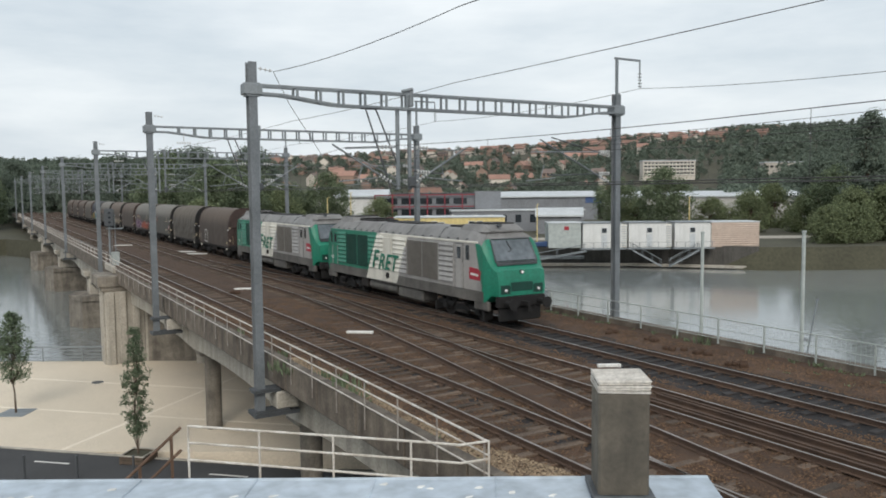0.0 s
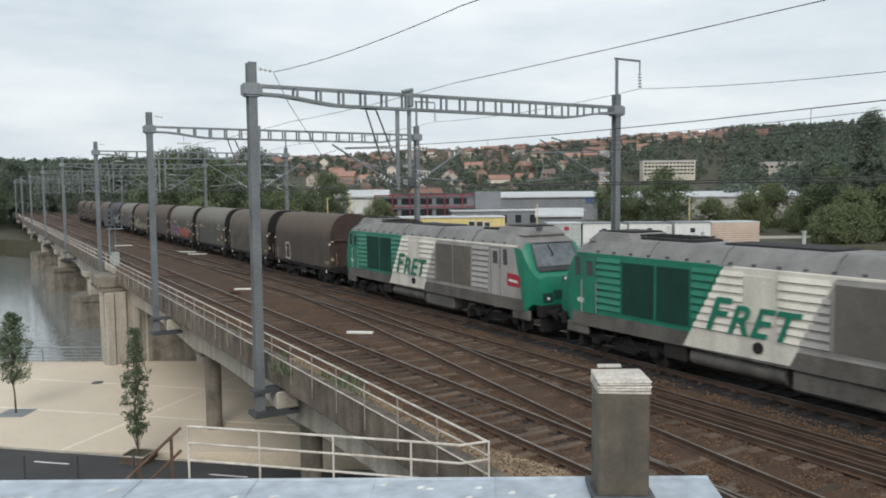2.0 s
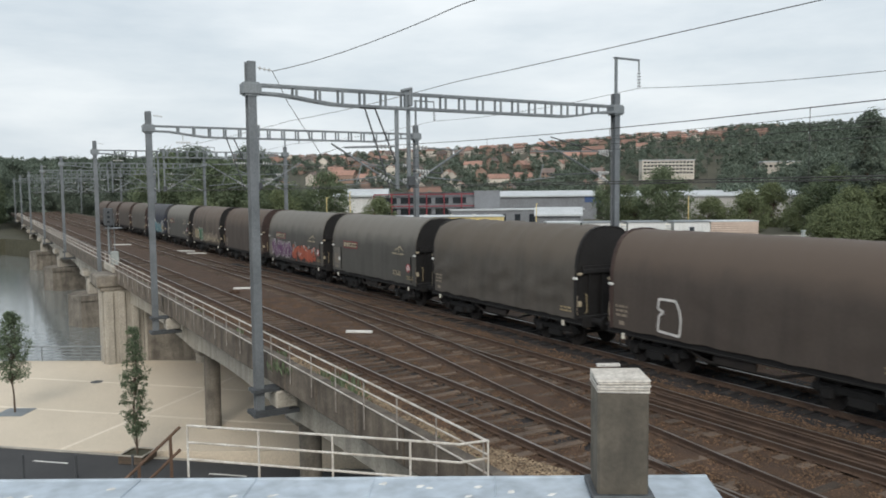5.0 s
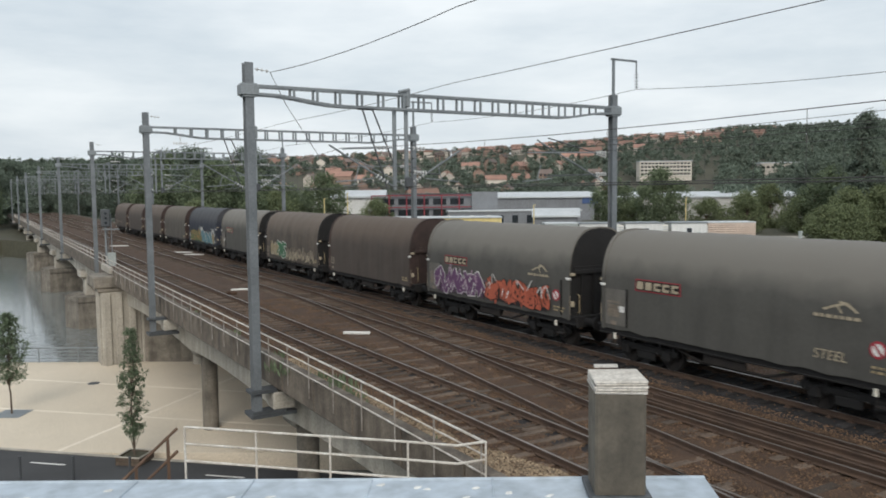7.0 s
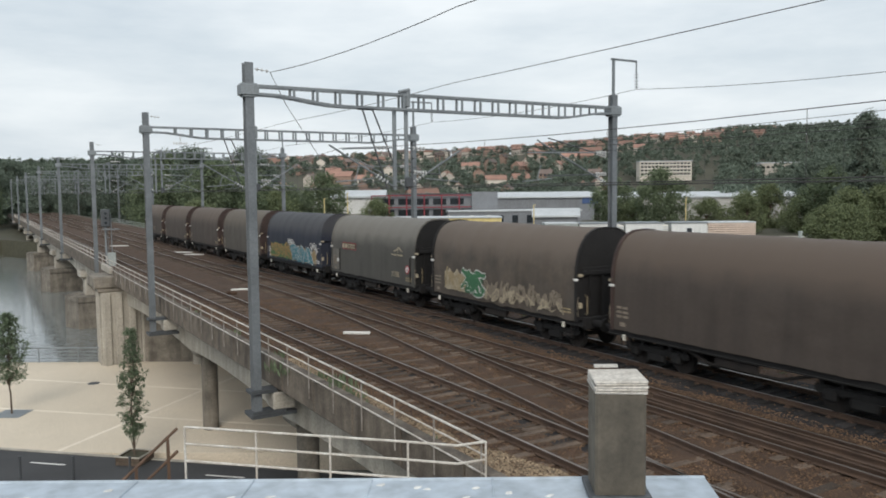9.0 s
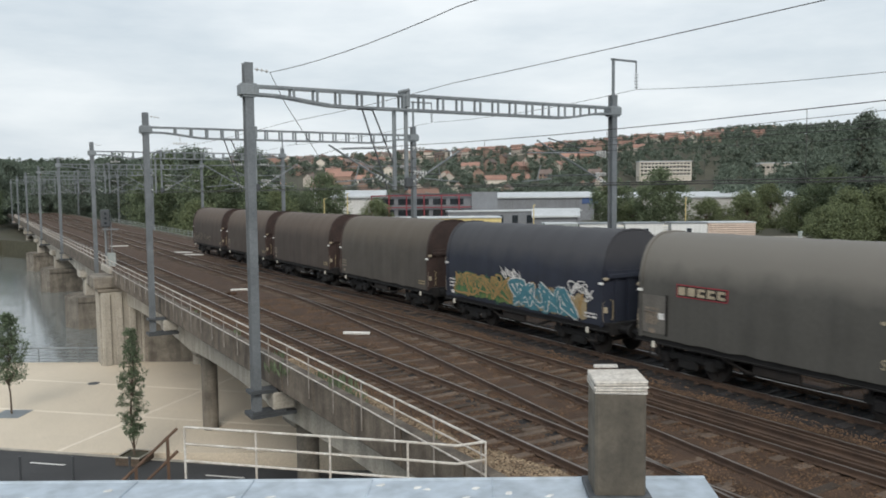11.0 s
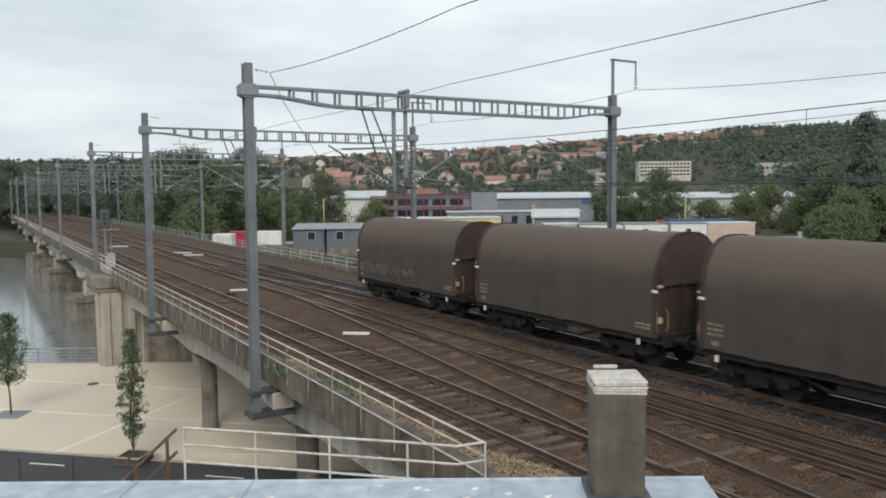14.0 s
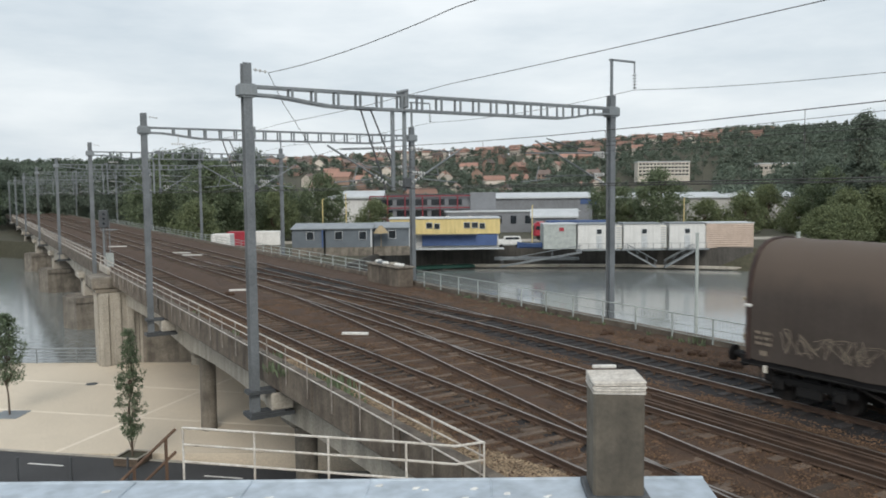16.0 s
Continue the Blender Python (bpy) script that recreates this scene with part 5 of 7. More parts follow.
def quay_cabins():
    m, w = facing(62.5, 123.0, 79.2, 113.1, -4.15)
    t = thing("boathouse", "faded yellow two-storey quay house with blue boards", "house", at=m)
    part("wall", Build().box((0, 3.5, 3.9), (w, 7, 2.7), 0, None, 0.04), YELLOW, t)
    part("lower_wall", Build().box((0, 3.9, 1.3), (w - 0.4, 6.2, 2.6)), CABIN_WHITE, t, "whitish lower storey")
    part("roof", Build().box((0, 3.5, 5.32), (w + 0.3, 7.4, 0.18), 0, None, 0.04), PALE_ROOF, t)
    part("blue_cladding", Build().box((2.6, 0.28, 1.5), (w - 6.2, 0.3, 2.0)), BLUE, t, "dark blue painted boards")
    part("gallery", Build().box((-1.2, -0.7, 2.5), (w - 6, 1.5, 0.15)), STEEL_DARK, t, "dark gallery between the storeys")
    part("landing", Build().box((1.5, -1.1, 0.05), (w - 2, 1.8, 0.2)), PALE_ROOF, t)
    for x, ww in ((-5.6, 1.0), (-2.7, 1.0), (-1.35, 0.9), (3.9, 1.0), (5.3, 1.0), (6.6, 0.9)):
        window_part(t, x, -0.04, 4.1 if ww > 0.95 else 3.95, ww, 0.9 if x > -5 else 0.35)
    for x in (-7.7, -6.3):
        window_part(t, x, 0.75, 1.5, 1.0, 1.0)
    for x in (-4, 0.5, 4.5, 7.5):
        part("roof_vent", Build().box((x, 2, 5.5), (0.8, 0.5, 0.25), 0, None, 0.08), CABIN_WHITE, t)
    spec = [(43.3, 119.4, 47.6, 116.8), (47.9, 116.7, 54.3, 112.9), (55.3, 114.5, 60.5, 111.5)]
    for i, (x0, y0, x1, y1) in enumerate(spec):
        m, w = facing(x0, y0, x1, y1, -2.85)
        t = thing("site_cabin", "blue-grey clad cabin with a pale lean-to roof", "cabin", "blue-grey cabins on the quay", at=m)
        part("wall", Build().box((0, 2, 1.55), (w, 4, 3.1), 0, None, 0.03), CABIN_GREY, t)
        part("roof", Build().sweep([[(x, -0.4, 3.05), (x, 4.3, 3.75), (x, 4.3, 3.6), (x, -0.4, 2.9)] for x in (-w / 2 - 0.15, w / 2 + 0.15)], closed=True), CABIN_ROOF, t)
        part("downpipe", Build().box((w / 2 - 0.15, -0.1, 1.5), (0.25, 0.2, 3.0)), BLUE if i == 0 else PALE_ROOF, t)
        part("plinth", Build().box((0, 1.9, -0.75), (w, 4.2, 1.5)), CONCRETE, t)
        for x in ([0.4] if i == 0 else [-1.6, 2.2] if i == 1 else [0]):
            window_part(t, x, -0.03, 1.9, 1.1, 1.2)
    # a brown domed hut stands here, built in the shape of a parasol
    s = whole("parasol", Build().tube((0, 0, 0), (0, 0, 3.1), 0.05).tube((0, 0, 2.2), (0, 0, 3.4), 1.3, 0, 14, 0.25), PAINTS["sand"], "round tan hut beside the cabins, shaped like a parasol", "parasol", at=pose(55.6, 112.4, -2.85))
    units = [(88.9, 103.7, 94.6, 100.3, CABIN_WHITE), (95.7, 99.7, 101.2, 96.4, CABIN_WHITE), (102.4, 95.6, 107.6, 92.5, CABIN_WHITE), (107.8, 92.4, 114.8, 88.2, SHUTTER)]
    for i, (x0, y0, x1, y1, c) in enumerate(units):
        m, w = facing(x0, y0, x1, y1, -4.35)
        if c is SHUTTER:
            t = thing("storage_container", "cream corrugated storage container on the quay", "container", at=m)
            part("body", Build().box((0, 2.5, 2.2), (w, 5, 4.2)), c, t)
            for z in np.arange(0.4, 4.3, 0.36):
                part("rib", Build().box((0, -0.06, z), (w - 0.1, 0.14, 0.2), 0, None, 0.05), c, t)
            part("roof", Build().box((0, 2.5, 4.38), (w + 0.2, 5.2, 0.16)), PALE_ROOF, t)
            continue
        t = thing("boat_cabin", "white panelled quay cabin with a door and small window", "cabin", "white cabins on the quay", at=m)
        part("body", Build().box((0, 2.5, 2.2), (w, 5, 4.2), 0, None, 0.04), c, t)
        part("roof", Build().box((0, 2.5, 4.4), (w + 0.25, 5.3, 0.18)), STEEL, t)
        dx = w * (0.05 if i < 2 else 0.0)
        window_part(t, dx, -0.04, 3.1, 0.8, 0.75)
        part("door", Build().box((dx, -0.05, 1.35), (0.95, 0.1, 2.1)), PALE_ROOF, t)
        lou = part("shutter_strip", Build().box((w / 2 + 0.5, 2.6, 2.1), (0.95, 4.8, 3.9)), CREAM, t)
        for z in np.arange(0.5, 4.0, 0.4):
            part("slat", Build().box((w / 2 + 0.5, 0.14, z), (0.95, 0.12, 0.2)), PALE_ROOF, lou)
        part("ledge", Build().box((0, -0.5, -0.02), (w + 1.0, 1.4, 0.22), 0, None, 0.03), STEEL, t)
        for x in np.linspace(-w / 2, w / 2, 5):
            part("ledge_post", Build().box((x, -1.1, 0.55), (0.07, 0.07, 1.1)), STEEL, t)
        part("ledge_rail", Build().box((0, -1.1, 1.1), (w + 0.9, 0.06, 0.06)), STEEL, t)
    m, w = facing(83.9, 106.8, 88.7, 103.9, -4.2)
    t = thing("site_cabin", "pale green-grey cabin with a small red sign", "cabin", at=m)
    part("body", Build().box((0, 2.5, 2.1), (w, 5, 4.2), 0, None, 0.04), FENCE_PAINT, t)
    part("roof", Build().box((0, 2.5, 4.3), (w + 0.2, 5.2, 0.15)), PALE_ROOF, t)
    part("sign", Build().box((0.3, -0.05, 3.4), (0.8, 0.08, 0.6)), RED, t)
    # walkway, pontoons and boats at the waterline
    for (x0, y0, x1, y1, z, wd, c, lab) in ((73, 122.5, 99.5, 103.0, -7.6, 1.2, CONCRETE_PALE, "pale floating pontoon along the quay"), (99.5, 103.0, 113.2, 85.6, -7.6, 0.9, CONCRETE_PALE, "pale floating pontoon below the cabins"),
                                           (64, 121, 77, 118.5, -7.5, 2.2, GREEN_DARK, "green-edged low barge deck"), (80, 116, 92, 107, -6.2, 1.6, STEEL, "sloping grey gangway to the pontoon")):
        m, w = facing(x0, y0, x1, y1, z)
        whole("pontoon", Build().box((0, 0, 0), (w, wd, 0.5), 0, None, 0.06), c, lab, "pontoon", at=m)
    for x, y, c, l in ((83.4, 109.4, BLUE, "blue boat lying on the quay"), (81.4, 113.4, CABIN_WHITE, "white van parked on the quay")):
        b = Build()
        if c is CABIN_WHITE:
            t = thing("van", l, "van", at=pose(x, y, -4.15, 0, 0, -33))
            part("body", Build().box((0, 0, 0.95), (4.4, 1.8, 1.1), 0, None, 0.2).box((0.5, 0, 1.65), (3.0, 1.6, 0.7), 0, None, 0.2), c, t)
            for wx in (-1.4, 1.4):
                part("wheel", Build().tube((wx, -0.92, 0.33), (wx, 0.92, 0.33), 0.33, 0, 14), BLACK, t)
            part("window", Build().box((0.5, -0.81, 1.68), (2.4, 0.06, 0.4)), GLASS, t)
            continue
        rows = []
        for i in range(9):
            u = i / 8 * 2 - 1
            hw = 0.95 * (1 - abs(u) ** 2.6) + 0.06
            rows.append([(u * 2.6, -hw, 0.9 + 0.3 * u * u), (u * 2.6, -hw * 0.7, 0.3), (u * 2.6, 0, 0.08), (u * 2.6, hw * 0.7, 0.3), (u * 2.6, hw, 0.9 + 0.3 * u * u), (u * 2.6, 0, 0.75)])
        b.sweep(rows, closed=True)
        whole("boat", b, c, l, "boat", at=pose(x, y, -4.2, 0, 0, -33))
    for x, y, c, l in ((27.5, 101.5, WHITE, 2.4), (33.0, 112, RED, 3.6), (36.6, 110.5, WHITE, 3.6)):
        t = thing("storage_container", "red storage container behind the railing" if c is RED else "white storage container behind the railing", "container", "containers by the viaduct", at=pose(x, y, -1.2 if l > 3 else -0.9, 0, 0, -30))
        part("body", Build().box((0, 0, 0.6), (l, 2.2, 2.0), 0, None, 0.05), c, t)
        for i in range(6):
            part("rib", Build().box((-l / 2 + (i + 0.5) * l / 6, -1.12, 0.6), (0.12, 0.06, 1.8)), c, t)
        part("base", Build().box((0, 0, -1.95), (l - 0.2, 2.0, 3.1)), CONCRETE, t)


quay_cabins()

for x, y, h in ((58.3, 51.0, 9.65), (59.2, 41.1, 10.1)):
    whole("mooring_pile", Build().tube((0, 0, -2.5), (0, 0, h), 0.17, 0, 14, 0.15).tube((0, 0, h), (0, 0, h + 0.12), 0.2, 0, 14), FENCE_PAINT, "tall pale mooring pile standing in the river", "mooring pile", "mooring piles", at=pose(x, y, -8.0), smooth=True)
whole("leaning_pole", Build().tube((55.22, 38.14, -9.0), (56.06, 37.64, -2.86), 0.07, 0, 10).tube((55.32, 38.08, -6.20), (55.39, 38.04, -6.00), 0.2, 0, 12), STEEL, "thin grey pole leaning out of the river", "pole", smooth=True)
for x, y, h in ((90, 118, 7.5), (124, 112, 8.5), (60.5, 137, 10.0), (57, 140, 9.0)):
    whole("lamp_post", Build().tube((0, 0, 0), (0, 0, h), 0.11, 0, 8, 0.08).tube((0, 0, h), (0.4, 0, h + 0.05), 0.05), YELLOW, "yellow painted post on the far quay", "post", "yellow quay posts", at=pose(x, y, -4.4))


def gangways():
    """Sloping gangways from the cabins' ledge down to the pontoon."""
    for x0, y0, x1, y1 in ((95.5, 98.6, 99.6, 96.0), (105.0, 92.6, 100.8, 95.2), (88.0, 101.8, 79.0, 112.6)):
        t = thing("gangway", "grey steel gangway sloping down to the pontoon", "gangway", "gangways of the quay")
        a, b = Vector((x0, y0, -4.45)), Vector((x1, y1, -7.2))
        d = (b - a)
        side = Vector((d.y, -d.x, 0)).normalized() * 0.5
        part("deck", Build().add([a - side, a + side, b + side, b - side] + [p + Vector((0, 0, -0.3)) for p in (a - side, a + side, b + side, b - side)],
                                 [(0, 1, 2, 3), (7, 6, 5, 4), (0, 4, 5, 1), (1, 5, 6, 2), (2, 6, 7, 3), (3, 7, 4, 0)]), STEEL, t)
        for s in (-1, 1):
            part("handrail", Build().tube(a + s * side + Vector((0, 0, 1)), b + s * side + Vector((0, 0, 1)), 0.05), STEEL, t)
            for u in (0.02, 0.35, 0.68, 0.98):
                p = a.lerp(b, u) + s * side
                part("post", Build().tube(p, p + Vector((0, 0, 1)), 0.04), STEEL, t)


gangways()

ROAD_FROM, ROAD_WAY = Vector((136.0, 104.5)), Vector((-0.8586, 0.5126))


def quay_road():
    b = Build()
    n = Vector((ROAD_WAY.y, -ROAD_WAY.x))
    rows = []
    for i in range(60):
        p = ROAD_FROM + ROAD_WAY * (-175 + i * 5.0)
        rows.append([(*(p + n * w), land_height(*(p + n * w)) + (0.06 if abs(w) < 4 else -0.3)) for w in (-4.2, -3.9, 3.9, 4.2)])
    b.sweep(rows, caps=False)
    whole("quay_road", b, CONCRETE_PALE, "pale road behind the quay cabins", "road", kind="structure")


quay_road()


def lorry():
    """An articulated lorry; its front is at the origin and it drives along +x."""
    t = thing("lorry", "articulated lorry with a red cab and a blue trailer", "lorry")
    part("cab", Build().box((-1.1, 0, 2.1), (2.2, 2.45, 2.6), 0, None, 0.25).box((-1.3, 0, 3.5), (1.6, 2.2, 0.5), 0, None, 0.2), RED, t, "bright red cab")
    part("windscreen", Build().box((0.0, 0, 2.5), (0.06, 2.1, 0.9), 0, None, 0.02), GLASS, t)
    for s in (-1, 1):
        part("side_window", Build().box((-0.8, s * 1.23, 2.5), (0.9, 0.05, 0.7)), GLASS, t)
    part("trailer", Build().box((-9.2, 0, 2.55), (13.2, 2.5, 2.8), 0, None, 0.05), BLUE, t, "dark blue trailer body")
    for i in range(6):
        part("marking_bar", Build().box((-4.2 - i * 0.8, -1.27, 3.1), (0.55, 0.03, 0.55)).box((-4.2 - i * 0.8, 1.27, 3.1), (0.55, 0.03, 0.55)), WHITE, t)
    part("chassis", Build().box((-8.5, 0, 1.0), (14.0, 0.9, 0.3)), BLACK, t)
    wheels = []
    wm = Build().tube((0, -1.2, 0), (0, -0.85, 0), 0.5, 0, 18).tube((0, 1.2, 0), (0, 0.85, 0), 0.5, 0, 18).tube((0, -1.21, 0), (0, 1.21, 0), 0.16, 0, 8).mesh("wheel", BLACK)
    for x in (-1.2, -4.3, -11.6, -12.9, -14.2):
        wheels.append((part("wheel", wm, None, t, at=pose(x, 0, 0.5)), x))
    return t, wheels


LORRY, LORRY_WHEELS = lorry()


# ---- the freight train ----
def wheelset(r):
    b = Build()
    b.tube((-0.8, 0, 0), (0.8, 0, 0), 0.08, 0, 10)
    for s in (-1, 1):
        b.tube((s * 0.68, 0, 0), (s * 0.81, 0, 0), r, 0, 28)
        b.tube((s * 0.66, 0, 0), (s * 0.69, 0, 0), r + 0.028, 0, 28)
        b.tube((s * 0.81, 0, 0), (s * 0.87, 0, 0), r * 0.35, 0, 12)
        for k in range(6):
            a = k * math.pi / 3
            b.box((s * 0.818, 0.62 * r * math.cos(a), 0.62 * r * math.sin(a)), (0.02, 0.1, 0.1))
    return b.mesh("wheelset", [GRIME], True)


WHEEL_WAGON, WHEEL_LOCO = wheelset(0.46), wheelset(0.55)
TURNING = []  # wheelset object, radius, length along its bogie
VEHICLES = []  # vehicle, its middle along the track at the start


def bogie_frame(base, loco):
    b = Build()
    L = base + (1.5 if loco else 0.95)
    for s in (-1, 1):
        x = s * 1.03
        b.box((x, 0, 0.62), (0.14, L, 0.22), 0, None, 0.04)
        b.box((x, 0, 0.40), (0.16, base * 0.42, 0.30), 0, None, 0.05)
        for q in (-1, 1):
            b.box((x + s * 0.03, q * base / 2, 0.50), (0.26, 0.36, 0.34), 0, None, 0.06)
            for d in (-0.3, 0.3):
                b.tube((x, q * base / 2 + d, 0.5), (x, q * base / 2 + d, 0.86), 0.08, 0, 10)
            if loco:
                b.tube((x + s * 0.12, q * base * 0.28, 0.45), (x + s * 0.12, q * base * 0.1, 0.85), 0.06, 0, 8)
                b.box((x, q * (L / 2 - 0.1), 0.42), (0.5, 0.16, 0.4), 0, None, 0.03)
    b.box((0, 0, 0.66), (2.0, 0.5, 0.24), 0, None, 0.04)
    return b.mesh("bogie", [BLACK])


BOGIE_WAGON, BOGIE_LOCO = bogie_frame(1.8, False), bogie_frame(2.8, True)


def add_bogies(t, ys, base, frame_mesh, wheel_mesh, r):
    for y in ys:
        bg = part("bogie", frame_mesh, None, t, at=pose(0, y, 0))
        for q in (-1, 1):
            w = part("wheelset", wheel_mesh, None, bg, at=pose(0, q * base / 2, r))
            TURNING.append((w, r, q * base / 2))


def buffer_pair(t, y, s):
    for x in (-0.875, 0.875):
        b = Build().tube((x, y, 1.06), (x, y + s * 0.45, 1.06), 0.12, 0, 14).tube((x, y + s * 0.45, 1.06), (x, y + s * 0.6, 1.06), 0.075, 0, 12)
        b.tube((x, y + s * 0.58, 1.06), (x, y + s * 0.63, 1.06), 0.24, 0, 18)
        part("buffer", b, BLACK, t)
    h = Build().box((0, y + s * 0.25, 1.02), (0.14, 0.5, 0.2)).tube((0, y + s * 0.5, 1.05), (0, y + s * 0.5, 0.72), 0.04, 0, 8)
    part("coupling", h, BLACK, t)


def hood_point(u, grow=0.0):
    """Round the hood from the near lower edge (0) over the top to the far one (1)."""
    if u < 0.3:
        x, z = -1.43, 1.13 + (2.6 - 1.13) * u / 0.3
    elif u > 0.7:
        x, z = 1.43, 1.13 + (2.6 - 1.13) * (1 - u) / 0.3
    else:
        a = math.pi * (1 - (u - 0.3) / 0.4)
        c, s = math.cos(a), math.sin(a)
        x, z = 1.43 * math.copysign(abs(c) ** 0.72, c), 2.6 + 1.85 * abs(s) ** 0.86
    k = grow
    cx, cz = 0, 2.3
    d = math.hypot(x - cx, z - cz)
    return x + k * (x - cx) / d, z + k * (z - cz) / d


HALF = 5.12


def hood(seed, worn):
    rnd = random.Random(seed)
    b = Build()
    n, rows = 34, []
    for i in range(57):
        y = -HALF + 2 * HALF * i / 56
        row = []
        hoop = 0.020 * math.exp(-((((y + HALF) % 1.28) - 0.64) / 0.12) ** 2)
        for j in range(n + 1):
            u = j / n
            wave = 0.018 * (1 + 1.6 * worn) * noise.noise((y * 1.1, u * 9, seed * 3.1)) + 0.010 * noise.noise((y * 4, u * 20, seed))
            if worn > 0.8:
                fold = noise.noise((y * 0.7 + u * 7.0, y * 0.25 - u * 2.0, seed * 1.7))
                wave += 0.075 * (1 - min(1, abs(fold) * 4.5)) * smoothstep(0.05, 0.16, u) * (1 - smoothstep(0.6, 0.75, u))
            edge = 1.0 if 0.04 < u < 0.96 else 0.3
            x, z = hood_point(u, (hoop + wave) * edge)
            if u < 0.03 or u > 0.97:
                z += 0.045 * (1 + worn) * noise.noise((y * 1.4, seed * 2.0, 0))
            row.append((x, y, z))
        rows.append(row)
    b.sweep(rows, caps=False)
    ins = [[(x * 0.985, y, z - 0.02) for x, y, z in r] for r in (rows[0], rows[-1])]
    b.sweep([rows[0], ins[0]], caps=False)
    b.sweep([rows[-1], ins[1]], caps=False)
    return b


def end_wall(s, inner):
    """The wagon's end: an arch-shaped plate with stiffeners, set behind a proud hoop."""
    b = Build()
    pts = [hood_point(j / 28, -0.03) for j in range(29)]
    y0, y1 = s * (HALF + 0.02), s * (HALF + 0.10)
    b.sweep([[(x, y0, z) for x, z in pts], [(x, y1, z) for x, z in pts]], caps=False, closed=True)
    n = len(pts)
    b.add([(x, y1, z) for x, z in pts], [tuple(range(n))])
    for x in (-0.9, -0.3, 0.3, 0.9):
        b.box((x, y1 + s * 0.04, 2.1), (0.09, 0.1, 1.75))
    b.box((0, y1 + s * 0.03, 3.0), (2.5, 0.08, 0.12))
    return b


def end_hoop(s):
    b = Build()
    rows = []
    for g, dy in ((0.045, 0.0), (0.045, 0.13), (-0.02, 0.13), (-0.02, 0.0)):
        rows.append([(x, s * (HALF - 0.04 + dy), z) for x, z in (hood_point(j / 40, g) for j in range(41))])
    rows.append(rows[0])
    b.sweep(rows, caps=False)
    return b


def side_shape(b, outline, k=0, lift=0.012):
    """A thin painted shape on the near side: points are (along, height)."""
    n = len(outline)

    def skin(y, z, d):
        if z <= 2.6:
            return (-1.445 - d, y, z)
        x = 1.43 * (1 - ((z - 2.6) / 1.85) ** 2.33) ** 0.36
        return (-x - 0.02 - d, y, z)
    front = [skin(y, z, lift + 0.004) for y, z in outline]
    b.add(front, [tuple(range(n))], k)


def stroke(b, pts, width, k, lift):
    """A painted line through points, rounded off between them."""
    curve = []
    n = len(pts)
    for i in range(n - 1):
        p0, p1, p2, p3 = (Vector(pts[max(0, min(n - 1, i + q))]) for q in (-1, 0, 1, 2))
        for j in range(4):
            u = j / 4
            curve.append(0.5 * (2 * p1 + (p2 - p0) * u + (2 * p0 - 5 * p1 + 4 * p2 - p3) * u * u + (3 * p1 - p0 - 3 * p2 + p3) * u ** 3))
    curve.append(Vector(pts[-1]))
    for i, (p, q) in enumerate(zip(curve, curve[1:])):
        d = q - p
        if d.length < 1e-4:
            continue
        d = d.normalized()
        m = Vector((-d.y, d.x)) * width / 2
        p, q = p - d * width * 0.2, q + d * width * 0.2
        side_shape(b, [tuple(p + m), tuple(p - m), tuple(q - m), tuple(q + m)], k, lift + 0.0004 * (i % 24))


def wild_letters(b, rnd, y0, y1, z0, z1, k_fill, k_edge, k_second=None, solid=True, lift=0.012, fat=1.0):
    """An interlocked spray-painted piece: a ragged filled band with curling outlines; no readable word."""
    n = max(3, int((y1 - y0) / 0.42))
    step = (y1 - y0) / n
    tops = [z1 - rnd.uniform(0, 0.25) * (z1 - z0) for _ in range(2 * n + 1)]
    lows = [z0 + rnd.uniform(0, 0.10) * (z1 - z0) for _ in range(2 * n + 1)]
    if solid:
        for i in range(2 * n):
            ya, yb = y1 - i * step / 2, y1 - (i + 1) * step / 2
            third = lows[i] + 0.45 * (tops[i] - lows[i]) + rnd.uniform(-0.08, 0.08)
            third2 = lows[i + 1] + 0.45 * (tops[i + 1] - lows[i + 1])
            side_shape(b, [(ya, lows[i]), (yb, lows[i + 1]), (yb, tops[i + 1]), (ya, tops[i])], k_fill, lift)
            if k_second is not None:
                side_shape(b, [(ya, third), (yb, third2), (yb, tops[i + 1]), (ya, tops[i])], k_second, lift + 0.004)
    for i in range(n):
        c = y1 - (i + 0.5) * step
        h, m = z1 - z0, (z0 + z1) / 2
        o, low = [], rnd.random() < 0.5
        for q in range(rnd.randint(5, 9)):
            o.append((c + step * rnd.uniform(-0.85, 0.85), (z0 + rnd.uniform(0.02, 0.42) * h) if low else (z1 - rnd.uniform(0.0, 0.42) * h)))
            low = low != (rnd.random() < 0.75)
        stroke(b, o, fat * rnd.uniform(0.035, 0.06), k_edge, lift + 0.012)
        stroke(b, [(p[0] * 0.6 + c * 0.4 + 0.05, p[1] * 0.75 + m * 0.25) for p in o[1:5]], 0.03 * fat, k_edge, lift + 0.014)


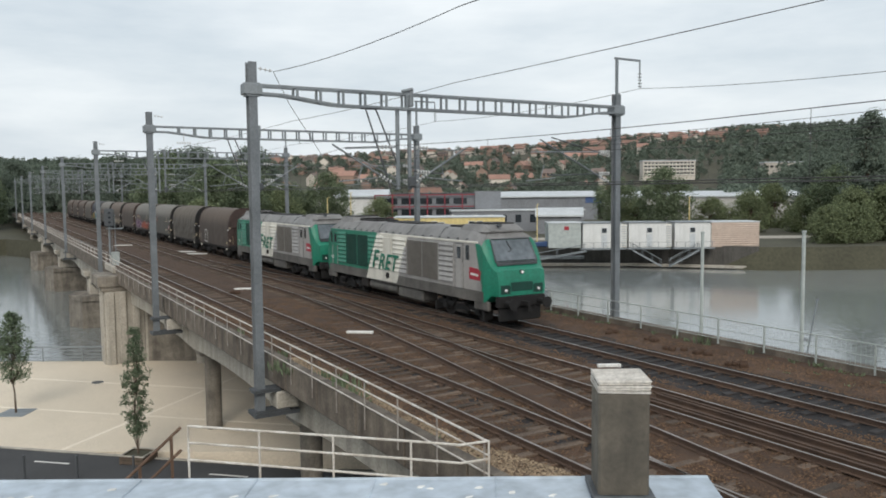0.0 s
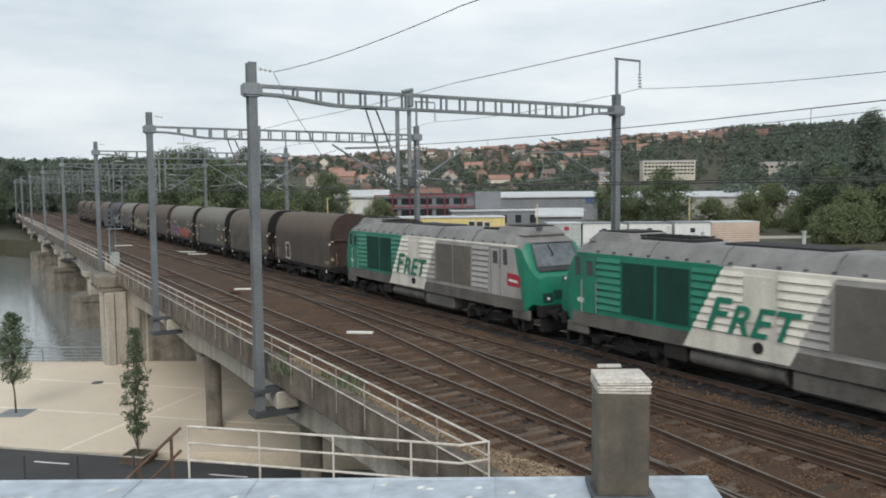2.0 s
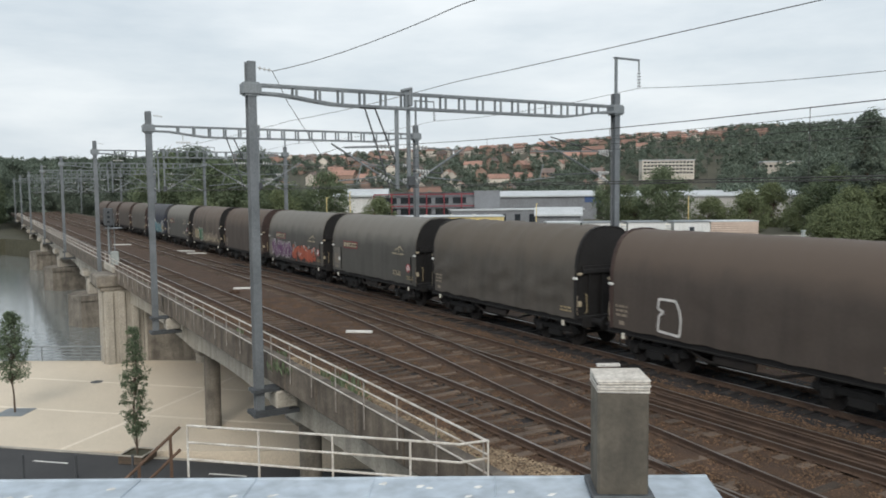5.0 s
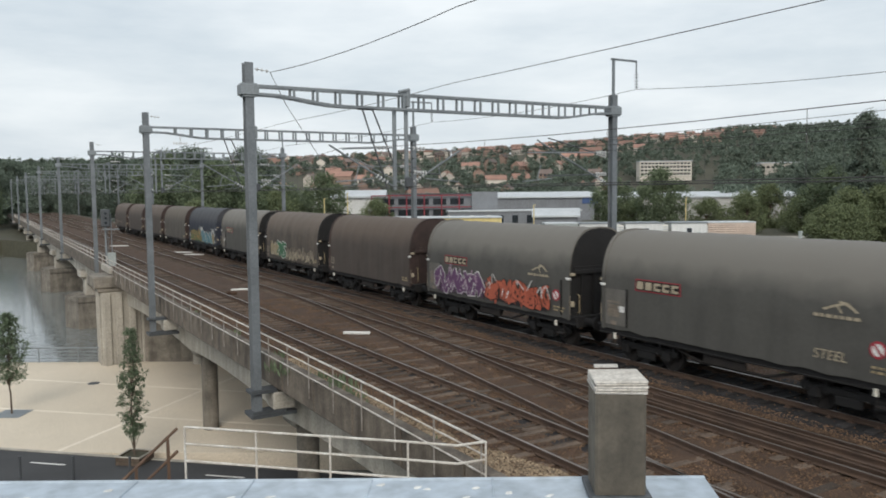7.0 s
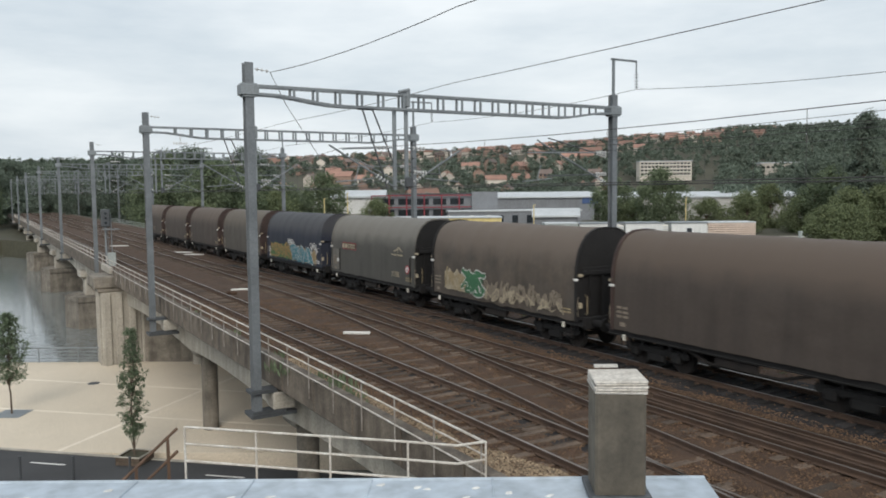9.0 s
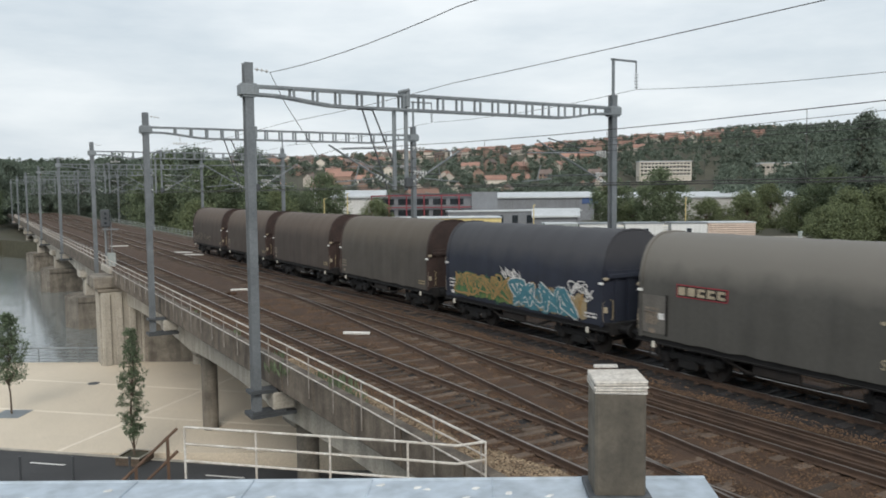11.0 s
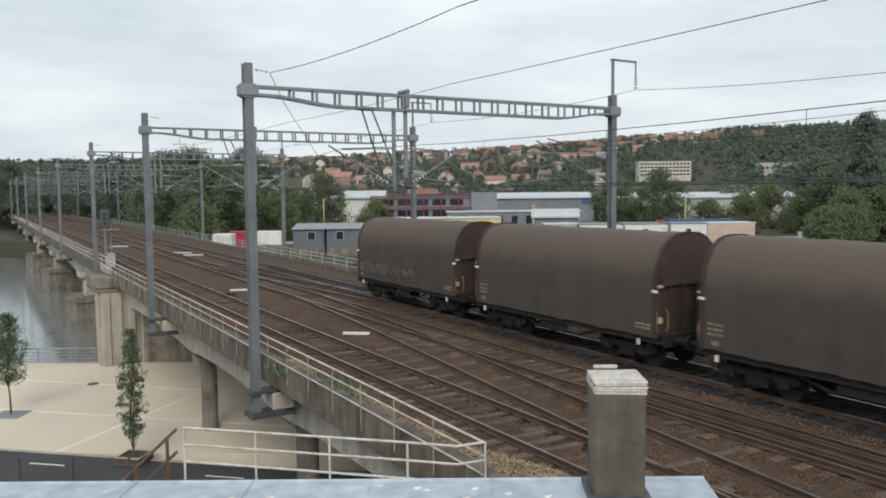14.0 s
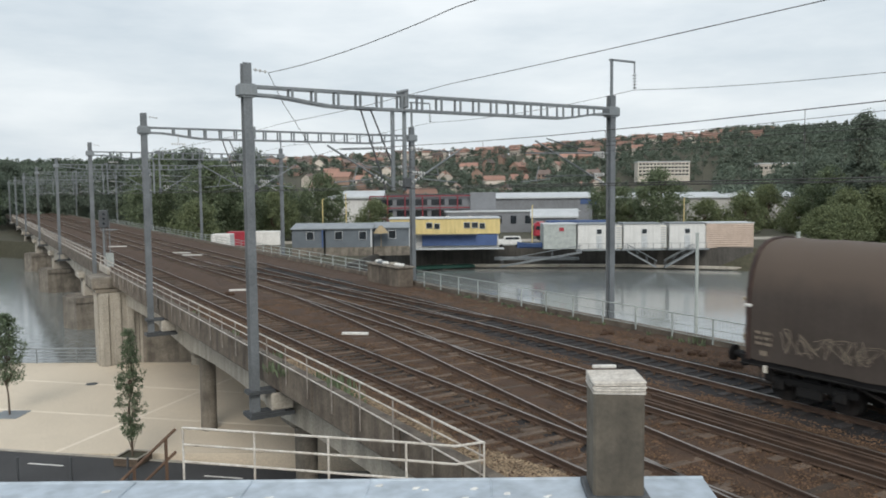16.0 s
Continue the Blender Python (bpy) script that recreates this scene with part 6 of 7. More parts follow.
def block_signs(b, rnd, y0, y1, z0, z1, n, k_edge, k_fill, k_shine, lift, fat):
    """A row of fat outlined zigzags and hooks tangled into one another, with thin darts; nothing readable."""
    w, h = (y1 - y0) / n, z1 - z0
    for i in range(n):
        c = y1 - (i + 0.5) * w
        for q in range(2):
            up = rnd.random() < 0.5
            pts = []
            for j in range(rnd.randint(4, 6)):
                pts.append((c + w * rnd.uniform(-0.95, 0.95), z0 + h * (rnd.uniform(0.62, 0.95) if up else rnd.uniform(0.05, 0.4))))
                up = not up if rnd.random() < 0.8 else up
            g = lift + 0.004 * ((2 * i + q) % 4)
            wide = fat * rnd.uniform(0.6, 1.0)
            stroke(b, pts, wide, k_edge, g)
            stroke(b, pts, wide * 0.62, k_fill, g + 0.010)
        if k_shine is not None:
            p = (c + w * rnd.uniform(-0.5, 0.5), z0 + h * rnd.uniform(0.3, 0.9))
            stroke(b, [p, (p[0] + rnd.uniform(-0.35, 0.35), p[1] + rnd.uniform(0.1, 0.3)), (p[0] + rnd.uniform(-0.5, 0.5), p[1] - 0.15)], fat * 0.18, k_shine, lift + 0.036)


def bars(b, y1, z1, y0, z0, rows, k=0, seed=0):
    """Plain bars in place of small lettering."""
    rnd = random.Random(seed)
    h = (z1 - z0) / rows
    for r in range(rows):
        y = y1
        while y > y0 + 0.04:
            w = min(rnd.uniform(0.08, 0.3), y - y0)
            side_shape(b, [(y, z1 - r * h), (y - w, z1 - r * h), (y - w, z1 - r * h - 0.55 * h), (y, z1 - r * h - 0.55 * h)], k, 0.02)
            y -= w + 0.05


def frame_parts(t):
    for s in (-1, 1):
        b = Build()
        b.box((s * 1.3, 0, 1.08), (0.09, 10.9, 0.26), 0, None, 0.02).box((s * 1.3, 0, 1.2), (0.22, 10.9, 0.03)).box((s * 1.3, 0, 0.955), (0.22, 10.9, 0.03))
        part("solebar", b, BLACK, t)
        tr = Build()
        tr.path([(s * 1.2, -2.3, 0.95), (s * 1.2, -1.2, 0.62), (s * 1.2, 1.2, 0.62), (s * 1.2, 2.3, 0.95)], 0.05)
        tr.box((s * 1.25, 0.2, 0.76), (0.1, 1.5, 0.26), 0, None, 0.02)
        part("brake_rigging", tr, GRIME, t)
        for y in (-4.6, 4.6):
            part("step", Build().box((s * 1.36, y, 0.55), (0.2, 0.4, 0.03)).box((s * 1.36, y - 0.19, 0.75), (0.03, 0.03, 0.45)).box((s * 1.36, y + 0.19, 0.75), (0.03, 0.03, 0.45)), GRIME, t)
        for y in (-5.25, 5.25):
            part("handrail", Build().path([(s * 1.42, y, 1.3), (s * 1.46, y, 1.35), (s * 1.46, y, 1.95), (s * 1.42, y, 2.0)], 0.013), PAINTS["dull"], t)
        for y in (-4.4, 4.6):
            part("lashing_hook", Build().tube((s * 1.42, y, 0.9), (s * 1.42, y, 1.0), 0.05, 0, 8).box((s * 1.42, y, 0.86), (0.05, 0.1, 0.1)), CREAM, t, "pale lashing hook")
    part("centre_sill", Build().box((0, 0, 1.0), (0.5, 10.9, 0.36)), BLACK, t)
    part("floor", Build().box((0, 0, 1.22), (2.7, 10.7, 0.06)), BLACK, t)
    for s in (-1, 1):
        part("headstock", Build().box((0, s * 5.42, 1.05), (2.6, 0.12, 0.42), 0, None, 0.02), BLACK, t)
        buffer_pair(t, s * 5.45, s)


def wagon(label, tarp, seed, worn=0.0, marks="", end=END_RED):
    t = thing("coil_wagon", label, "freight wagon", "covered coil wagons of the train")
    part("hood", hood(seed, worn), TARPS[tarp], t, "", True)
    for s in (-1, 1):
        part("end_wall", end_wall(s, None), end, t)
        part("end_hoop", end_hoop(s), TARPS[tarp] if tarp in ("grey", "navy") else end, t)
        for x in (-1.47, 1.47):
            part("latch", Build().box((x, s * (HALF + 0.03), 2.62), (0.08, 0.22, 0.09), 0, Matrix.Translation((0, 0, 0)), 0.02), WHITE, t, "pale hood latch")
    for s in (-1, 1):
        y = s * (HALF + 0.16)
        for x in (-1.12, 1.12):
            part("end_handrail", Build().path([(x, y, 1.35), (x, y + s * 0.10, 1.4), (x, y + s * 0.10, 2.0), (x, y, 2.05)], 0.018), PAINTS["sand"], t, "dull yellow bent handrail")
        part("end_beam", Build().box((0, y, 2.86), (2.5, 0.12, 0.16), 0, None, 0.02), end, t)
        part("end_latch", Build().box((-1.36, y, 2.78), (0.16, 0.14, 0.10), 0, None, 0.02).box((-1.36, y, 1.7), (0.12, 0.12, 0.2), 0, None, 0.02), PAINTS["buff"], t, "pale end latch")
    frame_parts(t)
    add_bogies(t, (-3.5, 3.5), 1.8, BOGIE_WAGON, WHEEL_WAGON, 0.46)
    rnd = random.Random(seed + 100)
    lab = Build()
    bars(lab, 4.9, 1.95, 4.35, 1.5, 3, 0, seed)
    side_shape(lab, [(4.75, 1.42), (4.5, 1.42), (4.5, 1.28), (4.75, 1.28)], 0, 0.02)
    bars(lab, -4.3, 1.55, -4.95, 1.32, 2, 1, seed + 1)
    part("marking_bars", lab, [PAINTS["dull"], PAINTS["sand"]] if tarp != "navy" else [PAINTS["white"], PAINTS["white"]], t, "small painted marking panel")
    if marks in ("owner", "owner_painted"):
        b = Build()
        z0 = 2.62
        for i in range(5):
            y = 3.55 - i * 0.37
            h = 0.25
            if i in (0, 1):
                side_shape(b, [(y, z0), (y - 0.28, z0), (y - 0.28, z0 + h), (y, z0 + h)], 0)
            else:
                side_shape(b, [(y, z0), (y - 0.28, z0), (y - 0.28, z0 + 0.08), (y - 0.1, z0 + 0.08), (y - 0.1, z0 + h - 0.08), (y - 0.28, z0 + h - 0.08), (y - 0.28, z0 + h), (y, z0 + h)], 0)
        side_shape(b, [(3.63, z0 - 0.07), (1.71, z0 - 0.07), (1.71, z0 + 0.32), (3.63, z0 + 0.32)], 1, 0.002)
        side_shape(b, [(3.59, z0 - 0.04), (1.75, z0 - 0.04), (1.75, z0 + 0.29), (3.59, z0 + 0.29)], 2, 0.007)
        part("owner_mark", b, [PAINTS["buff"], RED, GRIME], t, "pale block-shaped mark edged in red")
        c = Build()
        side_shape(c, [(-2.98, 2.80), (-3.22, 2.89), (-3.58, 3.0), (-3.58, 2.94), (-3.22, 2.83), (-3.02, 2.75)], 0)
        side_shape(c, [(-3.42, 3.03), (-3.66, 3.0), (-3.94, 2.79), (-3.90, 2.76), (-3.62, 2.92), (-3.42, 2.98)], 0)
        side_shape(c, [(-3.34, 2.92), (-3.40, 2.92), (-3.54, 2.72), (-3.48, 2.72)], 0)
        bars(c, -2.75, 2.66, -4.0, 2.50, 1, 0, 4)
        part("emblem", c, PAINTS["buff"], t, "pale arched emblem over a bar")
        d = Build()
        n = 16
        ring = [(-4.45 + 0.22 * math.cos(i * 2 * math.pi / n), 1.95 + 0.22 * math.sin(i * 2 * math.pi / n)) for i in range(n)]
        side_shape(d, ring, 0)
        side_shape(d, [(-4.45 + 0.7 * (p[0] + 4.45), 1.95 + 0.7 * (p[1] - 1.95)) for p in ring], 1, 0.02)
        side_shape(d, [(-4.32, 2.08), (-4.38, 2.1), (-4.58, 1.82), (-4.52, 1.8)], 0, 0.026)
        part("warning_sign", d, [RED, WHITE], t, "round red and white warning sign")
        e = Build()
        side_shape(e, [(5.05, 2.5), (4.05, 2.5), (4.05, 1.28), (5.05, 1.28)], 0, 0.008)
        bars(e, 4.9, 2.1, 4.3, 1.6, 4, 1, 9)
        side_shape(e, [(4.35, 1.95), (4.1, 1.95), (4.1, 1.75), (4.35, 1.75)], 2, 0.03)
        part("end_panel", e, [GRILLE, PAINTS["dull"], WHITE], t, "grey end panel with plain bars")
        part("door_edge", Build().box((-1.46, 4.02, 1.9), (0.04, 0.05, 1.3)).box((-1.46, -4.75, 1.9), (0.04, 0.05, 1.3)), BLACK, t)
    if marks == "owner":
        cu = bpy.data.curves.new("lettering", "FONT")
        cu.body, cu.size, cu.extrude, cu.shear = "STEEL", 0.36, 0.004, 0.2
        ob = new("lettering", cu)
        ob.data.materials.append(PAINTS["buff"])
        ob.parent = t
        ob.matrix_basis = pose(-1.475, -2.75, 1.5, 90, 0, -90)
    if marks == "owner_painted":
        b = Build()
        wild_letters(b, rnd, 0.3, 4.2, 1.22, 2.1, 4, 2, None, True, 0.008, 1.6)
        block_signs(b, rnd, 0.3, 4.2, 1.25, 2.42, 6, 1, 2, 0, 0.028, 0.27)
        part("spray_paint", b, [PAINTS["pink"], PAINTS["white"], PAINTS["violet"], PAINTS["orange"], PAINTS["black"]], t, "violet and white spray-painted shapes")
        b = Build()
        wild_letters(b, rnd, -3.9, 0.2, 1.22, 2.0, 4, 3, None, True, 0.008, 1.6)
        block_signs(b, rnd, -3.9, 0.2, 1.25, 2.3, 8, 4, 3, 1, 0.028, 0.24)
        part("spray_paint", b, [PAINTS["pink"], PAINTS["white"], PAINTS["violet"], PAINTS["orange"], PAINTS["black"]], t, "orange and white spray-painted shapes on black")
    if marks == "outline":
        b = Build()
        o = [(3.0, 1.32), (2.1, 1.27), (2.05, 1.75), (2.1, 2.05), (2.25, 2.35), (2.95, 2.35), (3.0, 2.02), (2.75, 1.96), (2.95, 1.8)]
        for p, q in zip(o, o[1:] + o[:1]):
            d = Vector((q[0] - p[0], q[1] - p[1])).normalized() * 0.04
            side_shape(b, [(p[0] - d.y, p[1] + d.x), (p[0] + d.y, p[1] - d.x), (q[0] + d.y, q[1] - d.x), (q[0] - d.y, q[1] + d.x)], 0)
        part("spray_paint", b, PAINTS["white"], t, "white spray-painted outline")
    if marks == "chalk":
        b = Build()
        wild_letters(b, rnd, -1.4, 4.0, 1.45, 2.1, 0, 0, None, False, 0.012, 0.5)
        part("spray_paint", b, PAINTS["dull"], t, "thin pale spray-painted scrawl")
    if marks == "mural":
        b = Build()
        wild_letters(b, rnd, 0.2, 4.4, 1.22, 2.35, 0, 7, 1, True, 0.008, 0.8)
        block_signs(b, rnd, 0.3, 4.3, 1.25, 2.35, 5, 7, 1, None, 0.028, 0.17)
        wild_letters(b, rnd, -4.4, 0.3, 1.22, 2.25, 4, 1, None, True, 0.008, 1.0)
        wild_letters(b, rnd, -3.6, 0.0, 1.22, 2.15, 3, 3, None, True, 0.024, 1.0)
        block_signs(b, rnd, -3.7, 0.1, 1.25, 2.35, 4, 5, 3, None, 0.044, 0.30)
        wild_letters(b, rnd, -0.4, 0.9, 2.2, 2.75, 5, 5, None, False)
        wild_letters(b, rnd, -4.7, -3.5, 1.9, 2.6, 5, 5, None, False)
        part("spray_paint", b, [PAINTS["green"], PAINTS["lime"], PAINTS["black"], PAINTS["teal"], PAINTS["sand"], PAINTS["white"], PAINTS["orange"], PAINTS["bottle"]], t, "green, yellow and teal spray-painted mural")
    if marks == "faded":
        b = Build()
        wild_letters(b, rnd, 2.3, 4.0, 1.35, 2.4, 0, 1, None, True, 0.034, 1.6)
        wild_letters(b, rnd, 0.9, 2.25, 1.35, 2.4, 2, 2, None, True, 0.034, 1.0)
        block_signs(b, rnd, 0.9, 2.3, 1.35, 2.45, 2, 4, 2, None, 0.050, 0.30)
        wild_letters(b, rnd, -4.3, 0.9, 1.25, 2.15, 3, 3, None, False, 0.012, 2.0)
        wild_letters(b, rnd, -4.4, 0.6, 1.25, 1.9, 3, 0, None, False, 0.016, 1.0)
        part("spray_paint", b, [PAINTS["buff"], PAINTS["sand"], PAINTS["bottle"], PAINTS["dull"], PAINTS["white"]], t, "faded sand and green spray-painted blocks")
    if marks == "pale":
        b = Build()
        wild_letters(b, rnd, -1.5, 3.5, 1.3, 2.2, 0, 1)
        part("spray_paint", b, [PAINTS["dull"], PAINTS["sand"]], t, "pale faded spray-painted shapes")
    return t


# ---- the diesel locomotive ----
def loco_section(y):
    """Half-width and heights of the body at a length: sill, waist, shoulder, roof edge and roof top."""
    d = abs(y)
    w = 1.44 - 0.22 * smoothstep(8.55, 9.45, d)
    top = interp(d, [0, 7.6, 8.15, 8.42, 8.95, 9.05, 9.30, 9.38], [4.14, 4.14, 4.02, 3.74, 2.74, 2.58, 2.44, 2.10])
    shoulder = min(interp(d, [0, 7.9, 8.42, 8.95, 9.3, 9.38], [3.62, 3.62, 3.48, 2.64, 2.36, 2.0]), top - 0.06)
    slope = min(interp(d, [0, 7.6, 8.42, 8.95, 9.3, 9.38], [4.02, 4.02, 3.66, 2.70, 2.41, 2.06]), top - 0.03)
    return w, shoulder, slope, top


def locomotive():
    t = thing("diesel_locomotive", "green, grey and white diesel freight locomotive", "locomotive", "locomotives of the train")
    ys = sorted(set(list(np.linspace(-8.0, 8.0, 33)) + [s * v for s in (-1, 1) for v in (8.15, 8.3, 8.42, 8.6, 8.8, 8.95, 9.05, 9.2, 9.30, 9.35, 9.38)]))
    b = Build()
    full = []
    for y in ys:
        w, sh, sl, top = loco_section(y)
        base = 1.02 + 0.33 * smoothstep(8.6, 9.0, abs(y))
        nw = 1 - 0.6 * smoothstep(8.1, 8.42, abs(y))
        half = [(-w + 0.03, base), (-w, base + 0.12), (-w, 2.0), (-w, sh), (-w + 0.34 * nw, sl), (-w + 0.58 * nw, top)]
        full.append([(x, y, z) for x, z in half] + [(-x, y, z) for x, z in reversed(half)])
    b.sweep(full, closed=True)
    n = len(full[0])
    idx = 0
    for i in range(len(ys) - 1):
        ym = (ys[i] + ys[i + 1]) / 2
        for j in range(n):
            zone = j if j < 6 else 10 - j
            roofy = j in (3, 4, 5, 6, 7)
            k = 1 if roofy else 0
            if abs(ym) > 8.42 and not roofy:
                k = 2
            if ym > 1.9 and not roofy:
                k = 2
            if abs(ym) > 8.42 and roofy:
                k = 2
            if abs(ym) >= 9.2:
                k = 2
            b.k[idx] = k
            idx += 1
    for q in range(idx, len(b.k)):
        b.k[q] = 2
    part("body", b, [GREY, ROOF_GREY, GREEN, GREY], t, "", True)

    def patch(name, outline, mat, lift, lab="", side=-1):
        pb = Build()
        nn = len(outline)
        x = side * 1.44
        pb.add([(x, y, z) for y, z in outline] + [(x + side * lift, y, z) for y, z in outline],
               [tuple(range(nn)), tuple(range(nn, 2 * nn))] + [(i, (i + 1) % nn, nn + (i + 1) % nn, nn + i) for i in range(nn)])
        return part(name, pb, mat, t, lab)
    for side in (-1, 1):
        patch("sill_band", [(-8.55, 1.02), (8.55, 1.02), (8.55, 1.50), (-8.55, 1.50)], SKIRT, 0.006, "dirty grey sill band", side)
        patch("green_panel", [(8.6, 1.5), (8.3, 3.62), (1.77, 3.60), (3.02, 1.5)], GREEN, 0.010, "green painted side", side)
        patch("white_panel", [(3.27, 1.06), (1.77, 3.60), (-1.7, 3.56), (-0.42, 1.10)], CREAM, 0.014, "off-white slanted band", side)
        patch("cab_pillar", [(-8.5, 1.48), (-7.92, 3.6), (-8.36, 3.5), (-8.55, 3.2), (-8.55, 1.48)], GREEN, 0.012, "green cab edge", side)
        for y0, y1, mat, lab in ((-6.1, -4.85, GREY, "grey louvred panel"), (-1.55, -0.05, CREAM, "louvred panel"), (1.1, 1.95, CREAM, "louvred panel"), (2.0, 2.95, GREEN, "green louvred panel"), (6.0, 7.2, GREEN, "green louvred panel")):
            for z in np.arange(1.68, 3.45, 0.235):
                lv = Build()
                x = side * 1.455
                if y0 == -1.55:
                    cut = (z - 1.10) / 2.46
                    lo = -0.42 + cut * (-1.28)
                    a0 = max(y0, -1.6)
                    if lo > a0 + 0.1:
                        lg = Build().sweep([[(x, yy, z), (x + side * 0.055, yy, z + 0.03), (x + side * 0.012, yy, z + 0.16), (x - side * 0.01, yy, z + 0.16)] for yy in (a0, lo)], closed=True)
                        part("louvre", lg, GREY, t)
                    lv.sweep([[(x, yy, z), (x + side * 0.055, yy, z + 0.03), (x + side * 0.012, yy, z + 0.16), (x - side * 0.01, yy, z + 0.16)] for yy in (max(a0, lo), y1)], closed=True)
                    part("louvre", lv, CREAM, t)
                    continue
                ya, yb = y0, y1
                if y0 == 2.0:
                    ya = 3.27 - 1.5 * (z - 1.06) / 2.54 + 0.05
                if y0 == 1.1:
                    yb = 3.27 - 1.5 * (z - 1.06) / 2.54 - 0.05
                lv.sweep([[(x, yy, z), (x + side * 0.055, yy, z + 0.03), (x + side * 0.012, yy, z + 0.16), (x - side * 0.01, yy, z + 0.16)] for yy in (ya, yb)], closed=True)
                part("louvre", lv, mat, t)
        for y0, y1, mat, fr in ((-4.7, -3.22, GRILLE, GREY), (-3.14, -1.66, GRILLE, GREY), (3.05, 4.4, GREEN_DARK, GREEN), (4.5, 5.9, GREEN_DARK, GREEN)):
            patch("grille_frame", [(y0 - 0.05, 1.62), (y1 + 0.05, 1.62), (y1 + 0.05, 3.45), (y0 - 0.05, 3.45)], fr, 0.022, "", side)
            g = Build()
            for yy in np.arange(y0 + 0.05, y1, 0.09):
                g.box((side * 1.468, yy, 2.535), (0.03, 0.05, 1.74))
            g.box((side * 1.462, (y0 + y1) / 2, 2.535), (0.012, y1 - y0, 1.74))
            part("radiator_grille", g, mat, t)
        for y in (-6.6, 7.15):
            c, mt = (GREY, GREY) if y < 0 else (GREEN, GREEN)
            if y > 0:
                y = 7.57
            patch("door_seal", [(y - 0.34, 1.47), (y + 0.34, 1.47), (y + 0.34, 3.5), (y - 0.34, 3.5)], STEEL_DARK, 0.017, "", side)
            patch("cab_door", [(y - 0.3, 1.5), (y + 0.3, 1.5), (y + 0.3, 3.46), (y - 0.3, 3.46)], mt, 0.025, "", side)
            patch("door_window", [(y - 0.17, 2.82), (y + 0.17, 2.82), (y + 0.17, 3.34), (y - 0.17, 3.34)], GLASS, 0.032, "", side)
            for d in (-0.38, 0.38):
                part("grab_rail", Build().path([(side * 1.45, y + d, 1.5), (side * 1.5, y + d, 1.55), (side * 1.5, y + d, 2.6), (side * 1.45, y + d, 2.65)], 0.018), GREY, t)
        for y in (-7.3, 8.2):
            patch("cab_window", [(y - 0.15, 2.8), (y + 0.13, 2.8), (y + 0.15, 3.45), (y - 0.10, 3.45)], GLASS, 0.014, "", side)
        part("cant_rail", Build().box((side * 1.425, -3.3, 3.585), (0.06, 9.6, 0.10), 0, None, 0.02), CREAM, t, "pale grey roof edge strip")
        part("cant_rail", Build().box((side * 1.425, 5.1, 3.61), (0.06, 6.2, 0.05), 0, None, 0.015), GREEN, t, "green roof edge strip")
        patch("plain_panel", [(0.1, 2.1), (1.05, 2.1), (1.05, 3.42), (0.1, 3.42)], CREAM, 0.05, "", side)
        patch("emblem", [(-7.45, 1.98), (-8.3, 1.95), (-8.36, 2.36), (-8.1, 2.47), (-7.45, 2.5)], RED, 0.018, "red emblem with a plain white bar", side)
        patch("emblem_bar", [(-7.58, 2.16), (-8.18, 2.12), (-8.18, 2.22), (-7.58, 2.27)], WHITE, 0.024, "", side)
        for i in range(6):
            part("number_bar", Build().box((side * 1.456, 8.15 - i * 0.14, 1.92), (0.012, 0.09, 0.16)), WHITE, t)
        part("filler_cap", Build().tube((side * 1.45, 0.55, 1.42), (side * 1.52, 0.55, 1.42), 0.16, 0, 14), GRIME, t)
        for body, size, along in (("F", 1.42, 0.0), ("RET", 1.18, 0.80)):
            lt = bpy.data.curves.new("lettering", "FONT")
            lt.body, lt.size, lt.extrude, lt.shear, lt.offset = body, size, 0.006, 0.38, 0.022
            lt.space_character = 1.1
            lo = new("lettering", lt)
            lo.data.materials.append(GREEN)
            lo.parent = t
            lo.matrix_basis = pose(-1.518, 2.42 - along, 1.72, 90, 0, -90) if side < 0 else pose(1.518, -0.95 + along, 1.72, 90, 0, 90)
            tagged(lo, "green slanted capital lettering")
        for y in np.arange(-7.2, 7.3, 0.8):
            part("roof_bolt", Build().box((side * 1.40, y, 3.70), (0.07, 0.09, 0.06)), STEEL_DARK, t)
        for y in (-4.7, -1.6, 1.9, 4.8):
            part("roof_seam", Build().path([(side * 1.43, y, 3.63), (side * 1.10, y, 4.04), (side * 0.86, y, 4.16)], 0.014), STEEL_DARK, t)
        tank = Build().tube((side * 1.08, -0.2, 0.72), (side * 1.08, 3.1, 0.72), 0.26, 0, 18)
        part("air_tank", tank, SKIRT, t, "", True)
        part("fuel_tank", Build().box((side * 0.9, -1.7, 0.70), (0.9, 2.6, 0.62), 0, None, 0.08), SKIRT, t)
        part("equipment_box", Build().box((side * 1.12, 3.7, 0.76), (0.5, 0.9, 0.5), 0, None, 0.04), GRIME, t)
        for y in (-8.3, 8.3):
            part("cab_skirt", Build().box((side * 1.33, y, 0.88), (0.16, 1.15, 0.42), 0, None, 0.05), SKIRT, t)
            part("step", Build().box((side * 1.38, y * 0.8, 0.45), (0.2, 0.5, 0.04)).box((side * 1.38, y * 0.8, 0.8), (0.2, 0.5, 0.04)), GRIME, t)
    for y, w, l, h in ((-5.6, 1.4, 2.6, 0.12), (0.8, 1.3, 3.6, 0.10), (5.2, 1.4, 3.0, 0.12)):
        part("roof_hatch", Build().box((0.15, y, 4.10 + h / 2), (w, l, h), 0, None, 0.05), BLACK, t, "sooty black roof hatch")
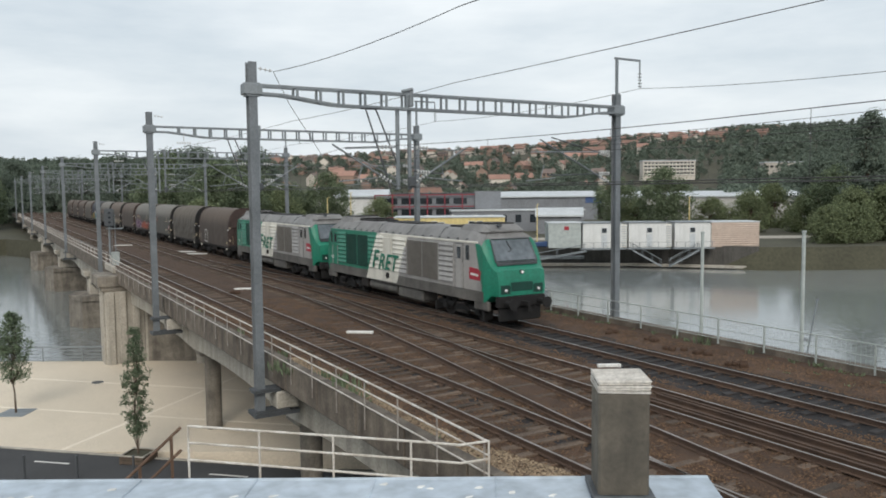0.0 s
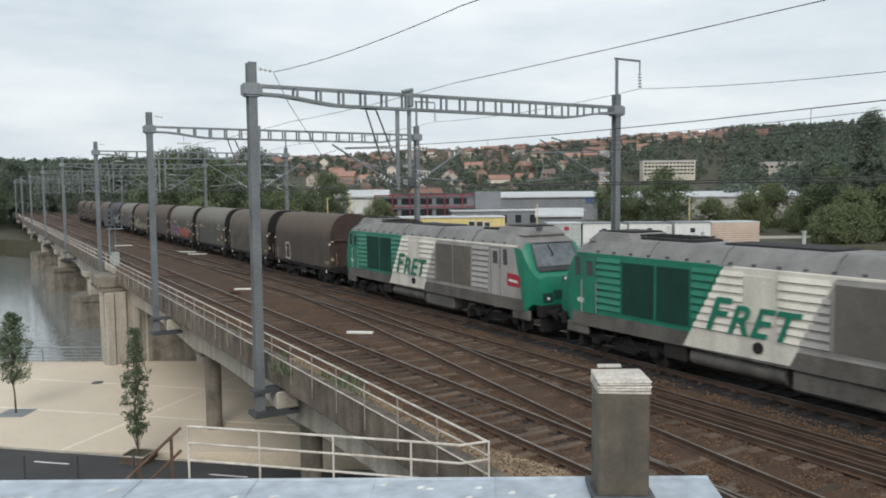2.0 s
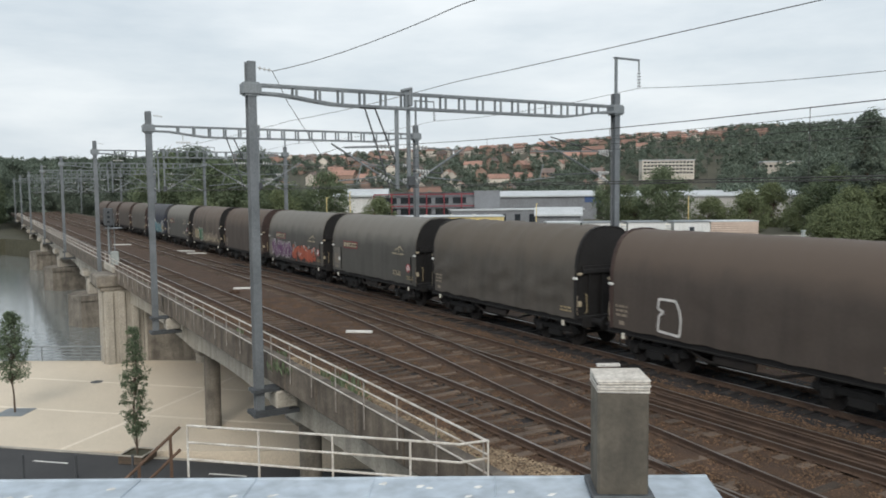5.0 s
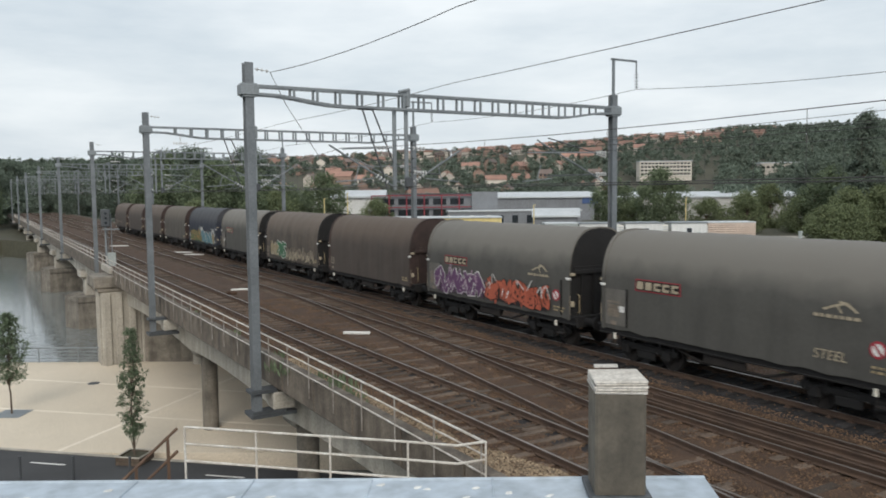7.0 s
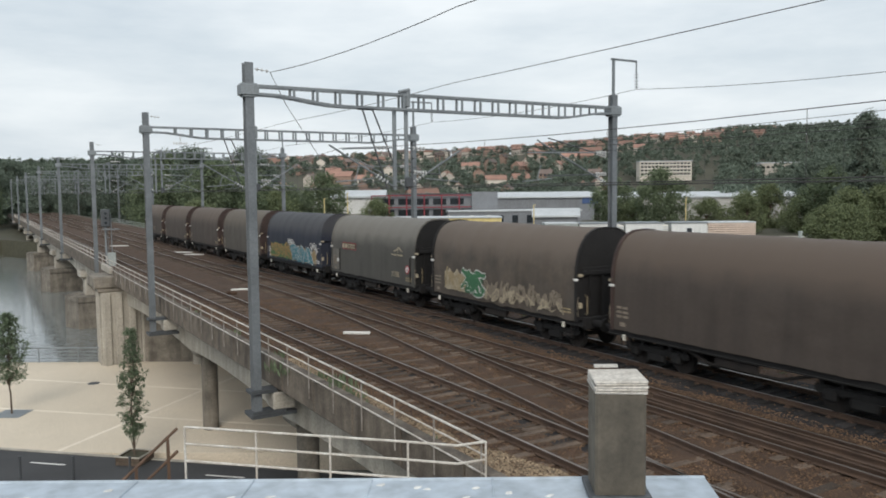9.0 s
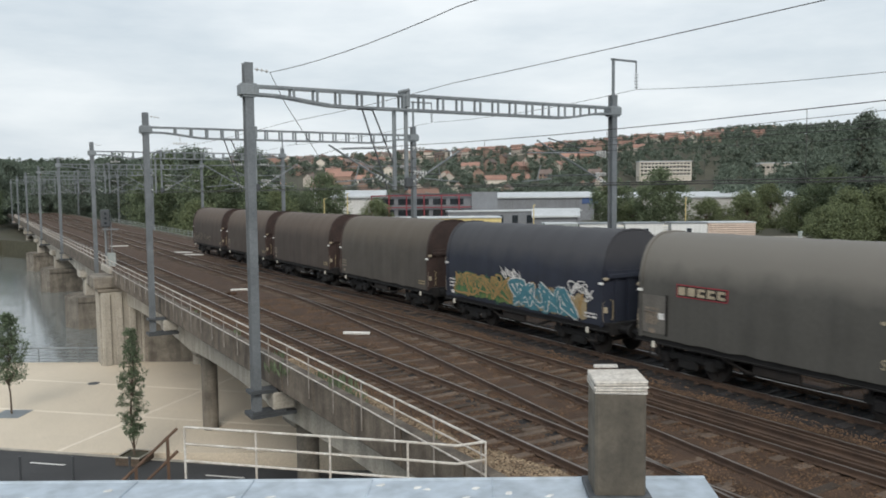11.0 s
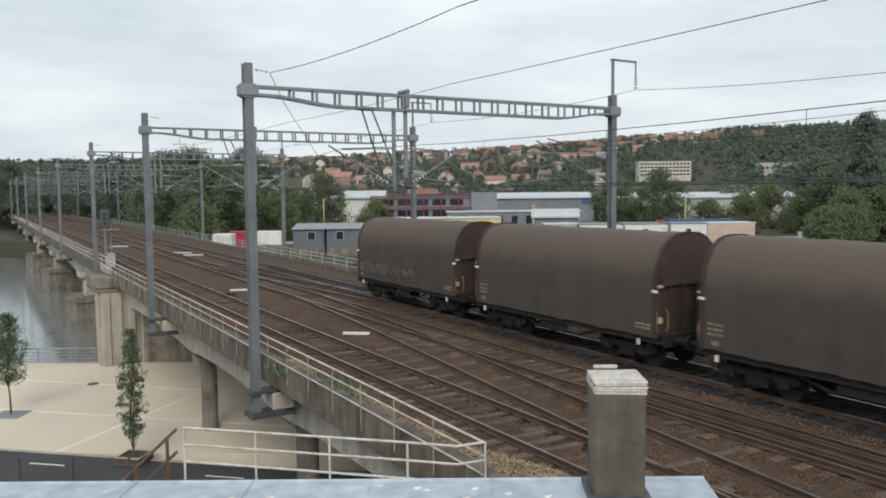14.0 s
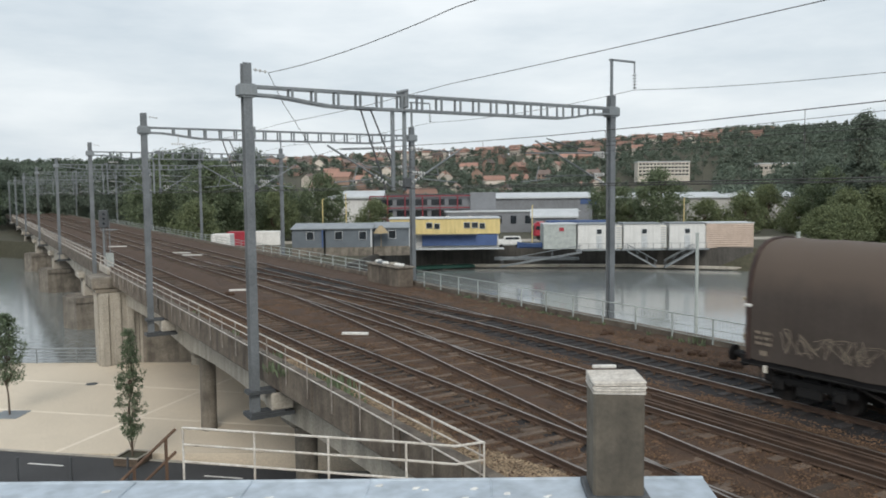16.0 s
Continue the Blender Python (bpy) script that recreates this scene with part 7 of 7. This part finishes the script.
    for s in (-1, 1):
        cb = Build()
        cb.sweep([[(-w, s * y, 4.02), (-w * 0.82, s * y, z), (w * 0.82, s * y, z), (w, s * y, 4.02)] for y, w, z in ((5.9, 1.02, 4.10), (6.25, 1.06, 4.34), (7.75, 1.06, 4.34), (8.25, 0.98, 4.08))], closed=True)
        part("cab_roof_box", cb, ROOF_GREY, t, "raised grey cab roof fairing")
        part("roof_hatch", Build().box((0.1, s * 7.0, 4.36), (1.4, 1.4, 0.07), 0, None, 0.02), BLACK, t, "sooty black roof hatch")
        part("horn", Build().tube((-0.35, s * 7.95, 4.30), (-0.35, s * 8.25, 4.30), 0.04, 0, 10, 0.09), STEEL_DARK, t)
    for y in np.arange(4.0, 6.6, 0.35):
        part("roof_slat", Build().box((0.15, y, 4.27), (1.2, 0.06, 0.05)), BLACK, t)
    for s in (-1, 1):
        ws = Build()
        ws.add([(-1.04, s * 8.94, 2.80), (1.04, s * 8.94, 2.80), (0.98, s * 8.45, 3.66), (-0.98, s * 8.45, 3.66)] + [(-1.04, s * 8.99, 2.83), (1.04, s * 8.99, 2.83), (0.98, s * 8.50, 3.69), (-0.98, s * 8.50, 3.69)],
               [(0, 1, 2, 3), (4, 5, 6, 7), (0, 1, 5, 4), (1, 2, 6, 5), (2, 3, 7, 6), (3, 0, 4, 7)])
        w = part("windscreen", ws, SCREEN, t, "raked grey windscreen")
        wf = Build()
        e = [(-1.09, s * 9.0, 2.77), (1.09, s * 9.0, 2.77), (1.01, s * 8.48, 3.73), (-1.01, s * 8.48, 3.73)]
        for p, q in zip(e, e[1:] + e[:1]):
            wf.tube(p, q, 0.03)
        part("windscreen_frame", wf, STEEL_DARK, w)
        part("wiper", Build().tube((-0.25, s * 8.56, 3.66), (-0.12, s * 8.76, 3.28), 0.02).tube((-0.12, s * 8.76, 3.28), (-0.4, s * 8.8, 3.1), 0.016), BLACK, w)
        part("dash_band", Build().box((0, s * 9.03, 2.68), (2.1, 0.10, 0.12), 0, None, 0.02), STEEL_DARK, t)
        part("nose_grille", Build().box((0, s * 9.385, 1.74), (1.15, 0.06, 0.38), 0, None, 0.02), GREEN_DARK, t, "dark green nose grille")
        for x in (-0.86, 0.86):
            part("lamp_recess", Build().box((x, s * 9.37, 1.63), (0.52, 0.05, 0.40), 0, None, 0.02), GREEN_DARK, t, "dark green recess round the lamp")
            h = part("headlight", Build().tube((x, s * 9.30, 1.60), (x, s * 9.42, 1.60), 0.09, 0, 16), STEEL_DARK, t)
            part("lens", Build().tube((x, s * 9.42, 1.60), (x, s * 9.435, 1.60), 0.058, 0, 14), LAMP, h)
        h = part("headlight", Build().tube((0, s * 9.2, 2.36), (0, s * 9.40, 2.36), 0.09, 0, 16), STEEL_DARK, t)
        part("lens", Build().tube((0, s * 9.40, 2.36), (0, s * 9.415, 2.36), 0.065, 0, 14), LAMP, h)
        part("buffer_beam", Build().box((0, s * 9.28, 1.10), (2.45, 0.3, 0.46), 0, None, 0.03), BLACK, t)
        part("obstacle_guard", Build().box((0, s * 9.2, 0.55), (2.2, 0.14, 0.6), 0, None, 0.04), BLACK, t)
        buffer_pair(t, s * 9.39, s)
        hs = Build()
        for x in (-0.4, 0.35, 0.6):
            hs.path([(x, s * 9.42, 0.95), (x, s * 9.6, 0.75), (x + 0.05, s * 9.58, 0.5)], 0.022)
        part("brake_hose", hs, BLACK, t)
    add_bogies(t, (-6.2, 6.2), 2.8, BOGIE_LOCO, WHEEL_LOCO, 0.55)
    return t


def build_train():
    l1 = locomotive()
    VEHICLES.append((l1, 36.5))
    before = [(w, r, q) for w, r, q in TURNING]
    l2 = copy_thing(l1, Matrix())
    l2["label"] = "second green, grey and white diesel freight locomotive"
    for c in l2.children_recursive:
        if c.name.startswith("wheelset"):
            TURNING.append((c, 0.55, c.matrix_basis.translation.y))
    VEHICLES.append((l2, 56.56))
    kinds = [("brown tarpaulin coil wagon with a white spray-painted outline", "brown", 0.4, "outline", END_RED),
             ("grey-brown coil wagon with a slack, wrinkled tarpaulin", "greybrown", 1.2, "", BLACK),
             ("olive-grey coil wagon with pale block-shaped marks", "grey", 0.0, "owner", BLACK),
             ("olive-grey coil wagon covered with pink and orange spray paint", "grey", 0.0, "owner_painted", BLACK),
             ("plain brown tarpaulin coil wagon", "brown", 0.2, "", END_RED),
             ("worn brown coil wagon with faded spray paint", "worn", 0.7, "faded", BLACK),
             ("olive-grey coil wagon with a plain side", "grey", 0.0, "owner", BLACK),
             ("navy blue coil wagon with a green and teal mural", "navy", 0.1, "mural", TARPS["navy"]),
             ("brown coil wagon with plain faded side", "greybrown", 0.2, "", END_RED),
             ("plain brown coil wagon with dark red ends", "brown", 0.2, "", END_RED),
             ("brown coil wagon with orange marking panel", "brown", 0.3, "", END_RED),
             ("last brown coil wagon of the train", "brown", 0.35, "chalk", END_RED)]
    for i, (label, tarp, worn, marks, end) in enumerate(kinds):
        VEHICLES.append((wagon(label, tarp, i + 1, worn, marks, end), 67.0 + 6.08 + 12.16 * i))


build_train()

TIMES = [0.0, 1.0, 2.0, 3.0, 4.0, 5.0, 6.0, 7.0, 8.0, 9.0, 10.0, 11.0, 12.0, 13.0, 14.0, 15.0, 16.0]
GONE = [0.0, 11.42, 22.95, 34.6, 46.4, 58.25, 70.2, 82.3, 94.6, 107.05, 119.8, 132.7, 145.7, 158.7, 171.7, 184.7, 197.7]


def motions():
    """The train rolls along its track towards the camera's side; every wheelset turns with it."""
    for ob, start in VEHICLES:
        walk(ob, [(t, pose(D_X, start - g, 0)) for t, g in zip(TIMES, GONE)])
    heading = math.degrees(math.atan2(ROAD_WAY.y, ROAD_WAY.x))
    rows = []
    for t in TIMES:
        p = ROAD_FROM + ROAD_WAY * (12.1 * (t - 12.3))
        rows.append((t, pose(p.x, p.y, land_height(p.x, p.y) + 0.06, 0, 0, heading)))
    walk(LORRY, rows)
    steps = [i / FPS for i in range(int(16 * FPS) + 1)]
    run = np.interp(steps, TIMES, GONE)
    for w, x in LORRY_WHEELS:
        walk(w, [(t, pose(x, 0, 0.5) @ Matrix.Rotation(12.1 * t / 0.5, 4, "Y")) for t in steps])
    for w, r, q in TURNING:
        walk(w, [(t, pose(0, q, r) @ Matrix.Rotation(float(g / r), 4, "X")) for t, g in zip(steps, run)])


motions()
